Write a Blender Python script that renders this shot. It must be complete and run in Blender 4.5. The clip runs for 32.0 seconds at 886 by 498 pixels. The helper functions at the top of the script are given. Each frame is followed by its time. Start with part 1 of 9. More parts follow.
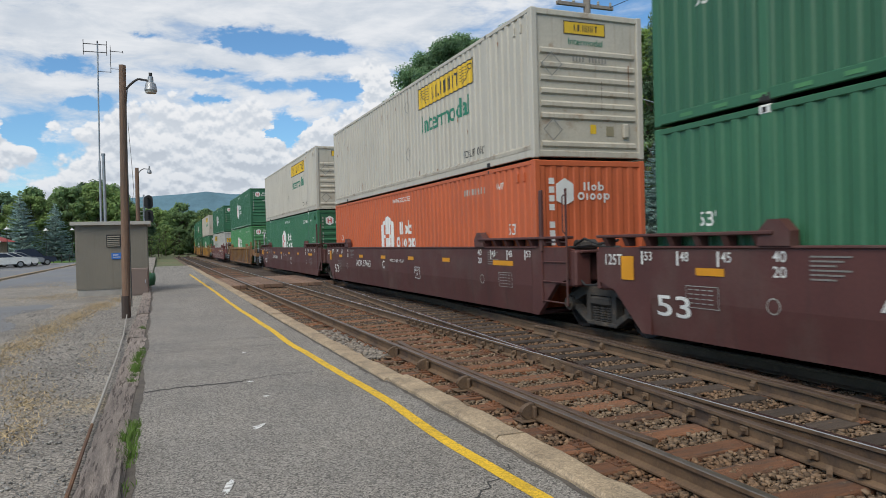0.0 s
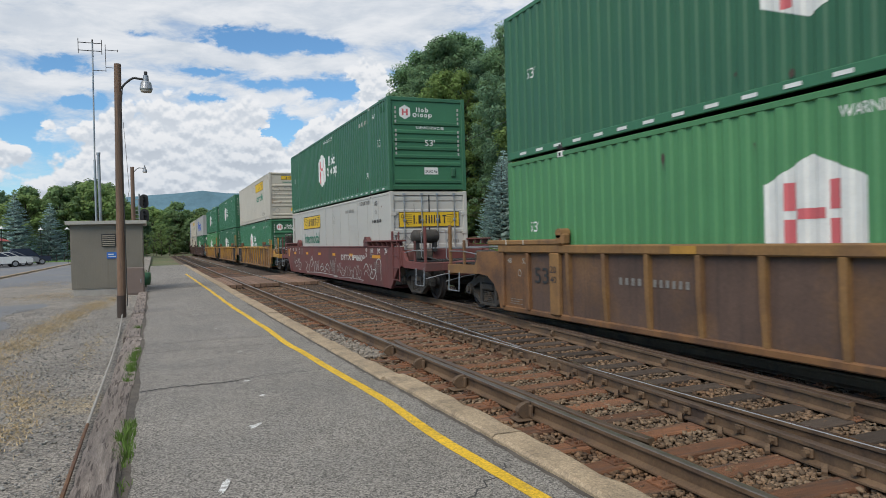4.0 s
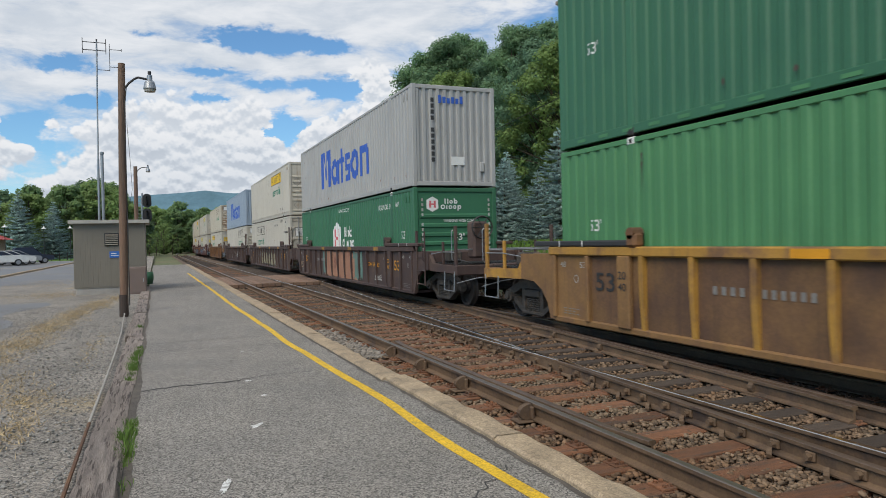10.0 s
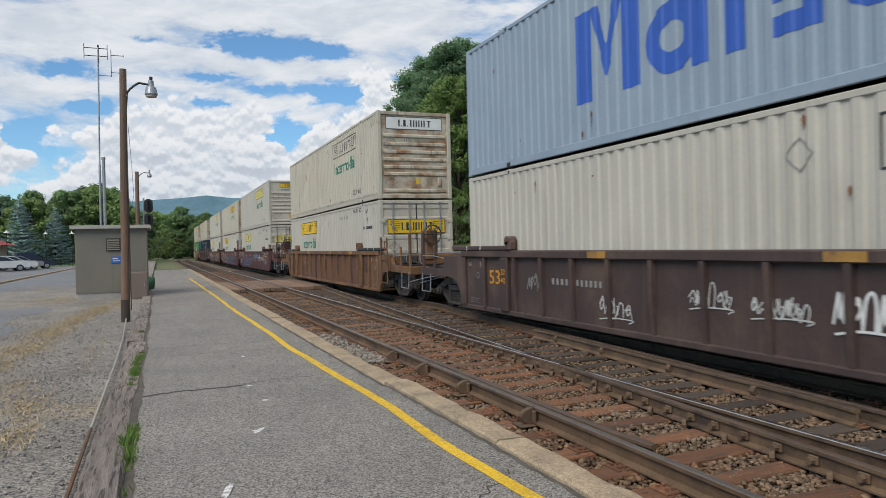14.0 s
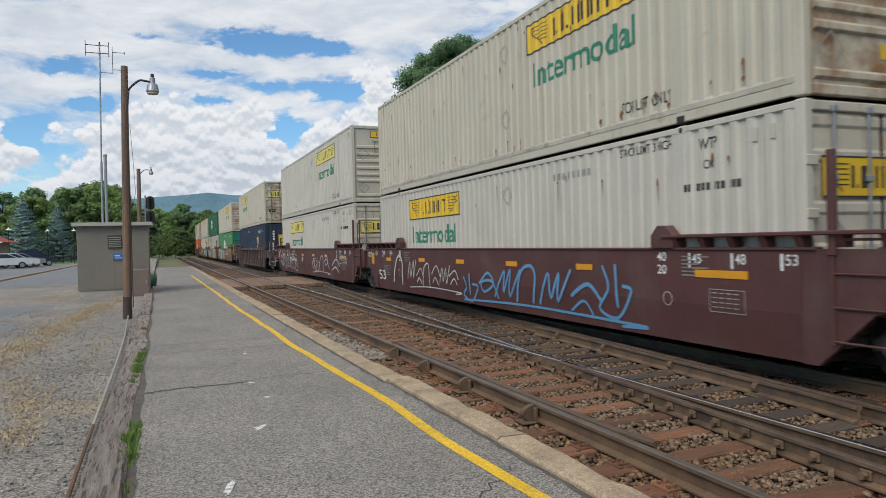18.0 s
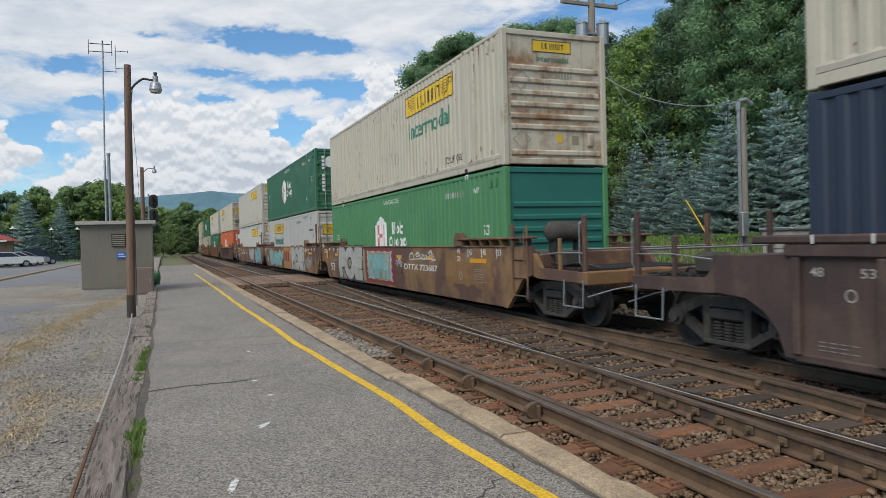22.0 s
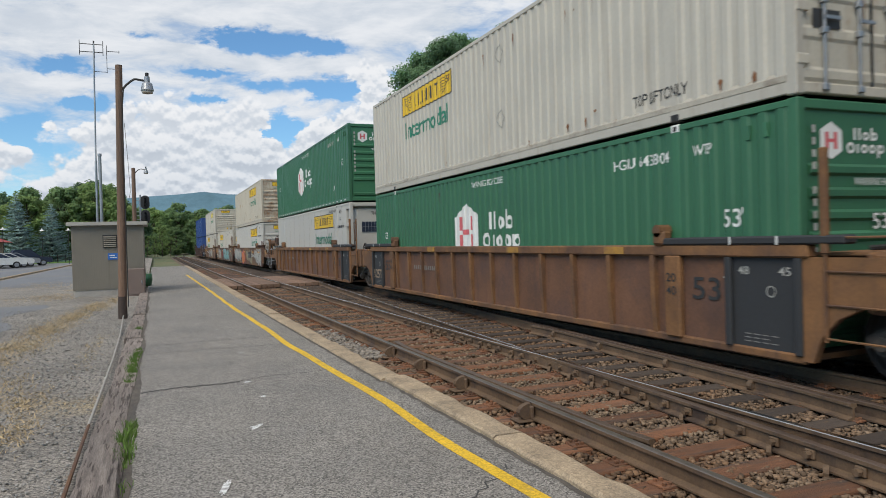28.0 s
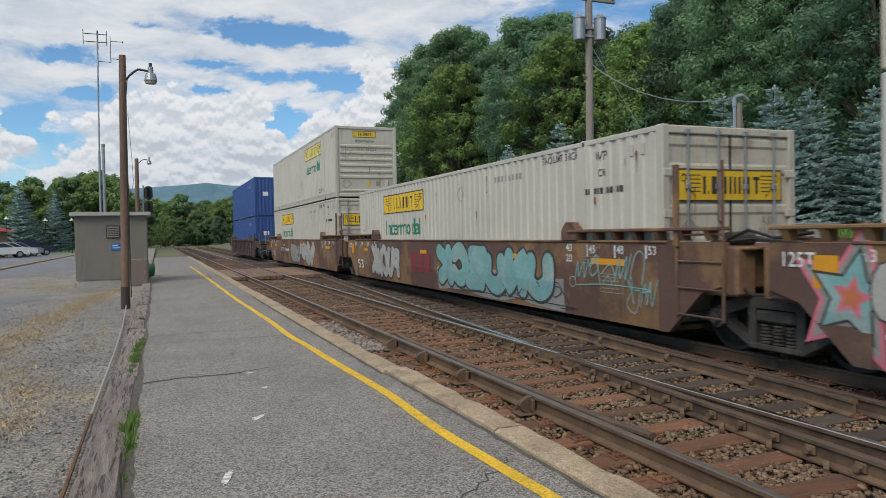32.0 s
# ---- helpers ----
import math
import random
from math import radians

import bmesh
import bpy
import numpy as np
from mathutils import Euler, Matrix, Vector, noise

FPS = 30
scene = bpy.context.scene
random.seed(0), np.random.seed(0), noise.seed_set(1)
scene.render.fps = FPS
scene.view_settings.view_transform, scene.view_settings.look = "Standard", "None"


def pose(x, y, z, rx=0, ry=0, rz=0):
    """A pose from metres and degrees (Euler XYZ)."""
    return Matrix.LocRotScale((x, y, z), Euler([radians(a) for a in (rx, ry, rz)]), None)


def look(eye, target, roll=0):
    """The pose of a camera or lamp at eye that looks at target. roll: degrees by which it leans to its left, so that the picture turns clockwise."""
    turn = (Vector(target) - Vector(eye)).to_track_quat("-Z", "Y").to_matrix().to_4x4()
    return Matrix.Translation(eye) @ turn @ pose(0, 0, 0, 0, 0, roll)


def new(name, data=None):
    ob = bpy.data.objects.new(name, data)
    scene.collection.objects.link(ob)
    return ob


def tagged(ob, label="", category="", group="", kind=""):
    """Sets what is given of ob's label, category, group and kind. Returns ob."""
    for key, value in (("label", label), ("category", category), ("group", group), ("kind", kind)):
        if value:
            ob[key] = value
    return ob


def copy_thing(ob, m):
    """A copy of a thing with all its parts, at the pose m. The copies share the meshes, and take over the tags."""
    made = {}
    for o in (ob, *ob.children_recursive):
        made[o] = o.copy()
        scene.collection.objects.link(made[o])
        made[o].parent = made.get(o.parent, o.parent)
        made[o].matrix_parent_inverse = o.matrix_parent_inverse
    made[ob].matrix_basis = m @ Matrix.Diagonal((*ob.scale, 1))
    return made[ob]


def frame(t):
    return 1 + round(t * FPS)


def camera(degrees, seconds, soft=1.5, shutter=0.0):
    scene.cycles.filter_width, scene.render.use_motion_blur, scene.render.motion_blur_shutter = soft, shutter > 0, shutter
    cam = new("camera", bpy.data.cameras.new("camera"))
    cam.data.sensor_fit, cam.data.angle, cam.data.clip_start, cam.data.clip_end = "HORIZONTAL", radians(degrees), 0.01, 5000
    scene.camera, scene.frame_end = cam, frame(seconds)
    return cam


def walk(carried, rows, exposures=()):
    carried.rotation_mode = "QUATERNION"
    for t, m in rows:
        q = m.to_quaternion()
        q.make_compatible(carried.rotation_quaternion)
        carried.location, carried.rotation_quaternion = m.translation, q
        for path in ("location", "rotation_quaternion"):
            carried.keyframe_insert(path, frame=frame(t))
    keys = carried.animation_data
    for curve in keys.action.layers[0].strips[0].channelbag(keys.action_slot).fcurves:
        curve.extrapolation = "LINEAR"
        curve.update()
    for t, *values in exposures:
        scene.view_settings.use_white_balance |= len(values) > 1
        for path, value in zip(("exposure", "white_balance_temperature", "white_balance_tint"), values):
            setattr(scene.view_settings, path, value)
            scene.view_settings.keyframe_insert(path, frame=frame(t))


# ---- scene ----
# ---------------- camera ----------------
EYE = (0.0, 0.0, 1.659)
cam = camera(65.03, 32.0, soft=0.9, shutter=0.1)


def aim(yaw, tilt, lean):
    """Hand-held camera: yaw to the right of the track, tilt upwards, lean; degrees."""
    a, b = radians(yaw), radians(tilt)
    return look(EYE, (EYE[0] + 10 * math.sin(a), EYE[1] + 10 * math.cos(a), EYE[2] + 10 * math.tan(b)), lean)


walk(cam, [
    (0, aim(22.27, -0.74, -1.55)),
    (0.5, aim(22.24, -0.72, -1.48)),
    (1, aim(22.26, -0.71, -1.46)),
    (1.5, aim(22.29, -0.74, -1.47)),
    (2, aim(22.37, -0.78, -1.33)),
    (2.5, aim(22.39, -0.78, -1.23)),
    (3, aim(22.42, -0.67, -1.39)),
    (3.5, aim(22.55, -0.75, -1.62)),
    (5.5, aim(22.72, -1.03, -1.41)),
    (6, aim(22.71, -1.01, -1.52)),
    (6.5, aim(22.63, -1.01, -1.36)),
    (7, aim(22.54, -1.04, -1.58)),
    (7.5, aim(22.54, -1.05, -1.30)),
    (8, aim(22.44, -0.93, -1.20)),
    (8.5, aim(22.40, -0.76, -1.34)),
    (9, aim(22.40, -0.71, -1.31)),
    (9.5, aim(22.38, -0.74, -1.19)),
    (10, aim(22.40, -0.73, -1.26)),
    (10.5, aim(22.35, -0.67, -1.37)),
    (11, aim(22.36, -0.63, -1.47)),
    (11.5, aim(22.39, -0.56, -1.55)),
    (12, aim(22.35, -0.49, -1.52)),
    (12.5, aim(22.33, -0.41, -1.45)),
    (13, aim(22.30, -0.36, -1.32)),
    (13.5, aim(22.24, -0.37, -1.32)),
    (14, aim(22.30, -0.39, -1.45)),
    (14.5, aim(22.31, -0.41, -1.45)),
    (16.5, aim(21.80, -0.40, -1.44)),
    (17, aim(21.84, -0.47, -1.40)),
    (17.5, aim(22.01, -0.56, -1.56)),
    (18, aim(22.17, -0.63, -1.47)),
    (18.5, aim(22.25, -0.68, -1.78)),
    (19, aim(22.15, -0.66, -1.35)),
    (19.5, aim(22.06, -0.65, -1.41)),
    (20, aim(21.94, -0.64, -1.48)),
    (20.5, aim(21.95, -0.68, -1.53)),
    (21, aim(21.93, -0.73, -1.41)),
    (21.5, aim(21.94, -0.78, -1.45)),
    (22, aim(21.92, -0.80, -1.57)),
    (22.5, aim(22.00, -0.85, -1.37)),
    (23, aim(21.97, -0.85, -1.35)),
    (23.5, aim(22.01, -0.86, -1.41)),
    (24, aim(22.03, -0.88, -1.42)),
    (24.5, aim(22.09, -0.87, -1.41)),
    (25, aim(22.17, -0.82, -1.50)),
    (25.5, aim(22.23, -0.71, -1.48)),
    (27.5, aim(22.40, -0.71, -1.57)),
    (28, aim(22.51, -0.74, -1.60)),
    (28.5, aim(22.57, -0.77, -1.61)),
    (29, aim(22.55, -0.81, -1.54)),
    (29.5, aim(22.55, -0.96, -1.45)),
    (30, aim(22.52, -1.02, -1.54)),
    (30.5, aim(22.50, -1.06, -1.48)),
    (31, aim(22.75, -1.24, -1.46)),
    (31.5, aim(22.42, -1.25, -1.32)),
    (32, aim(22.29, -1.32, -1.15)),
], [(0, 0.0), (22, 0.0), (23.5, -0.06), (25.5, -0.06), (28, 0.02), (30, 0.02), (31, -0.06), (32, -0.08)])

# ---------------- world, sun ----------------
SUN_EL, SUN_AZ = radians(48), radians(232)
world = bpy.data.worlds.new("summer_sky")
scene.world = world
world.use_nodes = True
wt = world.node_tree
wt.nodes.clear()


def wmath(op, a, b=None, c=None, clamp=False):
    n = wt.nodes.new("ShaderNodeMath")
    n.operation = op
    n.use_clamp = clamp
    for i, v in enumerate((a, b, c)):
        if v is None:
            continue
        if isinstance(v, (int, float)):
            n.inputs[i].default_value = v
        else:
            wt.links.new(v, n.inputs[i])
    return n.outputs[0]


def wsmooth(v, lo, hi, a=0.0, b=1.0):
    n = wt.nodes.new("ShaderNodeMapRange")
    n.interpolation_type = "SMOOTHSTEP"
    wt.links.new(v, n.inputs[0])
    for i, q in enumerate((lo, hi, a, b)):
        n.inputs[i + 1].default_value = q
    return n.outputs[0]


def wnoise(vec, scale, detail, rough, dist=0.0):
    n = wt.nodes.new("ShaderNodeTexNoise")
    n.inputs["Scale"].default_value = scale
    n.inputs["Detail"].default_value = detail
    n.inputs["Roughness"].default_value = rough
    n.inputs["Distortion"].default_value = dist
    wt.links.new(vec, n.inputs["Vector"])
    return n.outputs[0]


def wcombine(x, y, z):
    n = wt.nodes.new("ShaderNodeCombineXYZ")
    for i, v in enumerate((x, y, z)):
        if isinstance(v, (int, float)):
            n.inputs[i].default_value = v
        else:
            wt.links.new(v, n.inputs[i])
    return n.outputs[0]


tc = wt.nodes.new("ShaderNodeTexCoord")
sep = wt.nodes.new("ShaderNodeSeparateXYZ")
wt.links.new(tc.outputs["Generated"], sep.inputs[0])
dx, dy, dz = sep.outputs
AZ = wmath("MULTIPLY", wmath("ARCTAN2", dx, dy), 57.2958)
EL = wmath("MULTIPLY", wmath("ARCSINE", dz), 57.2958)


def wvoronoi(vec, scale, detail=3.0, rough=0.55):
    n = wt.nodes.new("ShaderNodeTexVoronoi")
    n.feature = "SMOOTH_F1"
    n.inputs["Scale"].default_value = scale
    n.inputs["Detail"].default_value = detail
    n.inputs["Roughness"].default_value = rough
    n.inputs["Smoothness"].default_value = 0.5
    wt.links.new(vec, n.inputs["Vector"])
    return n.outputs["Distance"]


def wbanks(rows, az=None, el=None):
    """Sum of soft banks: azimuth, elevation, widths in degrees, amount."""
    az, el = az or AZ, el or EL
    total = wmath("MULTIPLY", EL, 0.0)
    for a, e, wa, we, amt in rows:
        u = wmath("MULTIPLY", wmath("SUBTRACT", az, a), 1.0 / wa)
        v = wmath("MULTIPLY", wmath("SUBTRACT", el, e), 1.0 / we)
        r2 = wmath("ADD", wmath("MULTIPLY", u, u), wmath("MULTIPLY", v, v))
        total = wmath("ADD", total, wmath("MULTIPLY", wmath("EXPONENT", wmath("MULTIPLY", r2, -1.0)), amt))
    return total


def billow(up):
    """Cauliflower heads: rounded cells broken by noise, read a little higher when up is set."""
    n1 = wnoise(wcombine(wmath("MULTIPLY", AZ, 0.2), wmath("MULTIPLY_ADD", EL, 0.24, up), 3.1), 1.6, 9, 0.56, 0.1)
    v1 = wvoronoi(wcombine(wmath("MULTIPLY", AZ, 0.42), wmath("MULTIPLY_ADD", EL, 0.52, up * 2.2), 1.3), 1.0)
    return wmath("ADD", wmath("MULTIPLY", n1, 0.95), wmath("MULTIPLY", wmath("SUBTRACT", 0.65, v1), 0.55))


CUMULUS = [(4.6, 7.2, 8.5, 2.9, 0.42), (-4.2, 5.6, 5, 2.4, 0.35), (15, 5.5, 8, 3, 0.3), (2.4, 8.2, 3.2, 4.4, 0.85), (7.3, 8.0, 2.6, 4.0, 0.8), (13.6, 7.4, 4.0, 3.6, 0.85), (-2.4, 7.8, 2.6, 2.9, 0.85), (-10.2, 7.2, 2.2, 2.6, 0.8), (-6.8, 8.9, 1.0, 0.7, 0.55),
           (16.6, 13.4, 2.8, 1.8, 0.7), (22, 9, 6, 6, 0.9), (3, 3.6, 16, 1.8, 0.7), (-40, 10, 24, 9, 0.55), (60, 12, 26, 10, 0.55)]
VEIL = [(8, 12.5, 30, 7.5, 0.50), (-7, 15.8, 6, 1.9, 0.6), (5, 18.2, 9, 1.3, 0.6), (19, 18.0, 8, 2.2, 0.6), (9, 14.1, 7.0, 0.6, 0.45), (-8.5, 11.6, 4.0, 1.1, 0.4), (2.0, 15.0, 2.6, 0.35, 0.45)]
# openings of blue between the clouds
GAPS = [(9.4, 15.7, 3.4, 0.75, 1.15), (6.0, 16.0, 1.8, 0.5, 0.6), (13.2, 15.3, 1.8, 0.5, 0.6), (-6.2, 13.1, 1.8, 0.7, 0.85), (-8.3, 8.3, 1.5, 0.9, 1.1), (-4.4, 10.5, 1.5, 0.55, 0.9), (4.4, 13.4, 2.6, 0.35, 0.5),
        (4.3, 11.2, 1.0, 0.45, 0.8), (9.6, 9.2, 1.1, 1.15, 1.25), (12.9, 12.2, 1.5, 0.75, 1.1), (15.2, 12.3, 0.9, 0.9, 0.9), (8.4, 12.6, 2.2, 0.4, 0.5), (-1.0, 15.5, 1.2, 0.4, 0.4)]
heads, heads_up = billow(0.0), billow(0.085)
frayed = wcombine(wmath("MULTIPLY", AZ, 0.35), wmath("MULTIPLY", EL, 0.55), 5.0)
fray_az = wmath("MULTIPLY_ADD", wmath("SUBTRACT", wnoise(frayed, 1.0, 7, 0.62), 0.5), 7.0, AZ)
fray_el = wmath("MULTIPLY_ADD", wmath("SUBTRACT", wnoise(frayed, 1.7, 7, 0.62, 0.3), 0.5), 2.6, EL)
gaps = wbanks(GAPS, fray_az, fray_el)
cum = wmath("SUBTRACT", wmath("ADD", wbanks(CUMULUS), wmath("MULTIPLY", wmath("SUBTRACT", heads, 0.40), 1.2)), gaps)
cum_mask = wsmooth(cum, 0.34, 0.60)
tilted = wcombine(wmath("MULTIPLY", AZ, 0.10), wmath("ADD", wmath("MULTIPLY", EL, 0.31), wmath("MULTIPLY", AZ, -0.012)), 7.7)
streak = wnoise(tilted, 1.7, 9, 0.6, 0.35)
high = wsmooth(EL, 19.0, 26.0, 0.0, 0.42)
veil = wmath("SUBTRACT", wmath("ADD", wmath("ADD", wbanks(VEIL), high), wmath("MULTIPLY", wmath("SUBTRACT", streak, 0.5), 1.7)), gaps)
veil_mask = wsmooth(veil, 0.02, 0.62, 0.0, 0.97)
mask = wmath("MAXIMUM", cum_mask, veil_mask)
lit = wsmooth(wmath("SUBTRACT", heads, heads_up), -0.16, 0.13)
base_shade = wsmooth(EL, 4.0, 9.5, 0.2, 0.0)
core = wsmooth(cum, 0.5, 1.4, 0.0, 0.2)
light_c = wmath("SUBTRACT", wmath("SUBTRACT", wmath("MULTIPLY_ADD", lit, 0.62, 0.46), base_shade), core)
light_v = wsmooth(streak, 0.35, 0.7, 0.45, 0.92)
lmix = wt.nodes.new("ShaderNodeMix")
wt.links.new(cum_mask, lmix.inputs[0])
wt.links.new(light_v, lmix.inputs[2])
wt.links.new(light_c, lmix.inputs[3])
ramp = wt.nodes.new("ShaderNodeValToRGB")
ramp.color_ramp.elements[0].position, ramp.color_ramp.elements[0].color = 0.0, (0.44, 0.495, 0.575, 1)
ramp.color_ramp.elements[1].position, ramp.color_ramp.elements[1].color = 1.0, (0.845, 0.86, 0.885, 1)
mid = ramp.color_ramp.elements.new(0.5)
mid.color = (0.63, 0.68, 0.745, 1)
wt.links.new(lmix.outputs[0], ramp.inputs[0])
sky = wt.nodes.new("ShaderNodeTexSky")
sky.sky_type = "NISHITA"
sky.sun_disc = False
sky.sun_elevation, sky.sun_rotation = SUN_EL, SUN_AZ
sky.air_density, sky.dust_density, sky.ozone_density = 1.0, 0.15, 3.0
bg_sky, bg_cloud, mixs, wout = (wt.nodes.new(k) for k in ("ShaderNodeBackground", "ShaderNodeBackground", "ShaderNodeMixShader", "ShaderNodeOutputWorld"))
tint = wt.nodes.new("ShaderNodeMix")
tint.data_type, tint.blend_type = "RGBA", "MULTIPLY"
tint.inputs[0].default_value = 1.0
tint.inputs[7].default_value = (0.72, 0.97, 1.10, 1)
wt.links.new(sky.outputs[0], tint.inputs[6])
wt.links.new(tint.outputs[2], bg_sky.inputs[0])
bg_sky.inputs[1].default_value = 0.12
wt.links.new(ramp.outputs[0], bg_cloud.inputs[0])
bg_cloud.inputs[1].default_value = 1.0
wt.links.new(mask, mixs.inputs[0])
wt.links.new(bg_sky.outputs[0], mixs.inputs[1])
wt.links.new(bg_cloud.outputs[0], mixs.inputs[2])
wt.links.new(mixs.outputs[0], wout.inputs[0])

sun_data = bpy.data.lights.new("sun", "SUN")
sun_data.energy, sun_data.angle, sun_data.color = 2.7, radians(40), (1.0, 0.93, 0.82)
sun = new("sun", sun_data)
sun.matrix_world = look((0, 0, 50), (-50 * math.sin(SUN_AZ) * math.cos(SUN_EL), -50 * math.cos(SUN_AZ) * math.cos(SUN_EL), 50 - 50 * math.sin(SUN_EL)))

# ---------------- materials ----------------
def rgb(r, g, b):
    return (r, g, b, 1)


def material(name, base, rough=0.7, metal=0.0, var=0.25, scale=3.0, fine=40.0, bump=0.15, bump_dist=0.01, second=None, second_at=0.58,
             second_soft=0.08, second_scale=1.3, per_object=0.0, streaks=None, streak_amt=0.0, stretch=(1, 1, 1), spec=0.5, island=0.0, speck=0.0, speck_scale=180.0):
    """Principled surface: base colour, two scales of mottling, patches of a second colour, vertical streaks and fine relief."""
    m = bpy.data.materials.new(name)
    m.use_nodes = True
    nt = m.node_tree
    N, Lk = nt.nodes, nt.links
    bs = N["Principled BSDF"]
    bs.inputs["Roughness"].default_value, bs.inputs["Metallic"].default_value = rough, metal
    bs.inputs["Specular IOR Level"].default_value = spec
    co = N.new("ShaderNodeTexCoord")
    mp = N.new("ShaderNodeMapping")
    mp.inputs["Scale"].default_value = stretch
    oi = N.new("ShaderNodeObjectInfo")
    off = N.new("ShaderNodeVectorMath")
    off.operation = "SCALE"
    off.inputs[0].default_value = (37, 11, 23)
    Lk.new(oi.outputs["Random"], off.inputs["Scale"])
    Lk.new(off.outputs[0], mp.inputs["Location"])
    Lk.new(co.outputs["Object"], mp.inputs["Vector"])

    def noise_tex(sc, det=5, ro=0.6):
        n = N.new("ShaderNodeTexNoise")
        n.inputs["Scale"].default_value, n.inputs["Detail"].default_value, n.inputs["Roughness"].default_value = sc, det, ro
        Lk.new(mp.outputs[0], n.inputs["Vector"])
        return n.outputs[0]

    big, small = noise_tex(scale), noise_tex(fine, 4, 0.7)

    def mix(fac, a, b, blend="MIX"):
        n = N.new("ShaderNodeMix")
        n.data_type, n.blend_type = "RGBA", blend
        for sock, v in ((n.inputs[0], fac), (n.inputs[6], a), (n.inputs[7], b)):
            if isinstance(v, (int, float)):
                sock.default_value = v
            elif isinstance(v, tuple):
                sock.default_value = v
            else:
                Lk.new(v, sock)
        return n.outputs[2]

    def mrange(v, lo, hi, a, b):
        n = N.new("ShaderNodeMapRange")
        Lk.new(v, n.inputs[0])
        for i, q in enumerate((lo, hi, a, b)):
            n.inputs[i + 1].default_value = q
        return n.outputs[0]

    def grey(v):
        n = N.new("ShaderNodeCombineColor")
        for i in range(3):
            Lk.new(v, n.inputs[i])
        return n.outputs[0]

    col = base
    if second:
        patch = noise_tex(second_scale, 7, 0.65)
        col = mix(mrange(patch, second_at - second_soft, second_at + second_soft, 0, 1), base, second)
    if streaks:
        sm = N.new("ShaderNodeMapping")
        sm.inputs["Scale"].default_value = (7, 7, 0.35)
        Lk.new(mp.outputs[0], sm.inputs["Vector"])
        sn = N.new("ShaderNodeTexNoise")
        sn.inputs["Scale"].default_value, sn.inputs["Detail"].default_value = 1.0, 6
        Lk.new(sm.outputs[0], sn.inputs["Vector"])
        col = mix(mrange(sn.outputs[0], 0.56, 0.78, 0, streak_amt), col, streaks)
    v1 = mrange(big, 0.25, 0.75, 1 - var, 1 + var)
    v2 = mrange(small, 0.25, 0.75, 1 - var * 0.7, 1 + var * 0.7)
    mul = N.new("ShaderNodeMath")
    mul.operation = "MULTIPLY"
    Lk.new(v1, mul.inputs[0])
    Lk.new(v2, mul.inputs[1])
    fac = mul.outputs[0]
    if speck:
        sp_ = N.new("ShaderNodeMath")
        sp_.operation = "MULTIPLY"
        Lk.new(fac, sp_.inputs[0])
        vo = N.new("ShaderNodeTexVoronoi")
        vo.inputs["Scale"].default_value = speck_scale
        Lk.new(mp.outputs[0], vo.inputs["Vector"])
        sc_ = N.new("ShaderNodeSeparateColor")
        Lk.new(vo.outputs["Color"], sc_.inputs[0])
        Lk.new(mrange(sc_.outputs[0], 0, 1, 1 - speck, 1 + speck), sp_.inputs[1])
        fac = sp_.outputs[0]
    if per_object:
        m2 = N.new("ShaderNodeMath")
        m2.operation = "MULTIPLY"
        Lk.new(fac, m2.inputs[0])
        Lk.new(mrange(oi.outputs["Random"], 0, 1, 1 - per_object, 1 + per_object), m2.inputs[1])
        fac = m2.outputs[0]
    if island:
        ge = N.new("ShaderNodeNewGeometry")
        m3 = N.new("ShaderNodeMath")
        m3.operation = "MULTIPLY"
        Lk.new(fac, m3.inputs[0])
        Lk.new(mrange(ge.outputs["Random Per Island"], 0, 1, 1 - island, 1 + island), m3.inputs[1])
        fac = m3.outputs[0]
    col = mix(1.0, col, grey(fac), "MULTIPLY")
    Lk.new(col, bs.inputs["Base Color"])
    Lk.new(mrange(big, 0.2, 0.8, max(0.02, rough - 0.12), min(1, rough + 0.12)), bs.inputs["Roughness"])
    if bump:
        b = N.new("ShaderNodeBump")
        b.inputs["Strength"].default_value, b.inputs["Distance"].default_value = bump, bump_dist
        Lk.new(small, b.inputs["Height"])
        Lk.new(b.outputs[0], bs.inputs["Normal"])
    return m


M = {}


def mat(name, *a, **k):
    if name not in M:
        M[name] = material(name, *a, **k)
    return M[name]


RUST = rgb(0.16, 0.065, 0.03)
mat("ground_mix", rgb(0.10, 0.12, 0.05), 0.95, var=0.35, scale=0.4, fine=9, bump=0.5, bump_dist=0.05, second=rgb(0.16, 0.13, 0.07), second_scale=0.15)
mat("asphalt", rgb(0.222, 0.203, 0.178), 0.9, var=0.16, scale=0.6, fine=40, bump=0.8, bump_dist=0.012, second=rgb(0.18, 0.168, 0.152), second_scale=0.5, second_at=0.54, second_soft=0.14, speck=0.72, speck_scale=100)
mat("lot", rgb(0.235, 0.212, 0.182), 0.95, var=0.3, scale=0.9, fine=26, bump=1.0, bump_dist=0.03, second=rgb(0.30, 0.235, 0.14), second_scale=0.4, second_at=0.68, second_soft=0.07, speck=0.6, speck_scale=60)
mat("ballast_bed", rgb(0.12, 0.082, 0.055), 0.95, var=0.4, scale=2, fine=22, bump=0.9, bump_dist=0.03, speck=0.5, speck_scale=40)
mat("stone", rgb(0.178, 0.128, 0.084), 0.9, var=0.25, scale=6, fine=60, bump=0.3, island=0.5, second=rgb(0.15, 0.085, 0.045), second_scale=0.9, second_at=0.5, second_soft=0.12)
mat("gravel", rgb(0.25, 0.24, 0.22), 0.9, var=0.2, scale=6, fine=60, bump=0.3, island=0.4)
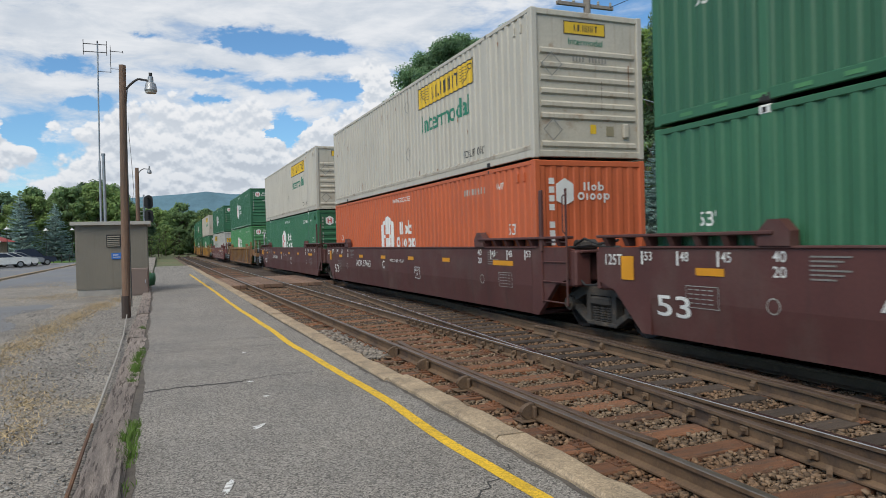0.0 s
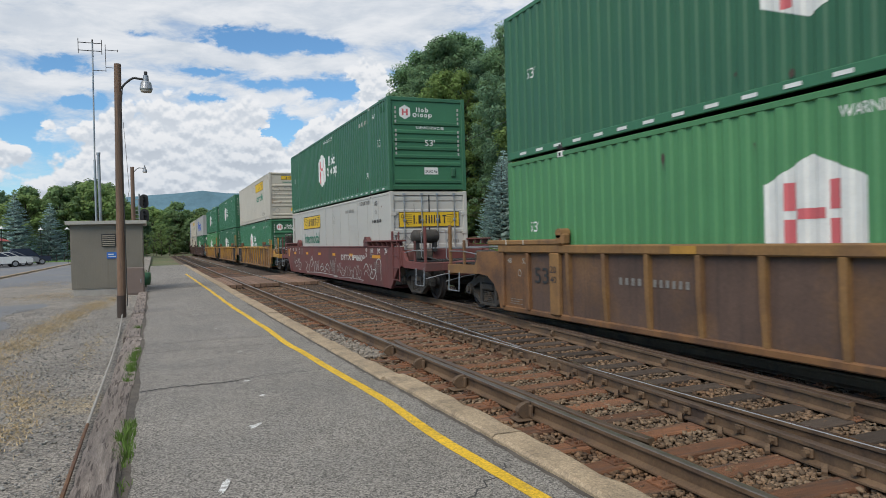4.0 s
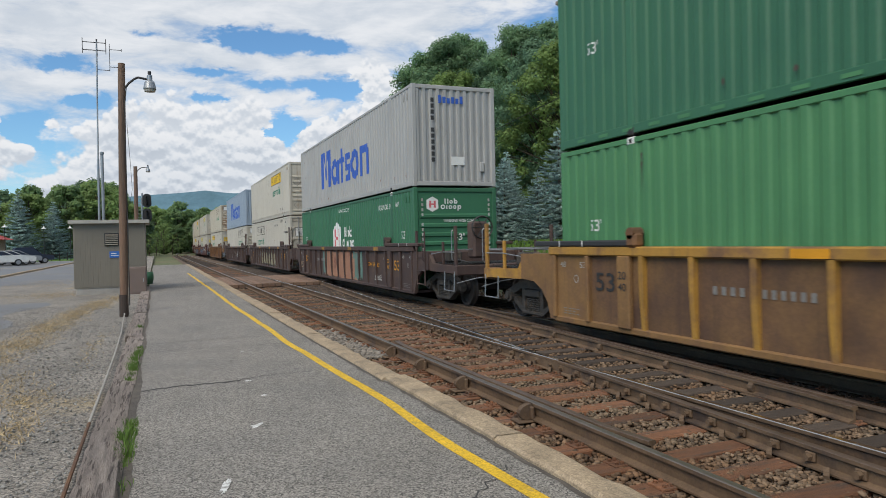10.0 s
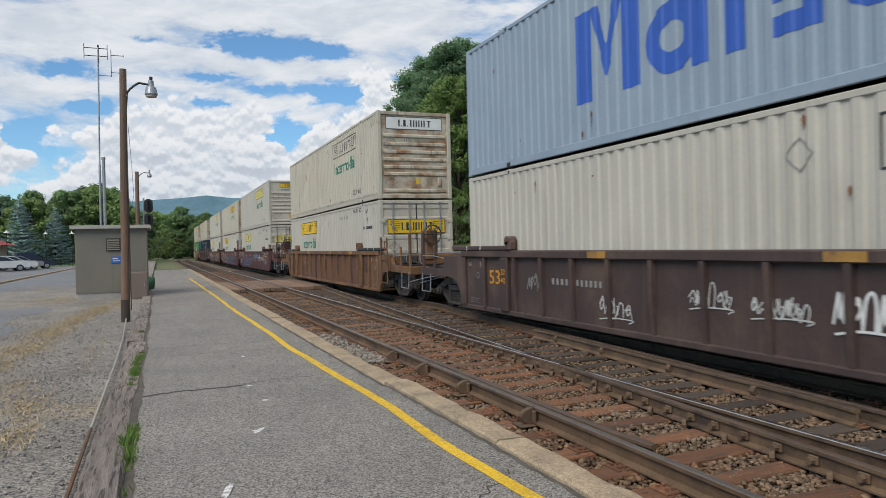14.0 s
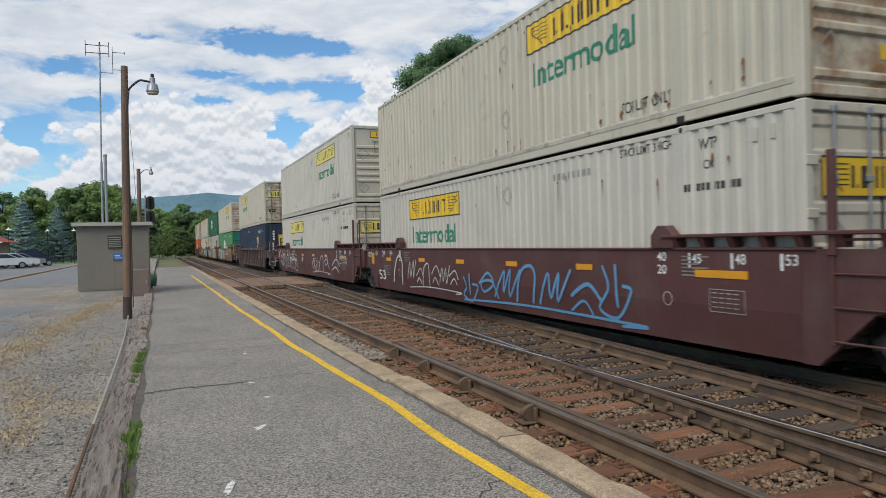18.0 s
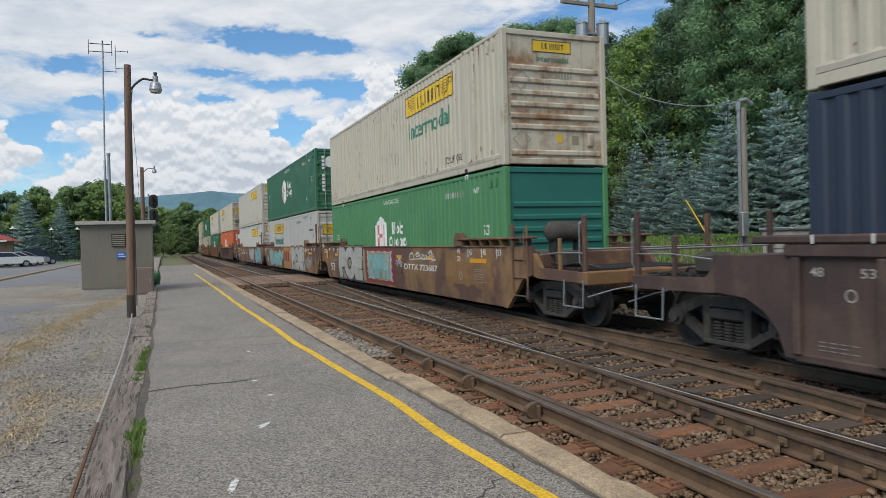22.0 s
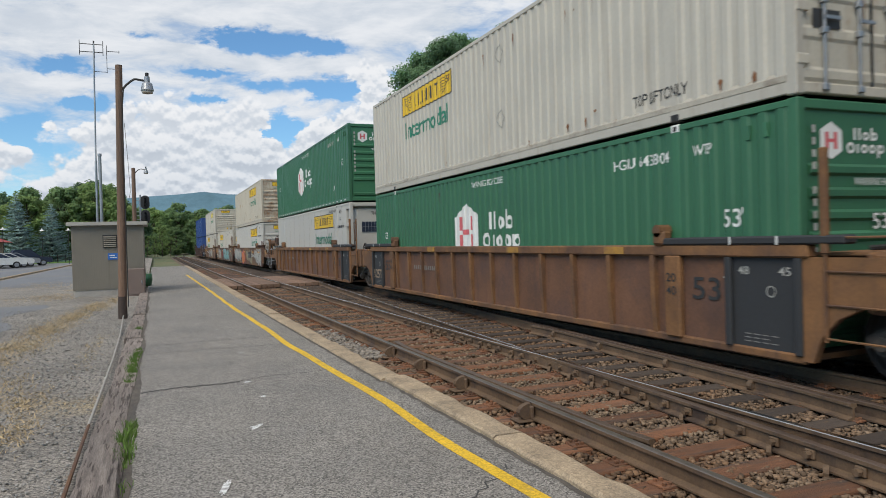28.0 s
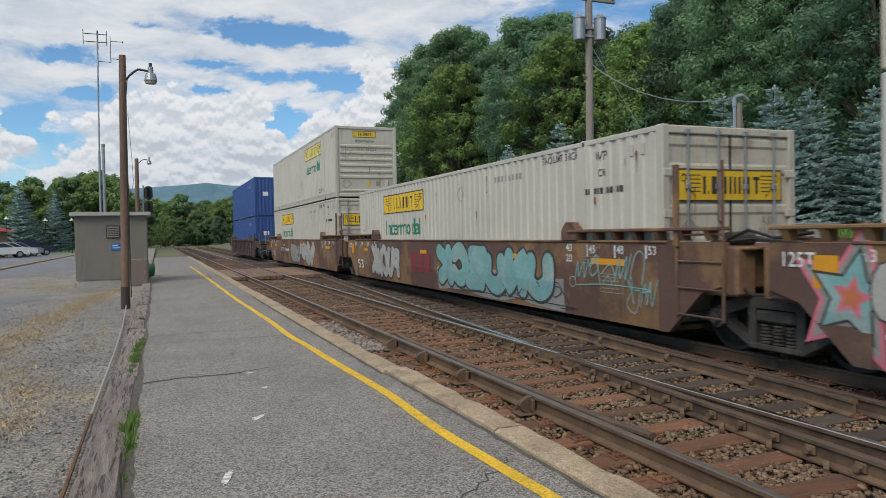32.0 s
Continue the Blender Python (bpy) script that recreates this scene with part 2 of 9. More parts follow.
mat("kerb", rgb(0.36, 0.275, 0.18), 0.9, var=0.25, scale=2.5, fine=30, bump=0.8, bump_dist=0.015, second=rgb(0.22, 0.17, 0.115), second_scale=3.2, second_at=0.58, second_soft=0.1, speck=0.25, speck_scale=90)
mat("yellow_paint", rgb(0.66, 0.41, 0.02), 0.75, var=0.14, scale=3, fine=70, bump=0.3, bump_dist=0.004, second=rgb(0.33, 0.24, 0.07), second_scale=9, second_at=0.64, speck=0.25, speck_scale=70)
mat("white_paint", rgb(0.70, 0.70, 0.68), 0.85, var=0.15, scale=8, fine=60, second=rgb(0.27, 0.26, 0.24), second_scale=16, second_at=0.56, second_soft=0.06)
mat("rail_side", rgb(0.135, 0.086, 0.05), 0.8, 0.1, var=0.35, scale=3, fine=40, bump=0.3, second=rgb(0.075, 0.05, 0.036), second_scale=2.0)
mat("rail_top", rgb(0.20, 0.17, 0.145), 0.42, 0.7, var=0.25, scale=3, fine=60, bump=0.05)
mat("rail_bright", rgb(0.62, 0.59, 0.55), 0.24, 1.0, var=0.12, scale=3, fine=60, bump=0.03)
mat("rail_top_dull", rgb(0.15, 0.105, 0.08), 0.5, 0.55, var=0.25, scale=3, fine=60, bump=0.05)
mat("tie_rust", rgb(0.19, 0.085, 0.042), 0.9, var=0.35, scale=3, fine=20, bump=0.7, bump_dist=0.02, per_object=0.35, stretch=(1, 9, 9), second=rgb(0.10, 0.07, 0.052), second_scale=1.0)
mat("tie_dark", rgb(0.07, 0.052, 0.04), 0.9, var=0.3, scale=3, fine=20, bump=0.6, bump_dist=0.02, per_object=0.3, stretch=(1, 9, 9))
mat("old_timber", rgb(0.345, 0.285, 0.245), 0.95, var=0.4, scale=2, fine=16, bump=1.0, bump_dist=0.05, per_object=0.12, stretch=(11, 0.7, 11), second=rgb(0.13, 0.10, 0.085), second_scale=2.6, second_at=0.57, second_soft=0.03)
mat("pole_wood", rgb(0.20, 0.12, 0.078), 0.85, var=0.35, scale=1.5, fine=12, bump=0.8, bump_dist=0.02, stretch=(14, 14, 0.5), second=rgb(0.13, 0.088, 0.065), second_scale=1.0, second_at=0.5)
mat("pole_grey", rgb(0.235, 0.205, 0.175), 0.85, var=0.25, scale=1.5, fine=12, bump=0.5, bump_dist=0.02, stretch=(10, 10, 0.6))
mat("shed_metal", rgb(0.185, 0.165, 0.13), 0.6, var=0.10, scale=1.5, fine=30, bump=0.05, streaks=rgb(0.13, 0.11, 0.085), streak_amt=0.5)
mat("shed_trim", rgb(0.36, 0.34, 0.30), 0.6, var=0.1, scale=2, fine=30)
mat("concrete", rgb(0.32, 0.30, 0.27), 0.9, var=0.2, scale=2, fine=40, bump=0.3)
mat("galv", rgb(0.34, 0.35, 0.36), 0.45, 0.7, var=0.15, scale=5, fine=50)
mat("dark_steel", rgb(0.045, 0.043, 0.042), 0.6, 0.4, var=0.3, scale=4, fine=40)
mat("black", rgb(0.02, 0.02, 0.02), 0.7, var=0.2)
mat("bogie", rgb(0.05, 0.045, 0.04), 0.8, 0.1, var=0.35, scale=5, fine=40, bump=0.4, second=rgb(0.115, 0.088, 0.064), second_scale=3, second_at=0.6)
mat("wheel", rgb(0.036, 0.031, 0.029), 0.65, 0.3, var=0.3, scale=5, fine=40)
mat("tread", rgb(0.4, 0.4, 0.4), 0.3, 0.9, var=0.1)
# bluish base colour stands in for air haze over the wooded ridge
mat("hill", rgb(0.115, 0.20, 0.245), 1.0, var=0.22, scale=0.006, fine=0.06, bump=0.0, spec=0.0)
mat("leaf", rgb(0.185, 0.30, 0.155), 0.7, var=0.25, scale=0.3, fine=3, bump=0, island=0.28, per_object=0.22, spec=0.2)
mat("leaf_dark", rgb(0.145, 0.24, 0.145), 0.7, var=0.25, scale=0.3, fine=3, bump=0, island=0.28, per_object=0.22, spec=0.2)
mat("leaf_light", rgb(0.22, 0.32, 0.105), 0.7, var=0.25, scale=0.3, fine=3, bump=0, island=0.25, per_object=0.15, spec=0.2)
mat("needles", rgb(0.40, 0.55, 0.52), 0.7, var=0.3, scale=0.8, fine=5, bump=0, island=0.4, spec=0.3)
mat("leaf_far", rgb(0.19, 0.28, 0.125), 0.75, var=0.25, scale=0.2, fine=2, bump=0, island=0.2, per_object=0.2, spec=0.15)
mat("leaf_far_dark", rgb(0.155, 0.24, 0.135), 0.75, var=0.25, scale=0.2, fine=2, bump=0, island=0.2, per_object=0.2, spec=0.15)
mat("leaf_far_light", rgb(0.24, 0.335, 0.125), 0.75, var=0.25, scale=0.2, fine=2, bump=0, island=0.2, per_object=0.15, spec=0.15)


def leafy(name, share=0.5):
    """Lets part of the light through the leaves."""
    nt = M[name].node_tree
    bs, out = nt.nodes["Principled BSDF"], nt.nodes["Material Output"]
    tr = nt.nodes.new("ShaderNodeBsdfTranslucent")
    mx = nt.nodes.new("ShaderNodeMixShader")
    mx.inputs[0].default_value = share
    nt.links.new(bs.inputs["Base Color"].links[0].from_socket, tr.inputs["Color"])
    nt.links.new(bs.outputs[0], mx.inputs[1])
    nt.links.new(tr.outputs[0], mx.inputs[2])
    nt.links.new(mx.outputs[0], out.inputs["Surface"])


for leaf_name in ("leaf", "leaf_dark", "leaf_light", "leaf_far", "leaf_far_dark", "leaf_far_light", "needles"):
    leafy(leaf_name)
mat("bark", rgb(0.09, 0.07, 0.05), 0.9, var=0.3, scale=2, fine=12, bump=0.6, stretch=(6, 6, 1))
mat("grass", rgb(0.075, 0.145, 0.026), 0.8, var=0.3, scale=1, fine=8, island=0.4, spec=0.2)
mat("weed", rgb(0.10, 0.17, 0.035), 0.7, var=0.2, scale=6, fine=30, island=0.35, spec=0.2)
# train paints
mat("c_white", rgb(0.465, 0.435, 0.37), 0.6, var=0.08, scale=0.7, fine=18, bump=0.06, second=rgb(0.44, 0.41, 0.35), second_scale=0.5, streaks=rgb(0.30, 0.235, 0.165), streak_amt=0.45, per_object=0.06)
mat("c_white_clean", rgb(0.455, 0.44, 0.40), 0.5, var=0.05, scale=0.7, fine=18, bump=0.04, streaks=rgb(0.4, 0.37, 0.32), streak_amt=0.3)
mat("c_white_rusty", rgb(0.465, 0.425, 0.34), 0.65, var=0.08, scale=0.7, fine=18, bump=0.06, second=rgb(0.34, 0.22, 0.12), second_scale=1.1, second_at=0.66, second_soft=0.06, streaks=rgb(0.28, 0.17, 0.09), streak_amt=0.6)
mat("c_green", rgb(0.034, 0.13, 0.064), 0.5, var=0.10, scale=0.8, fine=20, bump=0.05, per_object=0.18, streaks=rgb(0.04, 0.17, 0.09), streak_amt=0.3)
mat("c_green_pale", rgb(0.065, 0.205, 0.08), 0.5, var=0.10, scale=0.8, fine=20, bump=0.05, per_object=0.08, streaks=rgb(0.09, 0.26, 0.11), streak_amt=0.4)
mat("c_teal", rgb(0.02, 0.13, 0.105), 0.5, var=0.10, scale=0.8, fine=20, bump=0.05)
mat("c_orange", rgb(0.48, 0.105, 0.035), 0.55, var=0.10, scale=0.8, fine=20, bump=0.05, streaks=rgb(0.40, 0.16, 0.09), streak_amt=0.4)
mat("c_navy", rgb(0.018, 0.027, 0.050), 0.5, var=0.12, scale=0.8, fine=20, bump=0.05)
mat("c_blue", rgb(0.03, 0.07, 0.22), 0.5, var=0.12, scale=0.8, fine=20, bump=0.05)
mat("c_grey", rgb(0.36, 0.355, 0.34), 0.55, var=0.08, scale=0.8, fine=20, bump=0.05, streaks=rgb(0.26, 0.22, 0.18), streak_amt=0.45)
mat("c_bluegrey", rgb(0.26, 0.32, 0.39), 0.55, var=0.08, scale=0.8, fine=20, bump=0.05, streaks=rgb(0.2, 0.22, 0.24), streak_amt=0.35)
mat("w_maroon", rgb(0.082, 0.028, 0.024), 0.6, var=0.18, scale=1.1, fine=24, bump=0.08, second=rgb(0.095, 0.048, 0.04), second_scale=0.9, streaks=rgb(0.05, 0.026, 0.022), streak_amt=0.6)
mat("w_dark", rgb(0.062, 0.038, 0.033), 0.7, var=0.25, scale=1.1, fine=24, bump=0.1, second=rgb(0.088, 0.056, 0.042), second_scale=1.1, streaks=rgb(0.11, 0.075, 0.05), streak_amt=0.55)
mat("w_brown", rgb(0.185, 0.088, 0.034), 0.75, var=0.28, scale=1.1, fine=24, bump=0.1, second=rgb(0.10, 0.052, 0.03), second_scale=1.3, second_at=0.53, second_soft=0.1, streaks=rgb(0.075, 0.042, 0.028), streak_amt=0.75)
mat("w_tan", rgb(0.22, 0.118, 0.042), 0.75, var=0.25, scale=1.1, fine=24, bump=0.1, second=rgb(0.16, 0.085, 0.042), second_scale=1.2, second_at=0.55, second_soft=0.1, streaks=rgb(0.11, 0.06, 0.038), streak_amt=0.75)
mat("w_patch", rgb(0.105, 0.055, 0.04), 0.75, var=0.25, scale=0.8, fine=24, bump=0.1, second=rgb(0.215, 0.12, 0.052), second_scale=0.6, second_at=0.52, second_soft=0.05, streaks=rgb(0.085, 0.07, 0.058), streak_amt=0.65)
mat("w_yellow", rgb(0.38, 0.20, 0.035), 0.7, var=0.22, scale=1.1, fine=24, bump=0.08, second=rgb(0.19, 0.10, 0.045), second_scale=1.4, second_at=0.54, streaks=rgb(0.12, 0.065, 0.04), streak_amt=0.6)
mat("w_panel", rgb(0.165, 0.088, 0.036), 0.75, var=0.3, scale=1.1, fine=24, bump=0.1, second=rgb(0.085, 0.045, 0.03), second_scale=0.9, second_at=0.52, second_soft=0.12, streaks=rgb(0.07, 0.038, 0.026), streak_amt=0.8)
mat("w_panel_dark", rgb(0.095, 0.058, 0.043), 0.75, var=0.3, scale=1.1, fine=24, bump=0.1, second=rgb(0.16, 0.085, 0.04), second_scale=0.9, second_at=0.58, second_soft=0.1, streaks=rgb(0.055, 0.036, 0.03), streak_amt=0.7)
mat("w_panel_red", rgb(0.145, 0.068, 0.036), 0.75, var=0.28, scale=1.1, fine=24, bump=0.1, second=rgb(0.095, 0.05, 0.036), second_scale=0.9, second_at=0.54, second_soft=0.1, streaks=rgb(0.07, 0.042, 0.034), streak_amt=0.7)
mat("w_slate", rgb(0.028, 0.029, 0.031), 0.7, var=0.15, scale=0.8, fine=20, bump=0.08)
mat("d_white", rgb(0.66, 0.66, 0.63), 0.6, var=0.1)
mat("d_yellow", rgb(0.66, 0.42, 0.02), 0.55, var=0.1)
mat("d_pale_yellow", rgb(0.62, 0.52, 0.14), 0.55, var=0.1)
mat("d_amber", rgb(0.62, 0.27, 0.01), 0.5, var=0.1)
mat("d_black", rgb(0.03, 0.03, 0.03), 0.6, var=0.1)
mat("d_green", rgb(0.02, 0.18, 0.11), 0.6, var=0.1)
mat("d_blue", rgb(0.03, 0.10, 0.42), 0.6, var=0.1)
mat("d_pink", rgb(0.55, 0.12, 0.13), 0.6, var=0.1)
mat("d_red", rgb(0.5, 0.03, 0.03), 0.6, var=0.1)
mat("g_white", rgb(0.37, 0.365, 0.33), 0.75, var=0.2, scale=3, fine=20, second=rgb(0.25, 0.24, 0.21), second_scale=1.5, second_at=0.58)
mat("g_grey", rgb(0.25, 0.245, 0.225), 0.75, var=0.2, scale=3, fine=20)
mat("g_cyan", rgb(0.17, 0.34, 0.33), 0.75, var=0.2, scale=3, fine=20, second=rgb(0.28, 0.34, 0.32), second_scale=1.2)
mat("g_blue", rgb(0.10, 0.25, 0.41), 0.75, var=0.15, scale=3, fine=20)
mat("g_pink", rgb(0.55, 0.15, 0.20), 0.7, var=0.12)
mat("g_orange", rgb(0.50, 0.16, 0.06), 0.7, var=0.12)
mat("g_olive", rgb(0.25, 0.22, 0.14), 0.7, var=0.12)

mat("g_tan", rgb(0.34, 0.17, 0.05), 0.7, var=0.12, scale=2, fine=20)
mat("g_darkred", rgb(0.20, 0.03, 0.03), 0.7, var=0.15)
mat("g_char", rgb(0.045, 0.04, 0.04), 0.7, var=0.15)
mat("rust_stain", rgb(0.20, 0.085, 0.035), 0.85, var=0.4, scale=6, fine=40)
mat("soot_stain", rgb(0.07, 0.05, 0.04), 0.85, var=0.3, scale=6, fine=40)
mat("dry_grass", rgb(0.40, 0.31, 0.185), 0.9, var=0.25, scale=5, fine=30, island=0.4, spec=0.2)
mat("g_small", rgb(0.19, 0.18, 0.165), 0.75, var=0.3, scale=30, fine=90)
mat("c_end_worn", rgb(0.46, 0.425, 0.35), 0.65, var=0.12, scale=1.2, fine=20, bump=0.06, second=rgb(0.26, 0.15, 0.075), second_scale=1.7, second_at=0.68, second_soft=0.09, streaks=rgb(0.22, 0.125, 0.065), streak_amt=0.5)
mat("c_end_rusty", rgb(0.47, 0.42, 0.33), 0.7, var=0.15, scale=1.2, fine=20, bump=0.08, second=rgb(0.24, 0.125, 0.055), second_scale=1.6, second_at=0.55, second_soft=0.1, streaks=rgb(0.16, 0.08, 0.04), streak_amt=0.85)
mat("pole_tar", rgb(0.055, 0.038, 0.03), 0.8, var=0.3, scale=2, fine=14, bump=0.6, bump_dist=0.02, stretch=(14, 14, 0.5))
mat("g_peach", rgb(0.34, 0.17, 0.105), 0.8, var=0.2, scale=2, fine=20, second=rgb(0.16, 0.055, 0.04), second_scale=1.1, second_at=0.64, second_soft=0.05)
mat("g_teal", rgb(0.12, 0.20, 0.17), 0.8, var=0.2, scale=2, fine=20)
mat("g_line", rgb(0.50, 0.50, 0.47), 0.75, var=0.15, scale=6, fine=40)
mat("seam", rgb(0.33, 0.31, 0.28), 0.7, var=0.2, scale=8, fine=60)
mat("sill_dirt", rgb(0.40, 0.365, 0.30), 0.7, var=0.2, scale=1.5, fine=30, second=rgb(0.22, 0.18, 0.135), second_scale=2.2, second_at=0.6, second_soft=0.08)
mat("g_faded", rgb(0.33, 0.17, 0.10), 0.8, var=0.25, scale=2, fine=20, second=rgb(0.19, 0.23, 0.15), second_scale=1.3, second_at=0.55, second_soft=0.1)
# ---------------- mesh helpers ----------------
class Build:
    """Collects vertices and faces of one mesh."""

    def __init__(self):
        self.v, self.f = [], []

    def add(self, vs, fs):
        n = len(self.v)
        self.v += [tuple(p) for p in vs]
        self.f += [tuple(i + n for i in q) for q in fs]
        return self

    def box(self, x0, x1, y0, y1, z0, z1, b=0.0):
        if b <= 0:
            return self.add([(x, y, z) for z in (z0, z1) for y in (y0, y1) for x in (x0, x1)],
                            [(0, 2, 3, 1), (4, 5, 7, 6), (0, 1, 5, 4), (2, 6, 7, 3), (0, 4, 6, 2), (1, 3, 7, 5)])
        b = min(b, (x1 - x0) * 0.45, (y1 - y0) * 0.45, (z1 - z0) * 0.45)
        lo, hi, vs, idx = (x0, y0, z0), (x1, y1, z1), [], {}
        for sx in (0, 1):
            for sy in (0, 1):
                for sz in (0, 1):
                    s = (sx, sy, sz)
                    for a in range(3):
                        p = [(hi[k] - (b if k != a else 0)) if s[k] else (lo[k] + (b if k != a else 0)) for k in range(3)]
                        idx[s, a] = len(vs)
                        vs.append(p)
        fs = []
        for a in range(3):
            u, w = (a + 1) % 3, (a + 2) % 3
            for side in (0, 1):
                ring = []
                for cu, cw in ((0, 0), (1, 0), (1, 1), (0, 1)):
                    s = [0, 0, 0]
                    s[a], s[u], s[w] = side, cu, cw
                    ring.append(idx[tuple(s), a])
                fs.append(tuple(ring if side else ring[::-1]))
            for cu in (0, 1):
                for cw in (0, 1):
                    s0, s1 = [0, 0, 0], [0, 0, 0]
                    s0[u] = s1[u] = cu
                    s0[w] = s1[w] = cw
                    s1[a] = 1
                    s0, s1 = tuple(s0), tuple(s1)
                    q = (idx[s0, u], idx[s1, u], idx[s1, w], idx[s0, w])
                    fs.append(q if cu == cw else q[::-1])
        for s in {k[0] for k in idx}:
            q = (idx[s, 0], idx[s, 1], idx[s, 2])
            fs.append(q if sum(s) % 2 else q[::-1])
        return self.add(vs, fs)

    def prism(self, pts, axis, a, b):
        """Polygon of (u, w) pushed from a to b along axis; u, w are the two other axes in order."""
        def put(u, w, s):
            return {"x": (s, u, w), "y": (u, s, w), "z": (u, w, s)}[axis]
        n = len(pts)
        vs = [put(u, w, a) for u, w in pts] + [put(u, w, b) for u, w in pts]
        fs = [tuple(range(n))[::-1], tuple(range(n, 2 * n))] + [(i, (i + 1) % n, n + (i + 1) % n, n + i) for i in range(n)]
        return self.add(vs, fs)

    def tube(self, p0, p1, r, n=8, r1=None, caps=True):
        p0, p1 = Vector(p0), Vector(p1)
        d = (p1 - p0).normalized()
        u = d.orthogonal().normalized()
        w = d.cross(u)
        r1 = r if r1 is None else r1
        vs = [p0 + (u * math.cos(2 * math.pi * i / n) + w * math.sin(2 * math.pi * i / n)) * r for i in range(n)]
        vs += [p1 + (u * math.cos(2 * math.pi * i / n) + w * math.sin(2 * math.pi * i / n)) * r1 for i in range(n)]
        fs = [(i, (i + 1) % n, n + (i + 1) % n, n + i) for i in range(n)]
        if caps:
            fs += [tuple(range(n))[::-1], tuple(range(n, 2 * n))]
        return self.add(vs, fs)

    def path(self, pts, r, n=8):
        for a, b in zip(pts, pts[1:]):
            self.tube(a, b, r, n)
        return self

    def ring(self, c, axis, rings, n=20):
        """Turned shape: (offset along axis, radius) pairs round c."""
        c = Vector(c)
        vs = []
        for o, r in rings:
            for i in range(n):
                a = 2 * math.pi * i / n
                p = {"x": (o, r * math.cos(a), r * math.sin(a)), "y": (r * math.cos(a), o, r * math.sin(a)), "z": (r * math.cos(a), r * math.sin(a), o)}[axis]
                vs.append(c + Vector(p))
        fs = [(k * n + i, k * n + (i + 1) % n, (k + 1) * n + (i + 1) % n, (k + 1) * n + i) for k in range(len(rings) - 1) for i in range(n)]
        return self.add(vs, fs)

    def data(self, name, material, smooth=False):
        me = bpy.data.meshes.new(name)
        me.from_pydata(self.v, [], self.f)
        me.materials.append(material)
        bm = bmesh.new()
        bm.from_mesh(me)
        bmesh.ops.recalc_face_normals(bm, faces=bm.faces)
        bm.to_mesh(me)
        bm.free()
        if smooth:
            me.polygons.foreach_set("use_smooth", [True] * len(me.polygons))
        me.update()
        return me


def raw_mesh(name, verts, faces, material):
    """Large meshes from arrays, all faces of one size."""
    me = bpy.data.meshes.new(name)
    verts, faces = np.asarray(verts, np.float32), np.asarray(faces, np.int32)
    nf, k = faces.shape
    me.vertices.add(len(verts))
    me.vertices.foreach_set("co", verts.ravel())
    me.loops.add(nf * k)
    me.loops.foreach_set("vertex_index", faces.ravel())
    me.polygons.add(nf)
    me.polygons.foreach_set("loop_start", np.arange(0, nf * k, k, dtype=np.int32))
    me.update(calc_edges=True)
    me.validate()
    me.materials.append(material)
    return me


def part(name, shape, material, parent, label="", at=None, smooth=False):
    """Links a shape (Build or mesh) as ONE mesh object under a thing or under a part."""
    me = shape if isinstance(shape, bpy.types.Mesh) else shape.data(name, M[material], smooth)
    ob = new(name, me)
    ob.parent = parent
    if at is not None:
        ob.matrix_basis = at
    return tagged(ob, label)


def thing(name, label, category, m=None, group="", kind=""):
    ob = new(name)
    ob.empty_display_size = 0.2
    if m is not None:
        ob.matrix_basis = m
    return tagged(ob, label, category, group, kind)


def solid(name, shape, material, label="", category="", m=None, kind="", smooth=False, group=""):
    """A thing that is one mesh."""
    me = shape if isinstance(shape, bpy.types.Mesh) else shape.data(name, M[material], smooth)
    ob = new(name, me)
    if m is not None:
        ob.matrix_basis = m
    return tagged(ob, label, category, group, kind)

# ---------------- ground, platform, track ----------------
RAIL_A, RAIL_B, RAIL_D, RAIL_E = 3.50, 5.02, 7.26, 8.765
TRACK1, TRACK2 = 4.26, 8.01
STRAIGHT, RADIUS = 140.0, 300.0


def along(s, off=0.0):
    """Point and heading of the line at s metres, off metres right of track two's centre."""
    if s <= STRAIGHT:
        return TRACK2 + off, s, 0.0
    a = (s - STRAIGHT) / RADIUS
    r = RADIUS - off
    return TRACK2 + RADIUS - r * math.cos(a), STRAIGHT + r * math.sin(a), a


def ground_height(x, y):
    if x < -0.5:
        h = 0.0
    elif x < 2.5:
        h = -0.25
    else:
        h = -0.27
    if x > 10.5:
        near = min(1.0, max(0.0, (170 - y) / 60)) * min(1.0, max(0.0, (y + 260) / 80))
        h += 0.2 * min(1, (x - 10.5) / 2)
        h += near * 1.55 * min(1.0, max(0.0, (x - 12.5) / 4))
        if x > 24:
            h += near * min(x - 24, 90) * 0.15
    return h


xs = [-2600, -1200, -500, -250, -120, -70, -45, -30, -20, -14, -10, -7, -5, -3.5, -2.5, -1.5, -0.9, -0.5, -0.45, 0.5, 1.5, 2.5, 2.55, 3.5, 4.5, 6, 8, 9.5, 10.5, 11.5,
      12.5, 13.5, 15, 18, 21, 24, 28, 34, 42, 52, 64, 80, 100, 115, 160, 300, 700, 1500, 2600]
ys = [-2600, -1200, -600, -400, -260, -200, -150, -100, -60, -30, -15, -8, -4, 0, 3, 6, 10, 15, 20, 28, 36, 46, 58, 72, 90, 110, 130, 155, 190, 240, 320, 500, 1000, 1800, 2600]
verts = [(x, y, ground_height(x, y)) for y in ys for x in xs]
nx = len(xs)
faces = [(j * nx + i, j * nx + i + 1, (j + 1) * nx + i + 1, (j + 1) * nx + i) for j in range(len(ys) - 1) for i in range(nx - 1)]
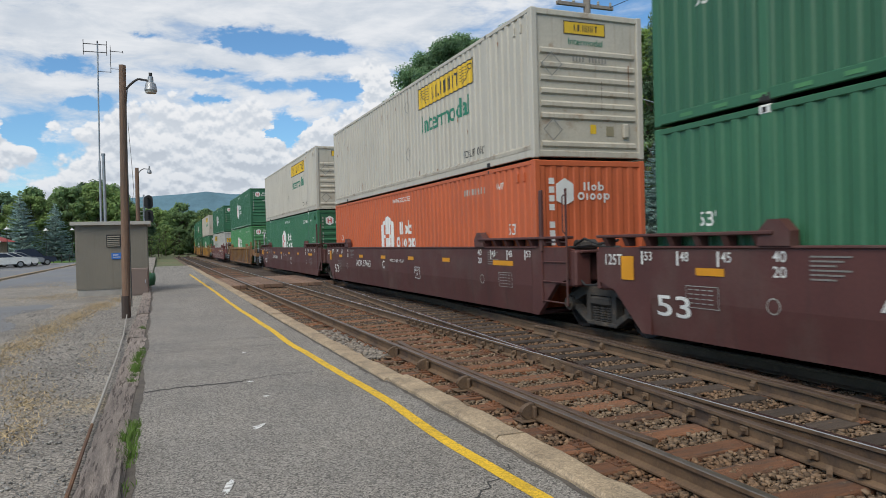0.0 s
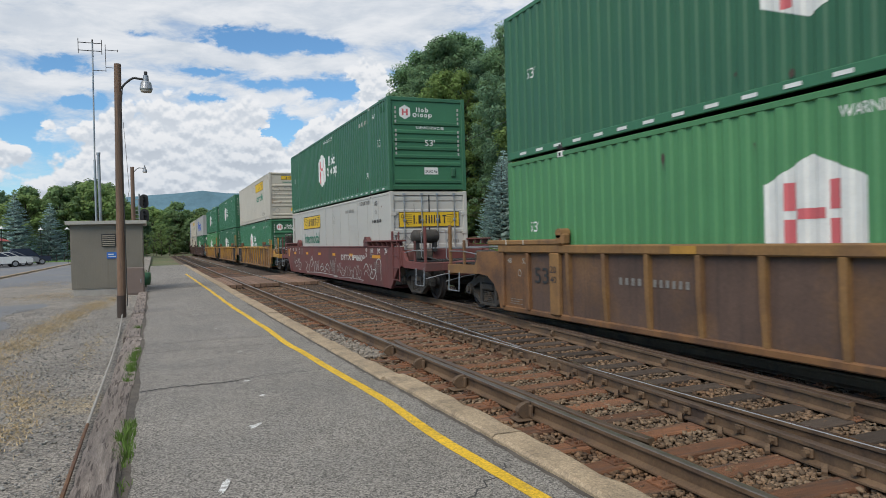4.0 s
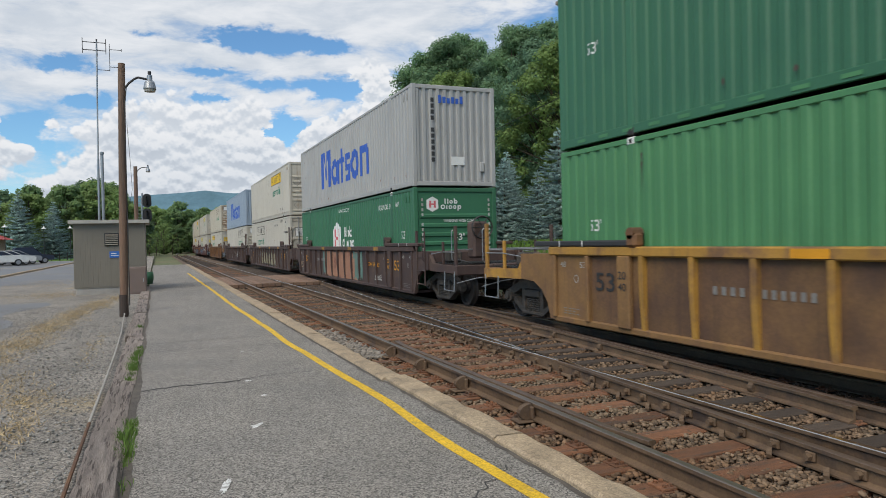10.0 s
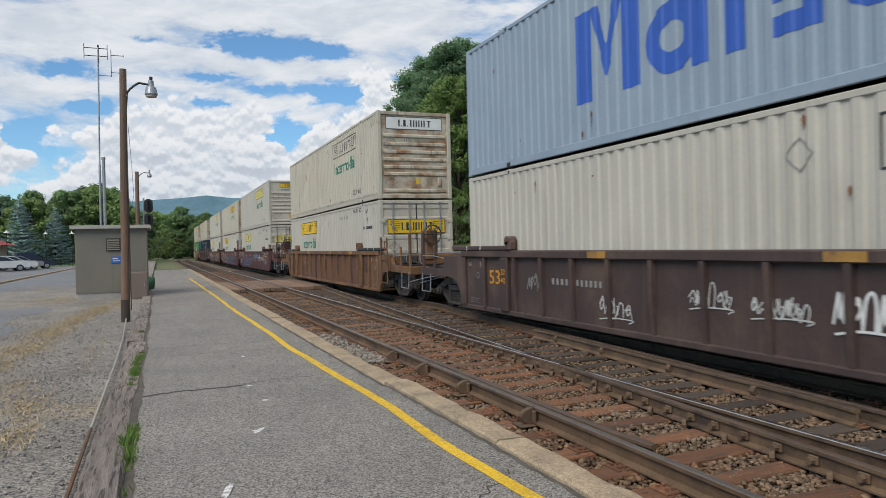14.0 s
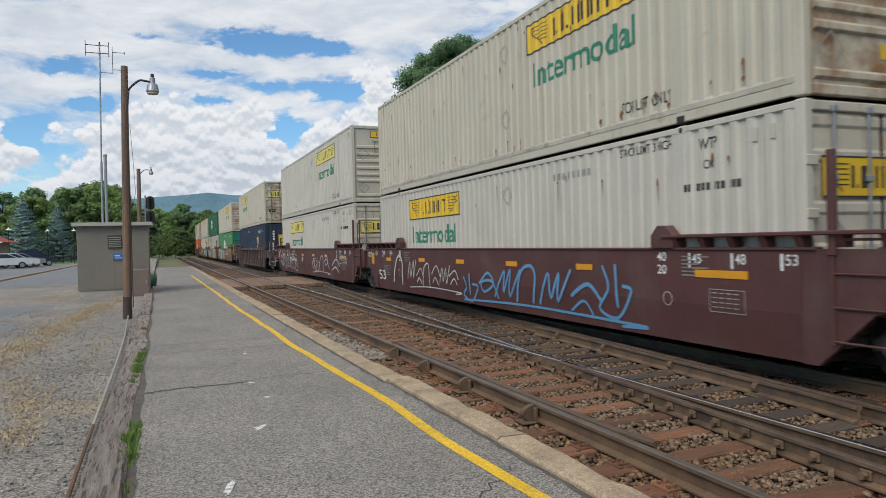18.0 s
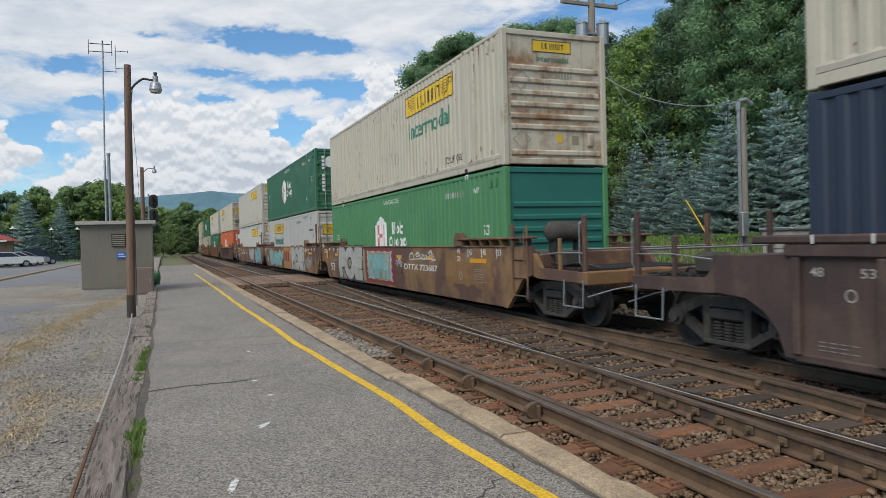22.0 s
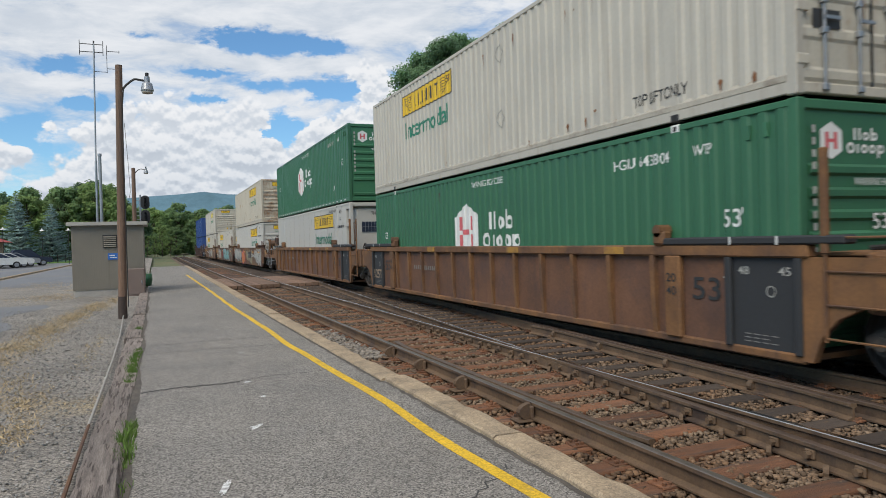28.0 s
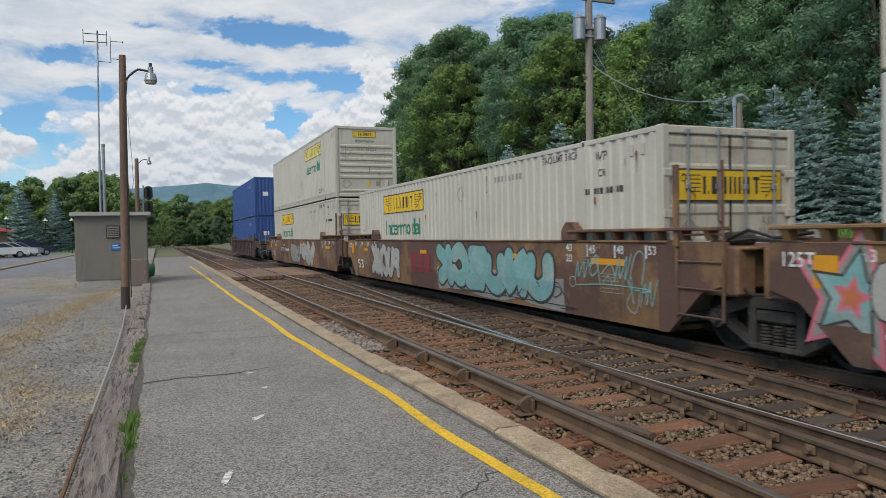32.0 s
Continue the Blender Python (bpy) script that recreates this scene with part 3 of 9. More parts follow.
ground = tagged(new("ground", raw_mesh("ground", verts, faces, M["ground_mix"])), "grassy earth round the station and up the wooded bank", "ground", kind="structure")


def strip(name, x0, x1, y0, y1, z, material, label, category, step=2.0, wobble=0.0):
    n = max(1, int((y1 - y0) / step))
    vs = []
    for i in range(n + 1):
        y = y0 + (y1 - y0) * i / n
        vs += [(x0 + wobble * math.sin(y * 0.9) * (i % 2), y, z), (x1 + wobble * math.cos(y * 1.1), y, z)]
    fs = [(2 * i, 2 * i + 1, 2 * i + 3, 2 * i + 2) for i in range(n)]
    return tagged(new(name, raw_mesh(name, vs, fs, M[material])), label, category, kind="structure")


strip("gravel_lot", -8.4, -0.4, -40, 130, 0.03, "lot", "worn gravel lot with patches of dry weeds", "gravel", 6)
strip("trackbed", 2.5, 11.5, -60, 140, -0.235, "ballast_bed", "rust-stained stone ballast under the tracks", "ballast", 6)

PLAT = 0.10
platform = Build()
platform.prism([(-0.30, -0.25), (2.40, -0.25), (2.40, PLAT), (-0.30, PLAT)], "y", -8, 62)
platform = solid("platform", platform, "asphalt", "weathered grey asphalt station platform with cracks", "platform", kind="structure")


def rail_mesh(pts, head, name="rail"):
    """A rail of T section swept along pts (x, y); the head's top lies at z 0."""
    sec = [(-0.07, -0.165), (0.07, -0.165), (0.07, -0.15), (0.012, -0.13), (0.012, -0.045), (0.036, -0.035), (0.036, -0.006), (0.028, 0), (-0.028, 0), (-0.036, -0.006), (-0.036, -0.035),
           (-0.012, -0.045), (-0.012, -0.13), (-0.07, -0.15)]
    vs, fs, n = [], [], len(sec)
    for k, (x, y) in enumerate(pts):
        a, b = pts[max(0, k - 1)], pts[min(len(pts) - 1, k + 1)]
        d = math.hypot(b[0] - a[0], b[1] - a[1])
        nxv, nyv = (b[1] - a[1]) / d, -(b[0] - a[0]) / d
        vs += [(x + nxv * u, y + nyv * u, w) for u, w in sec]
    for k in range(len(pts) - 1):
        fs += [(k * n + i, k * n + (i + 1) % n, (k + 1) * n + (i + 1) % n, (k + 1) * n + i) for i in range(n)]
    b = Build().add(vs, fs + [tuple(range(n))[::-1], tuple(range(len(vs) - n, len(vs)))])
    me = b.data(name, M["rail_side"])
    me.materials.append(M[head])
    for p in me.polygons:
        if abs(p.normal.z) > 0.5 and p.center.z > -0.01:
            p.material_index = 1
    return me


track = thing("railway_track", "two rust-brown tracks joined by a crossover on wooden ties", "railway track", kind="structure")


def line_points(off):
    pts = [(TRACK2 + off, y) for y in (-500, -60, -10, 0, 10, 30, 60, 100, 130)]
    pts += [along(STRAIGHT + d, off)[:2] for d in range(0, 330, 8)]
    return pts


part("rail", rail_mesh(line_points(RAIL_A - TRACK2), "rail_top"), "", track)
part("rail", rail_mesh(line_points(RAIL_B - TRACK2), "rail_bright"), "", track)
part("rail", rail_mesh(line_points(RAIL_D - TRACK2), "rail_top"), "", track)
part("rail", rail_mesh(line_points(RAIL_E - TRACK2), "rail_top"), "", track)
# crossover from track one to track two
FROG, SLOPE = 8.3, 0.074


def cross_x(y):
    return RAIL_B + SLOPE * (y - FROG)


part("crossover_rail", rail_mesh([(cross_x(y), y) for y in (-8, 0, 4, 8.1)], "rail_top_dull"), "", track)
part("crossover_rail", rail_mesh([(cross_x(y), y) for y in (8.6, 14, 20, 26, 32, 36.8)], "rail_bright"), "", track)
part("crossover_rail", rail_mesh([(cross_x(y) + 1.505, y) for y in (-8, 0, 4, 10, 17.4)], "rail_top_dull"), "", track)
part("guard_rail", rail_mesh([(RAIL_A + 0.17, 4.55), (RAIL_A + 0.115, 5.1), (RAIL_A + 0.115, 10.4), (RAIL_A + 0.17, 11)], "rail_top_dull"), "", track)
part("guard_rail", rail_mesh([(cross_x(y) + 1.505 - o, y) for y, o in ((4.6, 0.17), (5.2, 0.115), (11, 0.115), (11.6, 0.17))], "rail_top_dull"), "", track)

tie = Build().box(-1.3, 1.3, -0.115, 0.115, -0.36, -0.178, 0.012).data("tie", M["tie_rust"])
tie_dark = Build().box(-1.3, 1.3, -0.115, 0.115, -0.36, -0.182, 0.012).data("tie", M["tie_dark"])
rng = random.Random(5)
y = -6.0
ti = 0
while y < 62:
    w = rng.uniform(-0.03, 0.03)
    part("tie", tie if y < 15 or ti % 3 == 0 else tie_dark, "", track, at=pose(TRACK1 + rng.uniform(-0.05, 0.05), y + w, rng.uniform(-0.008, 0.004), 0, 0, rng.uniform(-1.2, 1.2)))
    part("tie", tie_dark, "", track, at=pose(TRACK2 - 0.75 + rng.uniform(-0.05, 0.05), y + w + 0.05, 0.012 + rng.uniform(-0.004, 0.004), 0, 0, rng.uniform(-1.0, 1.0)) @ Matrix.Diagonal((1.6, 1, 1, 1)))
    y += 0.56
    ti += 1
far = Build()
for lo, hi in ((-120, -6), (62, 140)):
    y = lo
    while y < hi:
        for cx in (TRACK1, TRACK2):
            far.box(cx - 1.3, cx + 1.3, y - 0.115, y + 0.115, -0.36, -0.185)
        y += 0.56
tagged(part("far_ties", far, "tie_dark", track), kind="stuff")

# ---------------- train: shared shapes ----------------
CL, CW, CH = 16.154, 2.59, 2.896
HL, HW = CL / 2, CW / 2
FLOOR_Z = 0.27
PITCH, DEEP = 0.272, 0.028
CACHE = {}


def shared(key, make, material, smooth=False):
    k = (key, material)
    if k not in CACHE:
        CACHE[k] = make().data(key.split(":")[0], M[material], smooth)
    return CACHE[k]


def wave(y):
    """Depth of the side sheet's corrugation at y."""
    if abs(abs(y) - 6.09) < 0.075:
        return -0.009
    u = (y / PITCH) % 1.0
    if u < 0.36:
        return 0.0
    if u < 0.5:
        return DEEP * (u - 0.36) / 0.14
    if u < 0.86:
        return DEEP
    return DEEP * (1 - (u - 0.86) / 0.14)


def breaks(y0, y1):
    out = []
    k = math.floor(y0 / PITCH) - 1
    while k * PITCH < y1 + PITCH:
        for u in (0, 0.36, 0.5, 0.86):
            y = (k + u) * PITCH
            if y0 + 1e-4 < y < y1 - 1e-4:
                out.append(y)
        k += 1
    return out


def side_sheet(sign, flat=False, nose=False):
    b = Build()
    y0, y1 = -HL + 0.13, HL - 0.13
    if flat:
        x0, x1 = sorted((sign * (HW - 0.012), sign * (HW - 0.05)))
        return b.box(x0, x1, -HL + 0.6 if nose else y0, y1 if nose else HL - 0.6, 0.16, CH - 0.09)
    pts = [y0] + breaks(y0, y1) + [y1]
    vs = []
    for y in pts:
        x = sign * (HW - 0.006 - max(0, wave(y)))
        vs += [(x, y, 0.155), (x, y, CH - 0.085)]
    return b.add(vs, [(2 * i, 2 * i + 2, 2 * i + 3, 2 * i + 1) for i in range(len(pts) - 1)])


# ---- flat markings: polygons of (right, up) or words, laid on a surface ----
WORDS = {}


def words(text, height, width, thick=0.01):
    """Outline polygons of a line of built-in lettering, scaled to its size."""
    key = (text, height, width, thick)
    if key not in WORDS:
        cu = bpy.data.curves.new("letters", "FONT")
        cu.body = text
        cu.offset = 0.01
        ob = bpy.data.objects.new("letters", cu)
        me = bpy.data.meshes.new_from_object(ob)
        co = np.array([v.co[:2] for v in me.vertices])
        lo, hi = co.min(0), co.max(0)
        if thick != 0.01:
            cu.offset = thick
            bpy.data.meshes.remove(me)
            ob.data = cu
            me = bpy.data.meshes.new_from_object(ob)
            co = np.array([v.co[:2] for v in me.vertices])
        co = (co - lo) / (hi - lo) * (width, height)
        WORDS[key] = [[tuple(co[i]) for i in p.vertices] for p in me.polygons]
        bpy.data.objects.remove(ob)
        bpy.data.curves.remove(cu)
        bpy.data.meshes.remove(me)
    return WORDS[key]


def rect(u0, u1, z0, z1):
    return [(u0, z0), (u1, z0), (u1, z1), (u0, z1)]


def blocks(u0, u1, z0, z1, pattern, edge=0.14):
    """Plain blocks standing for a word that is not spelt: a digit per block, 1 low to 3 tall, 0 a gap."""
    n, out = len(pattern), []
    w = (u1 - u0) / n
    for i, k in enumerate(pattern):
        if k != "0":
            top = z0 + (z1 - z0) * {"1": 0.68, "2": 0.84, "3": 1.0}[k]
            out.append(rect(u0 + (i + edge) * w, u0 + (i + 1 - edge) * w, z0, top))
    return out


def ring_shape(cu, cz, ru, rz, t, n=20):
    out = []
    for i in range(n):
        a, b = 2 * math.pi * i / n, 2 * math.pi * (i + 1) / n
        out.append([(cu + ru * math.cos(a), cz + rz * math.sin(a)), (cu + ru * math.cos(b), cz + rz * math.sin(b)),
                    (cu + (ru - t) * math.cos(b), cz + (rz - t) * math.sin(b)), (cu + (ru - t) * math.cos(a), cz + (rz - t) * math.sin(a))])
    return out


def frame_shape(u0, u1, z0, z1, t):
    return [rect(u0, u1, z0, z0 + t), rect(u0, u1, z1 - t, z1), rect(u0, u0 + t, z0 + t, z1 - t), rect(u1 - t, u1, z0 + t, z1 - t)]


def diamond(cu, cz, r, t=0.03):
    p = [(cu, cz - r), (cu + r, cz), (cu, cz + r), (cu - r, cz)]
    q = [(cu, cz - r + t), (cu + r - t, cz), (cu, cz + r - t), (cu - r + t, cz)]
    return [[p[i], p[(i + 1) % 4], q[(i + 1) % 4], q[i]] for i in range(4)]


def marking(name, parent, polys, material, key, where, lift=0.004, label=""):
    """where: 'corr' container side, 'side' flat container side (0 at near end, up from floor), 'end' container end, or a function (right, up) -> point."""
    k = ("mark", key, material, where if isinstance(where, str) else "own", lift)
    if k not in CACHE:
        bm = bmesh.new()
        rise = bm.verts.layers.float.new("rise")
        for i_, poly in enumerate(polys):
            try:
                vs_ = [bm.verts.new((p[0], p[1], 0)) for p in poly]
                for v in vs_:
                    v[rise] = 0.0002 * (i_ % 11) if len(polys) > 24 else 0.0
                bm.faces.new(vs_)
            except ValueError:
                pass
        if name in ("graffiti", "graffiti_line", "paint_patch", "crack"):
            bmesh.ops.remove_doubles(bm, verts=bm.verts[:], dist=1e-5)
        bmesh.ops.triangulate(bm, faces=bm.faces[:])
        if where == "corr":
            us = [v.co.x for v in bm.verts]
            lo, hi = min(us), max(us)
            cuts = [HL - y for y in breaks(HL - hi, HL - lo)]
            for cu in cuts:
                if lo + 1e-4 < cu < hi - 1e-4:
                    bmesh.ops.bisect_plane(bm, geom=bm.verts[:] + bm.edges[:] + bm.faces[:], plane_co=(cu, 0, 0), plane_no=(1, 0, 0))
        elif not isinstance(where, str):
            for k_ in range(3, 15):
                bmesh.ops.bisect_plane(bm, geom=bm.verts[:] + bm.edges[:] + bm.faces[:], plane_co=(0, 0.1 * k_ + 0.04, 0), plane_no=(0, 1, 0))
        for v in bm.verts:
            u, z, up = v.co.x, v.co.y, lift + v[rise]
            if where == "corr":
                y = HL - u
                v.co = (-(HW - 0.006 - wave(y)) - up, y, z)
            elif where == "side":
                v.co = (-HW + 0.006 - up, HL - u, z)
            elif where == "end":
                v.co = (u, -HL + 0.03 - up, z)
            else:
                p = where(u, z)
                v.co = (p[0] - (up if abs(p[0]) > 1.2 else 0), p[1], p[2])
        bm.verts.layers.float.remove(rise)
        me = bpy.data.meshes.new(name)
        bm.to_mesh(me)
        bm.free()
        me.materials.append(M[material])
        CACHE[k] = me
    ob = part(name, CACHE[k], "", parent, label)
    if name in ("rust_run", "rust_chip", "soot_run", "small_print", "number_bars", "lettering", "brand_bars", "notice_frame", "reflective_tape", "chord_marks", "graffiti"):
        tagged(ob, kind="stuff")
    return ob


# right = towards the near end, so u runs 0 at the far end to CL at the near end on the side seen
def U(d):
    """From distance behind the near end to the side's own right-hand coordinate."""
    return CL - d


# ---------------- containers ----------------
RIB_Z = (2.08, 1.81, 1.55, 1.30, 1.05, 0.82, 0.27)


def near_end(c, near, paint):
    y = -HL
    if near == "ribs":
        part("end_wall", shared("end_wall:n", lambda: Build().box(-HW + 0.1, HW - 0.1, y + 0.045, y + 0.1, 0.1, CH - 0.05), paint), "", c)

        def rib():
            b = Build()
            b.prism([(y + 0.05, -0.075), (y + 0.008, -0.035), (y + 0.008, 0.035), (y + 0.05, 0.075)], "x", -HW + 0.2, HW - 0.2)
            return b
        for z in RIB_Z:
            part("rib", shared("rib", rib, paint), "", c, at=pose(0, 0, z))
        part("lower_sill", shared("lower_sill", lambda: Build().box(-HW + 0.1, HW - 0.1, y + 0.01, y + 0.1, 0.02, 0.15, 0.015), paint), "", c)
        part("header", shared("header", lambda: Build().box(-HW + 0.1, HW - 0.1, y + 0.01, y + 0.1, CH - 0.13, CH - 0.01, 0.015), paint), "", c)
    elif near in ("wave", "flat"):
        def sheet():
            b = Build()
            vs = []
            n = 11 if near == "wave" else 9
            dep = 0.045 if near == "wave" else 0.016
            xs_, w = [], (CW - 0.26) / n
            for i in range(n):
                x = -HW + 0.13 + i * w
                xs_ += [(x, 0), (x + w * 0.38, 0), (x + w * 0.5, dep), (x + w * 0.88, dep)]
            xs_.append((HW - 0.13, 0))
            for x, d in xs_:
                vs += [(x, y + 0.02 + d, 0.12), (x, y + 0.02 + d, CH - 0.1)]
            return b.add(vs, [(2 * i, 2 * i + 2, 2 * i + 3, 2 * i + 1) for i in range(len(xs_) - 1)])
        part("end_wall", shared("end_wall:" + near, sheet, paint), "", c)
        part("lower_sill", shared("lower_sill", lambda: Build().box(-HW + 0.1, HW - 0.1, y + 0.01, y + 0.1, 0.02, 0.15, 0.015), paint), "", c)
        part("header", shared("header", lambda: Build().box(-HW + 0.1, HW - 0.1, y + 0.01, y + 0.1, CH - 0.13, CH - 0.01, 0.015), paint), "", c)
    elif near == "door":
        part("lower_sill", shared("lower_sill", lambda: Build().box(-HW + 0.1, HW - 0.1, y + 0.01, y + 0.1, 0.02, 0.15, 0.015), paint), "", c)
        part("header", shared("header", lambda: Build().box(-HW + 0.1, HW - 0.1, y + 0.01, y + 0.1, CH - 0.13, CH - 0.01, 0.015), paint), "", c)
        for s in (-1, 1):
            def leaf():
                x0, x1 = sorted((s * 0.012, s * (HW - 0.125)))
                b = Build().box(x0, x1, y + 0.05, y + 0.1, 0.16, CH - 0.135)
                return b

            def band():
                x0, x1 = sorted((s * 0.03, s * (HW - 0.135)))
                return Build().prism([(y + 0.05, -0.085), (y + 0.03, -0.045), (y + 0.03, 0.045), (y + 0.05, 0.085)], "x", x0, x1)
            d = part("door", shared("door:%d" % s, leaf, paint), "", c)
            for z in (0.25, 0.72, 1.18, 1.66, 2.26, 2.66):
                part("door_rib", shared("door_rib:%d" % s, band, paint), "", d, at=pose(0, 0, z))

            def rod():
                b = Build()
                b.tube((0, y - 0.005, 0.08), (0, y - 0.005, CH - 0.06), 0.02, 8)
                for z in (0.1, 0.75, 1.1, 2.0, CH - 0.1):
                    b.box(-0.045, 0.045, y - 0.03, y + 0.035, z - 0.04, z + 0.04, 0.008)
                b.box(-0.02, 0.24 if s < 0 else 0.02, y - 0.035, y - 0.01, 0.88, 0.92)
                return b
            for x in (0.26, 0.84):
                part("lock_rod", shared("lock_rod:%d" % s, rod, "galv"), "", d, at=pose(s * x, 0, 0))
            for z in (0.4, 1.0, 1.6, 2.2):
                part("hinge", shared("hinge:%d" % s, lambda: Build().box(min(s * (HW - 0.2), s * (HW - 0.01)), max(s * (HW - 0.2), s * (HW - 0.01)), y - 0.012, y + 0.03, -0.06, 0.06, 0.01), paint), "", d, at=pose(0, 0, z))
        part("gasket", shared("gasket", lambda: Build().box(-0.014, 0.014, y + 0.03, y + 0.06, 0.15, CH - 0.13), "black"), "", c)
    elif near == "reefer":
        part("end_wall", shared("end_wall:reefer", lambda: Build().box(-HW + 0.1, HW - 0.1, y + 0.45, y + 0.52, 0.1, CH - 0.05), paint), "", c)
        part("bulkhead", shared("bulkhead", lambda: Build().box(-HW + 0.2, HW - 0.45, y + 0.12, y + 0.45, 0.9, CH - 0.15, 0.12), paint), "", c)
        part("cowl", shared("cowl", lambda: Build().box(-0.02, 0.85, y + 0.02, y + 0.2, 1.0, 2.45, 0.06), "c_navy"), "", c, "dark blue cooling unit cover")
        part("lower_bay", shared("lower_bay", lambda: Build().box(-HW + 0.15, HW - 0.15, y + 0.25, y + 0.45, 0.15, 0.9, 0.05), paint), "", c)
        solar = part("solar_panel", shared("solar_panel", lambda: Build().box(-0.82, -0.08, y + 0.09, y + 0.115, 1.78, 2.16), "c_navy"), "", c, "small dark blue solar panel")

        def cell_lines():
            b = Build()
            for i in range(1, 6):
                b.box(-0.82 + i * 0.123, -0.81 + i * 0.123, y + 0.084, y + 0.09, 1.78, 2.16)
            return b.box(-0.82, -0.08, y + 0.083, y + 0.09, 1.965, 1.975)
        part("cell_lines", shared("cell_lines", cell_lines, "galv"), "", solar)
        part("frame_bar", shared("frame_bar", lambda: Build().box(-HW + 0.1, HW - 0.1, y + 0.01, y + 0.07, CH - 0.16, CH - 0.02, 0.02), paint), "", c)
        marking("lettering", c, words("THERMO KING", 0.12, 0.95), "d_black", "tk", lambda u, z: (-0.45 + u, y + 0.11, 2.42 + z))
    # small fittings on the end
    if near in ("ribs", "flat", "wave"):
        part("document_box", shared("document_box", lambda: Build().box(0.78, 0.93, y - 0.02, y + 0.045, 0.42, 0.72, 0.03), "galv" if paint.startswith("c_white") else paint), "", c)


def stem_row(a, b, z0, z1):
    """A row of upright black bars, standing for an unspelt name."""
    w, h = (b - a) / 8, z1 - z0
    t = w * 0.27
    out = [rect(a + w * k, a + w * k + t * f, z0, z1) for k, f in ((0.4, 1.2), (1.5, 2.2), (3.1, 1.1), (3.75, 1.1), (4.35, 1.1), (4.95, 1.1), (5.55, 1.1), (6.15, 1.1), (7.2, 1.2))]
    return out + [rect(a + w * k, a + w * k + t * 0.6, z0, z0 + h * 0.18) for k in (1.0, 2.4)] + [rect(a + w * 6.9, a + w * 7.8, z1 - h * 0.18, z1)]


def scroll(u, z, d):
    """Thin ruled lines that fan from a curl, at one side of the plate."""
    out = [rect(*sorted((u + d * (0.05 + 0.07 * k), u + d * 0.66)), z + 0.4 - 0.07 * k, z + 0.415 - 0.07 * k) for k in range(5)]
    return out + ring_shape(u + d * 0.09, z + 0.36, 0.085, 0.075, 0.022, 10) + [[(u + d * 0.1, z + 0.28), (u + d * 0.14, z + 0.28), (u + d * 0.5, z + 0.03), (u + d * 0.46, z + 0.03)]]


def round_row(u, z, k=1.0):
    """Two rows of round-shouldered white shapes beside the emblem, standing for an unspelt name."""
    def bar(a, b, c_, d):
        return rect(u + a * k, u + b * k, z + c_ * k, z + d * k)

    def loop(a, b, ra, rb, t=0.085):
        return ring_shape(u + a * k, z + b * k, ra * k, rb * k, t * k, 16)
    out = [bar(0.32, 0.42, 0.46, 0.86), bar(0.55, 0.65, 0.46, 0.86), bar(1.13, 1.22, 0.46, 0.88)] + loop(0.89, 0.60, 0.15, 0.145) + loop(1.3, 0.60, 0.15, 0.145)
    out += [bar(0.46, 0.55, 0.03, 0.33), bar(1.44, 1.53, -0.12, 0.33)]
    return out + loop(0.17, 0.2, 0.19, 0.19, 0.095) + loop(0.82, 0.18, 0.155, 0.155) + loop(1.2, 0.18, 0.14, 0.155) + loop(1.62, 0.18, 0.155, 0.155)


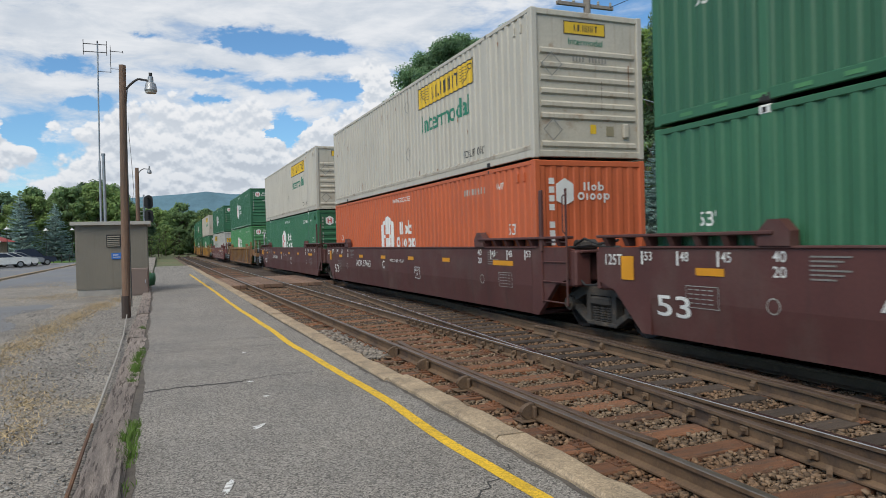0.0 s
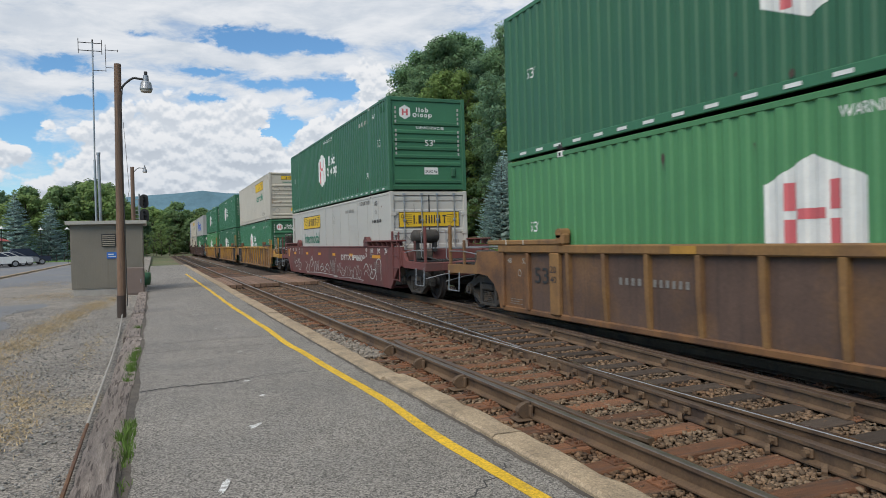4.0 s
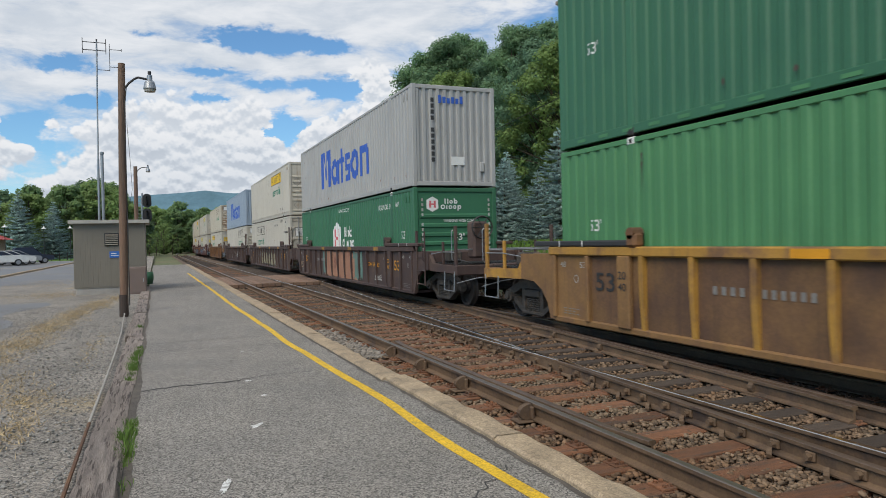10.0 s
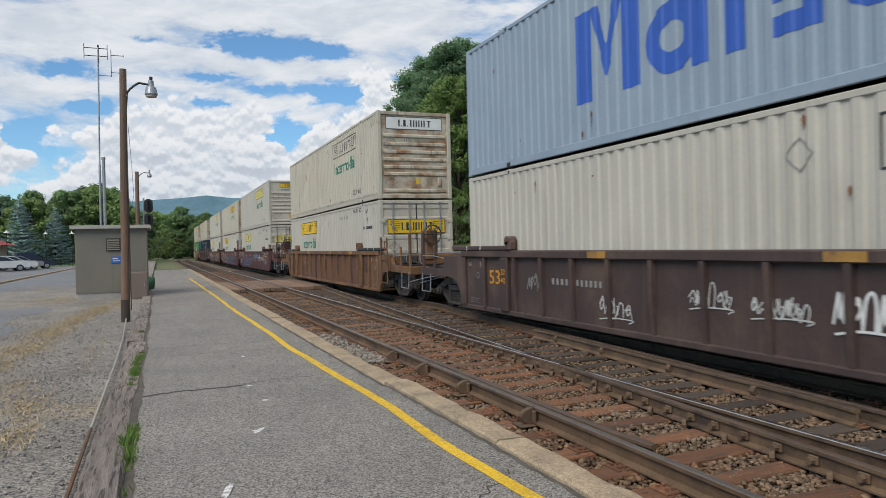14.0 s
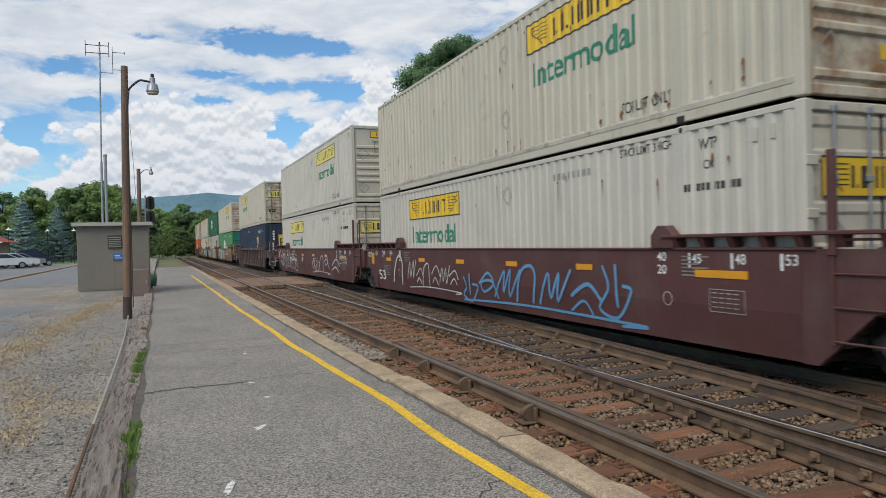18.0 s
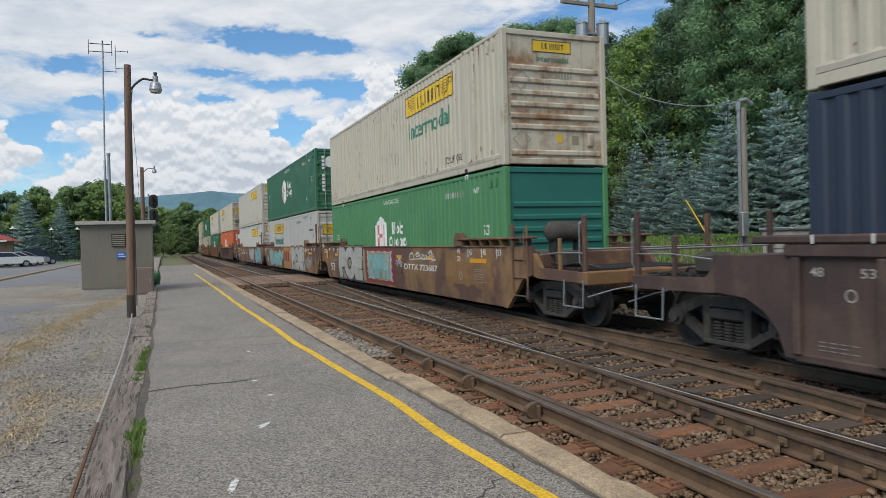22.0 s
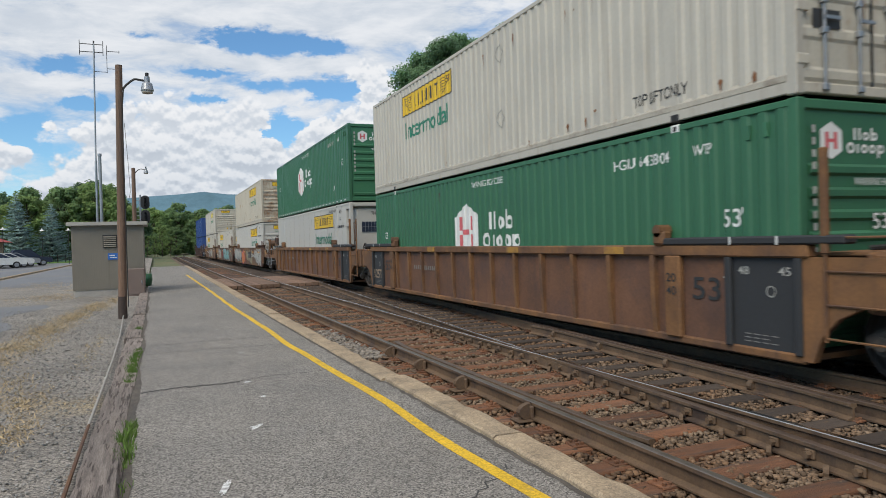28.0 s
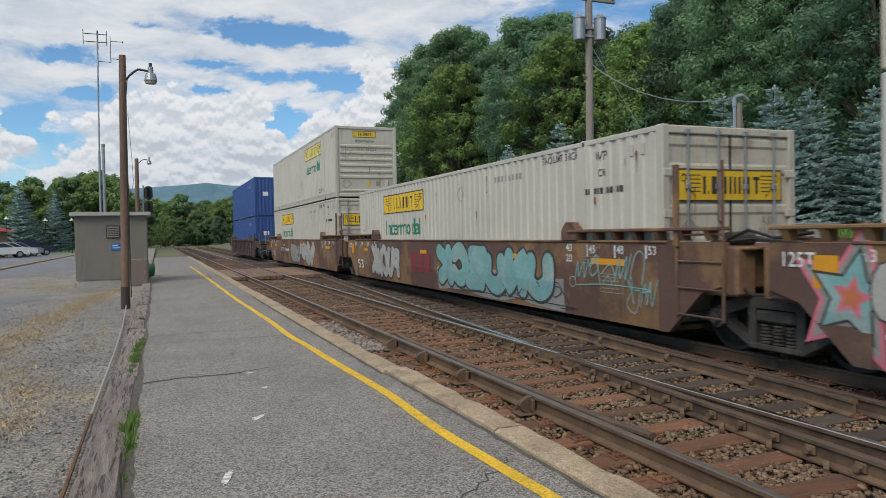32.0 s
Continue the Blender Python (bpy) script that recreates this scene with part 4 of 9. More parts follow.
def jb_marks(c, near, paint, upper, plate, surf, rng):
    u0 = U(6.24) if near in ("ribs", "reefer") else U(13.28)
    tone = "d_yellow" if plate in ("y", "b") else ("d_pale_yellow" if plate == "p" else None)
    if tone:
        marking("brand_plate", c, [rect(u0, u0 + 3.58, 2.02, 2.6)], tone, ("plate", u0), surf, 0.004, "yellow painted panel")
    marking("plate_border", c, frame_shape(u0, u0 + 3.58, 2.02, 2.6, 0.03), "d_black", ("pb", u0), surf, 0.006)
    marking("brand_bars", c, stem_row(u0 + 0.85, u0 + 2.75, 2.15, 2.47) + scroll(u0 + 0.12, 2.08, 1) + scroll(u0 + 3.46, 2.08, -1), "d_black", ("pw", u0), surf, 0.006)
    if plate not in ("n", "b"):
        marking("lettering", c, [[(u0 + 0.2 + p[0], 1.36 + p[1]) for p in q] for q in words("Intermodal", 0.46, 3.1, 0.013)], "d_green", ("im", u0), surf, 0.004, "green lettering")
    a = U(3.32) if near in ("ribs", "reefer") else U(2.9)
    marking("lettering", c, [[(a + p[0], 0.36 + p[1]) for p in q] for q in words("TOP LIFT ONLY", 0.17, 1.15)], "d_black", ("tl", a), surf)
    if not upper:
        marking("lettering", c, [[(U(3.4) + p[0], 2.62 + p[1]) for p in q] for q in words("STACK LIMIT 3 HIGH", 0.13, 1.2)], "d_black", "sl", surf)
        marking("lettering", c, [[(U(1.65) + p[0], 2.52 + p[1]) for p in q] for q in words("WTP", 0.15, 0.32)] + [[(U(1.57) + p[0], 2.26 + p[1]) for p in q] for q in words("OR", 0.12, 0.16)]
                + blocks(U(1.95), U(0.95), 1.98, 2.08, "330333303330333"), "d_black", "wtp", surf)
        marking("number_bars", c, blocks(U(5.4), U(4.2), 2.44, 2.56, "333303333333", 0.25), "g_grey", "nb", surf)
    for z, d in ((2.3, 7.2), (0.95, 7.2)):
        if rng.random() < 0.7:
            marking("placard_holder", c, diamond(U(d), z, 0.2, 0.025), "g_grey", ("ph", d, z), surf, 0.012)
    if near == "ribs":
        if plate in ("w", "b"):
            marking("brand_plate", c, [rect(-1.0, 1.0, 2.3, 2.72)], "d_white" if plate == "w" else "d_yellow", ("ep", plate), "end", -0.008)
            marking("plate_border", c, frame_shape(-1.0, 1.0, 2.3, 2.72, 0.02) + stem_row(-0.62, 0.62, 2.4, 2.62), "d_black", "epb", "end", -0.006)
        else:
            marking("brand_plate", c, [rect(-0.55, 0.42, 2.44, 2.7)], "d_yellow", "ep2", "end", -0.008, "small yellow plate")
            marking("plate_border", c, frame_shape(-0.55, 0.42, 2.44, 2.7, 0.018) + stem_row(-0.34, 0.25, 2.51, 2.64), "d_black", "epb2", "end", -0.006)
            marking("lettering", c, [[(-0.45 + p[0], 2.24 + p[1]) for p in q] for q in words("Intermodal", 0.13, 0.8)], "d_green", "eim", "end", -0.008)
        marking("number_bars", c, blocks(-0.4, 0.5, 1.9, 2.0, "333303333330", 0.25), "g_grey", "enb", "end", 0.03)
        marking("placard_holder", c, diamond(-0.86, 1.82, 0.24, 0.03), "g_grey", "ed1", "end", 0.034)
        marking("placard_holder", c, diamond(-0.86, 0.55, 0.22, 0.03), "g_grey", "ed2", "end", 0.034)
        marking("amber_sticker", c, [rect(0.02, 0.16, 0.5, 0.68)], "d_yellow", "es", "end", -0.008)
        marking("vent_plate", c, [rect(0.4, 0.58, 0.46, 0.66)], "g_olive", "ev", "end", -0.008)
    elif near == "door":
        if plate in ("w",):
            marking("brand_plate", c, [rect(-1.02, 1.02, 1.78, 2.26)], "d_white", "dp1", "end", 0.008)
        else:
            marking("brand_plate", c, [rect(-1.02, 1.02, 1.78, 2.26)], "d_yellow" if plate == "y" else "d_pale_yellow", "dp2", "end", 0.008, "yellow brand panel on the doors")
        marking("plate_border", c, frame_shape(-1.02, 1.02, 1.78, 2.26, 0.02) + stem_row(-0.6, 0.6, 1.89, 2.15) + [[(p[0] * 0.55 * d + d * 0.95, 1.82 + p[1] * 0.85) for p in q] for d in (-1, 1) for q in scroll(0.0, 0.0, -1)],
                "d_black", "dpb", "end", 0.011)
        marking("placard_holder", c, diamond(-0.8, 1.35, 0.2, 0.03), "g_grey", "dd1", "end", 0.008)
        marking("notice", c, [rect(-1.0, -0.55, 0.78, 1.0)], "d_black", "dn", "end", 0.008)
        marking("number_bars", c, blocks(0.6, 1.0, 1.45, 1.55, "3330", 0.25) + blocks(0.55, 1.0, 1.28, 1.38, "333333", 0.25), "g_grey", "dnb", "end", 0.008)


def hub_marks(c, near, paint, upper, taped=False, number=""):
    s, r = "corr", rng_train
    body = "d_white"
    u = U(9.98 if paint == "c_orange" else 9.72)
    hexa = [(u, 1.08), (u + 0.65, 0.8), (u + 1.3, 1.08), (u + 1.3, 1.92), (u + 0.65, 2.22), (u, 1.92)]
    marking("brand_shape", c, [hexa], body, ("hubhex", u), s, 0.004, "white hexagon emblem")
    marking("emblem_bars", c, [rect(u + 0.28, u + 0.42, 0.98, 1.5), rect(u + 0.28, u + 0.42, 1.6, 1.92), rect(u + 0.86, u + 1.0, 0.98, 1.5), rect(u + 0.86, u + 1.0, 1.6, 1.92), rect(u + 0.46, u + 0.82, 1.5, 1.62)],
            "d_pink" if paint != "c_orange" else "c_orange", ("hubbar", u), s, 0.007)
    marking("brand_bars", c, round_row(u + 1.55, 1.16, 0.94), body, ("hubw", u), s)
    marking("lettering", c, [[(U(8.72) + p[0], 2.55 + p[1]) for p in q] for q in words("WARNING HIGH CUBE", 0.13, 1.5)], body, "hubwn", s)
    if number:
        marking("lettering", c, [[(U(3.42) + p[0], 2.39 + p[1]) for p in q] for q in words(number, 0.16, 1.3)], body, ("hubn", number), s)
    else:
        marking("number_bars", c, blocks(U(3.42), U(2.24), 2.4, 2.54, "333303333333", 0.25), "g_white", "hubnb", s)
    marking("lettering", c, [[(U(1.65) + p[0], 2.42 + p[1]) for p in q] for q in words("WTP", 0.14, 0.34)], body, "hubwt", s)
    marking("lettering", c, [[(U(1.15) + p[0], 1.45 + p[1]) for p in q] for q in words("53'", 0.24, 0.34)], body, "hub53", s)
    marking("lettering", c, [[(U(15.3) + p[0], 1.48 + p[1]) for p in q] for q in words("53'", 0.2, 0.3)], body, "hub53b", s)
    if upper:
        marking("lettering", c, [[(U(2.52) + p[0], 0.56 + p[1]) for p in q] for q in words("CA", 0.2, 0.24)], body, "hubca", s)
        marking("reflective_tape", c, [rect(U(15.6 - 0.62 * i), U(15.6 - 0.62 * i) + 0.24, 0.065, 0.115) for i in range(25)], "d_white" if taped else "c_green_pale", "hubtape", "side", 0.012)
    if near == "ribs":
        marking("brand_shape", c, [[(-0.9, 2.3), (-0.72, 2.2), (-0.54, 2.3), (-0.54, 2.54), (-0.72, 2.64), (-0.9, 2.54)]], body, "hube", "end", -0.008)
        marking("emblem_bars", c, [rect(-0.82, -0.76, 2.32, 2.52), rect(-0.68, -0.62, 2.32, 2.52), rect(-0.76, -0.68, 2.4, 2.44)], "d_pink", "hubeb", "end", -0.006)
        marking("brand_bars", c, round_row(-0.46, 2.27, 0.36), body, "hubew", "end", -0.008)
        marking("lettering", c, [[(-0.4 + p[0], 1.9 + p[1]) for p in q] for q in words("WARNING HIGH CUBE", 0.09, 0.95)], body, "hubeh", "end", 0.032)
        marking("lettering", c, [[(-0.1 + p[0], 1.38 + p[1]) for p in q] for q in words("53'", 0.2, 0.34)], body, "hube5", "end", 0.032)
        marking("weight_notice", c, [rect(-0.12, 0.34, 0.5, 0.72)], body, "hubwn2", "end", -0.008)
        marking("lettering", c, [[(-0.09 + p[0], 0.54 + p[1]) for p in q] for q in words("24,000 lbs", 0.1, 0.4)], "d_black", "hublb", "end", -0.006)
        marking("number_bars", c, [rect(-1.07, -1.015, 2.5 - 0.14 * i, 2.585 - 0.14 * i) for i in range(11) if i != 4], "g_white", "hubv", "end", 0.026)
        marking("number_bars", c, [rect(1.015, 1.07, 2.5 - 0.14 * i, 2.585 - 0.14 * i) for i in range(11) if i != 4], "g_white", "hubv2", "end", 0.026)
    elif near in ("flat", "door"):
        marking("brand_shape", c, [[(-0.82, 2.1), (-0.62, 2.0), (-0.42, 2.1), (-0.42, 2.42), (-0.62, 2.54), (-0.82, 2.42)]], body, "hubf", "end", 0.014)
        marking("brand_bars", c, round_row(-0.32, 2.1, 0.42), body, "hubfw", "end", 0.014)
        marking("number_bars", c, [rect(-0.98, -0.86, 2.42 - 0.17 * i, 2.54 - 0.17 * i) for i in range(10) if i != 4], body, "hubfv", "end", 0.014)


def other_marks(c, p, near, upper):
    if p in "Mm":
        u = U(11.62)
        z0 = 0.78
        M_ = [rect(u, u + 0.42, z0, 2.3), rect(u + 1.25, u + 1.67, z0, 2.3), [(u + 0.42, 2.3), (u + 0.62, 2.3), (u + 0.95, 1.3), (u + 0.82, 1.1)], [(u + 1.05, 2.3), (u + 1.25, 2.3), (u + 0.85, 1.1), (u + 0.75, 1.3)]]
        shapes = M_ + ring_shape(u + 2.38, z0 + 0.52, 0.55, 0.52, 0.3) + [rect(u + 2.75, u + 3.05, z0, z0 + 0.95), rect(u + 3.35, u + 3.67, z0, 2.1), rect(u + 3.2, u + 3.92, 1.55, 1.75)]
        shapes += [rect(u + 4.1, u + 4.75, z0, z0 + 0.24), rect(u + 4.1, u + 4.75, z0 + 0.4, z0 + 0.62), rect(u + 4.1, u + 4.75, z0 + 0.8, z0 + 1.04), rect(u + 4.5, u + 4.75, z0 + 0.2, z0 + 0.45), rect(u + 4.1, u + 4.35, z0 + 0.55, z0 + 0.82)]
        shapes += ring_shape(u + 5.42, z0 + 0.52, 0.56, 0.54, 0.3) + [rect(u + 6.15, u + 6.48, z0, z0 + 1.05), rect(u + 6.9, u + 7.26, z0, z0 + 0.9), rect(u + 6.4, u + 7.1, z0 + 0.78, z0 + 1.04)]
        marking("brand_shapes", c, shapes, "d_blue", "mats", "corr", 0.004, "large blue painted shapes")
        marking("brand_bars", c, blocks(-0.5, 0.3, 2.38, 2.6, "321213"), "d_blue", "matse", "end", 0.014)
        marking("number_bars", c, [rect(-0.72, -0.62, 2.4 - 0.17 * i, 2.52 - 0.17 * i) for i in range(11) if i != 4], "d_black", "matv", "end", 0.014)
        marking("weight_notice", c, [rect(-0.12, 0.3, 0.62, 0.86)], "d_white", "matw", "end", 0.014)
        marking("placard_holder", c, diamond(-0.4, 1.55, 0.2, 0.02), "g_white", "matd", "end", 0.014)
    elif p == "N":
        marking("brand_square", c, [rect(U(4.52), U(3.53), 1.0, 2.08)], "d_yellow", "emp", "corr", 0.004, "yellow painted square")
        marking("brand_bars", c, [rect(U(4.42), U(4.3), 1.2, 1.85), rect(U(4.3), U(4.1), 1.2, 1.3), rect(U(4.3), U(4.1), 1.5, 1.6), rect(U(4.3), U(4.1), 1.75, 1.85)], "d_black", "empb", "corr", 0.007)
        marking("brand_bars", c, [rect(U(4.05), U(3.95), 1.3, 1.75), rect(U(3.85), U(3.75), 1.3, 1.75), rect(U(3.7), U(3.62), 1.3, 1.75)], "d_blue", "empc", "corr", 0.007)
        marking("number_bars", c, blocks(U(3.64), U(2.33), 2.36, 2.52, "33330333333", 0.25), "d_white", "empn", "corr")
        marking("lettering", c, [[(U(1.65) + q[0], 2.35 + q[1]) for q in w] for w in words("WTP", 0.2, 0.3)], "d_white", "empw", "corr")
        marking("lettering", c, [[(U(10.1) + q[0], 2.5 + q[1]) for q in w] for w in words("WARNING HIGH CUBE", 0.12, 1.4)], "d_white", "emph", "corr")
        marking("brand_square", c, [rect(-0.38, 0.52, 1.1, 2.15)], "d_yellow", "empe", "end", 0.014, "yellow painted square")
        marking("brand_bars", c, [rect(-0.3, -0.2, 1.35, 1.9), rect(-0.2, -0.02, 1.35, 1.43), rect(-0.2, -0.02, 1.58, 1.66), rect(-0.2, -0.02, 1.82, 1.9)], "d_black", "empeb", "end", 0.017)
        marking("brand_bars", c, [rect(0.02, 0.1, 1.45, 1.8), rect(0.16, 0.24, 1.45, 1.8), rect(0.3, 0.38, 1.45, 1.8), rect(0.38, 0.46, 1.62, 1.8)], "d_blue", "empec", "end", 0.017)
        marking("number_bars", c, [rect(-0.78, -0.66, 2.3 - 0.17 * i, 2.42 - 0.17 * i) for i in range(10) if i != 4], "d_white", "empv", "end", 0.014)
    elif p == "B":
        marking("number_bars", c, blocks(U(3.6), U(2.4), 2.2, 2.45, "33330333", 0.25), "d_white", "blun", "corr")
        marking("weight_notice", c, [rect(-0.7, -0.3, 1.5, 1.8)], "d_white", "blue", "end", 0.014)


def stains(c, p, near, seed):
    """Rust chips with short runs on the side; long runs and rust on the near end."""
    q = random.Random(seed)
    n = {"W": 20, "R": 60, "C": 4, "M": 12, "m": 8}.get(p, 5)
    chips, runs = [], []
    for _ in range(n):
        u = CL - (PITCH * q.randrange(2, 58) + 0.18 * PITCH)
        z = q.choice((q.uniform(0.2, 0.5), q.uniform(0.3, 2.5), q.uniform(2.3, 2.7)))
        w, h = q.uniform(0.01, 0.042), q.uniform(0.02, 0.085)
        chips.append([(u - w, z), (u - w * 0.3, z - h), (u + w * 0.8, z - h * 0.5), (u + w, z + h * 0.4), (u - w * 0.2, z + h)])
        if q.random() < 0.6:
            runs.append([(u - w * 0.5, z), (u + w * 0.5, z), (u + w * 0.15, max(0.17, z - q.uniform(0.1, 0.5)))])
    at_crest = lambda u, z: (-(HW + 0.001), HL - u, z)
    marking("rust_chip", c, chips, "rust_stain" if p in "WRCMm" else "soot_stain", ("chips", seed), at_crest, 0.0)
    if runs:
        marking("rust_run", c, runs, "rust_stain" if p in "WR" else "soot_stain", ("runs", seed), at_crest, 0.0005)
    if p in "WRCM" and near in ("ribs", "door"):
        marks, dark = [], []
        for _ in range(2):
            x, z = q.uniform(-1.0, 1.0), q.uniform(1.0, 2.6)
            w = q.uniform(0.005, 0.014)
            (marks if q.random() < 0.6 else dark).append([(x - w, z), (x + w, z), (x + w * 0.7, z - 0.2), (x + w * 0.2, z - q.uniform(0.3, 1.0)), (x - w * 0.6, z - 0.25)])
        lift = 0.033 if near == "ribs" else 0.012
        if marks:
            marking("rust_run", c, marks, "rust_stain", ("erun", seed), "end", lift)
        if dark:
            marking("soot_run", c, dark, "soot_stain", ("esoot", seed), "end", lift + 0.001)


LABELS = {"W": "weathered white corrugated shipping container with yellow and green markings", "C": "clean white smooth-sided container with yellow plate and green lettering",
          "R": "rust-streaked cream corrugated shipping container with yellow markings", "G": "dark green corrugated shipping container with white emblem",
          "g": "pale green corrugated shipping container with white emblem", "O": "orange-red corrugated shipping container with white emblem", "N": "navy blue corrugated container with yellow square emblem",
          "B": "blue corrugated shipping container near the train's tail", "M": "light grey corrugated container with large blue shapes", "m": "blue-grey corrugated container with large blue shapes"}


def container(p, near, paint, plate, upper, number=""):
    """53 ft container; origin at the middle of its floor, near end at -y."""
    c = thing("shipping_container", LABELS[p], "container", group="upper containers" if upper else "lower containers")
    flat = p == "C" and near in ("door", "reefer")
    for s in (-1, 1):
        part("side_wall", shared("side_wall:%d%d%d" % (s, flat, near == "reefer"), lambda: side_sheet(s, flat, near == "reefer"), paint), "", c)
        x0, x1 = sorted((s * HW, s * (HW - 0.06)))
        part("bottom_rail", shared("bottom_rail:%d" % s, lambda: Build().box(x0, x1, -HL + 0.1, HL - 0.1, 0.02, 0.165, 0.01), paint), "", c)
        part("top_rail", shared("top_rail:%d" % s, lambda: Build().box(x0, x1, -HL + 0.1, HL - 0.1, CH - 0.095, CH - 0.01, 0.01), paint), "", c)
        for e in (-1, 1):
            px0, px1 = sorted((s * HW, s * (HW - 0.13)))
            py0, py1 = sorted((e * HL, e * (HL - 0.15)))
            part("corner_post", shared("corner_post:%d%d" % (s, e), lambda: Build().box(px0, px1, py0, py1, 0.0, CH, 0.015), paint), "", c)
            lx0, lx1 = sorted((s * (HW + 0.003), s * (HW - 0.07)))
            part("lifting_post", shared("lifting_post:%d%d" % (s, e), lambda: Build().box(lx0, lx1, e * 6.09 - 0.07, e * 6.09 + 0.07, 0.1, CH - 0.1, 0.01), paint), "", c)
            for z in (0, CH - 0.118):
                qx0, qx1 = sorted((s * (HW + 0.005), s * (HW - 0.162)))
                cast = part("corner_casting", shared("corner_casting:%d%d%d" % (s, e, z > 0), lambda: Build().box(qx0, qx1, e * 6.09 - 0.09, e * 6.09 + 0.09, z, z + 0.118, 0.015), "dark_steel" if z == 0 else ("d_white" if paint.startswith("c_gre") else paint)), "", c)
                if s < 0:
                    part("casting_slot", shared("casting_slot:%d%d%d" % (s, e, z > 0), lambda: Build().box(s * (HW + 0.008), s * (HW + 0.001), e * 6.09 - 0.03, e * 6.09 + 0.03, z + 0.025, z + 0.09), "black"), "", cast)
    if flat:
        def seam():
            b = Build().box(-HW + 0.008, -HW + 0.013, -0.012, 0.012, 0.17, CH - 0.1)
            for i in range(22):
                b.box(-HW + 0.004, -HW + 0.009, -0.022, -0.01, 0.22 + 0.118 * i, 0.245 + 0.118 * i)
            return b
        for k in range(1, 12):
            part("seam_strip", shared("seam_strip", seam, "seam"), "", c, at=pose(0, -HL + 1.243 * k, 0))
        # open frame beside the cooling unit, at the end that holds it
        e = -1 if near == "reefer" else 1
        ya, yb = sorted((e * (HL - 0.62), e * (HL - 0.15)))
        for z0, z1 in ((0.16, 0.5), (1.18, 1.3), (2.0, 2.12), (CH - 0.24, CH - 0.09)):
            part("frame_bar", shared("frame_bar:%d %.2f" % (e, z0), lambda: Build().box(-HW + 0.012, -HW + 0.07, ya, yb, z0, z1, 0.008), paint), "", c)
        ya, yb = sorted((e * (HL - 0.62), e * (HL - 0.58)))
        part("bulkhead_edge", shared("bulkhead_edge:%d" % e, lambda: Build().box(-HW + 0.012, -HW + 0.3, ya, yb, 0.16, CH - 0.09, 0.008), paint), "", c)
        ya, yb = sorted((e * (HL - 0.56), e * (HL - 0.2)))
        part("cooling_coil", shared("cooling_coil:%d" % e, lambda: Build().box(-HW + 0.2, -HW + 0.5, ya, yb, 0.5, 1.9, 0.04), "dark_steel"), "", c)
    elif p in "WRC":
        for s in (-1, 1):
            x0, x1 = sorted((s * (HW + 0.004), s * (HW - 0.05)))
            part("sill_band", shared("sill_band:%d" % s, lambda: Build().prism([(s * (HW - 0.05), 0.165), (s * (HW + 0.004), 0.165), (s * (HW + 0.004), 0.235), (s * (HW - 0.035), 0.285), (s * (HW - 0.05), 0.285)], "y", -HL + 0.14, HL - 0.14), "sill_dirt"), "", c)
    part("roof", shared("roof", lambda: Build().box(-HW + 0.03, HW - 0.03, -HL + 0.05, HL - 0.05, CH - 0.06, CH - 0.02), paint), "", c)
    part("floor", shared("floor", lambda: Build().box(-HW + 0.06, HW - 0.06, -HL + 0.06, HL - 0.06, 0.1, 0.16), "dark_steel"), "", c)
    part("end_wall", shared("end_wall:f", lambda: Build().box(-HW + 0.1, HW - 0.1, HL - 0.09, HL - 0.03, 0.02, CH - 0.02), paint), "", c)
    near_end(c, near, {"W": "c_end_worn", "R": "c_end_rusty"}.get(p, "c_teal" if plate == "t" else paint))
    for d in (0.45, 0.72) if not flat else ():
        part("rail_pocket", shared("rail_pocket", lambda: Build().box(-HW - 0.004, -HW + 0.03, -0.03, 0.03, 2.5, 2.68, 0.006), paint), "", c, at=pose(0, -HL + d, 0))
    if p in "WCR":
        jb_marks(c, near, paint, upper, plate, "side" if flat else "corr", rng_train)
    elif p in "GgO":
        hub_marks(c, "" if plate == "t" else near, paint, upper, plate == "r", number)
    else:
        other_marks(c, p, near, upper)
    stains(c, p, near, 500 + len(MOVING))
    return c


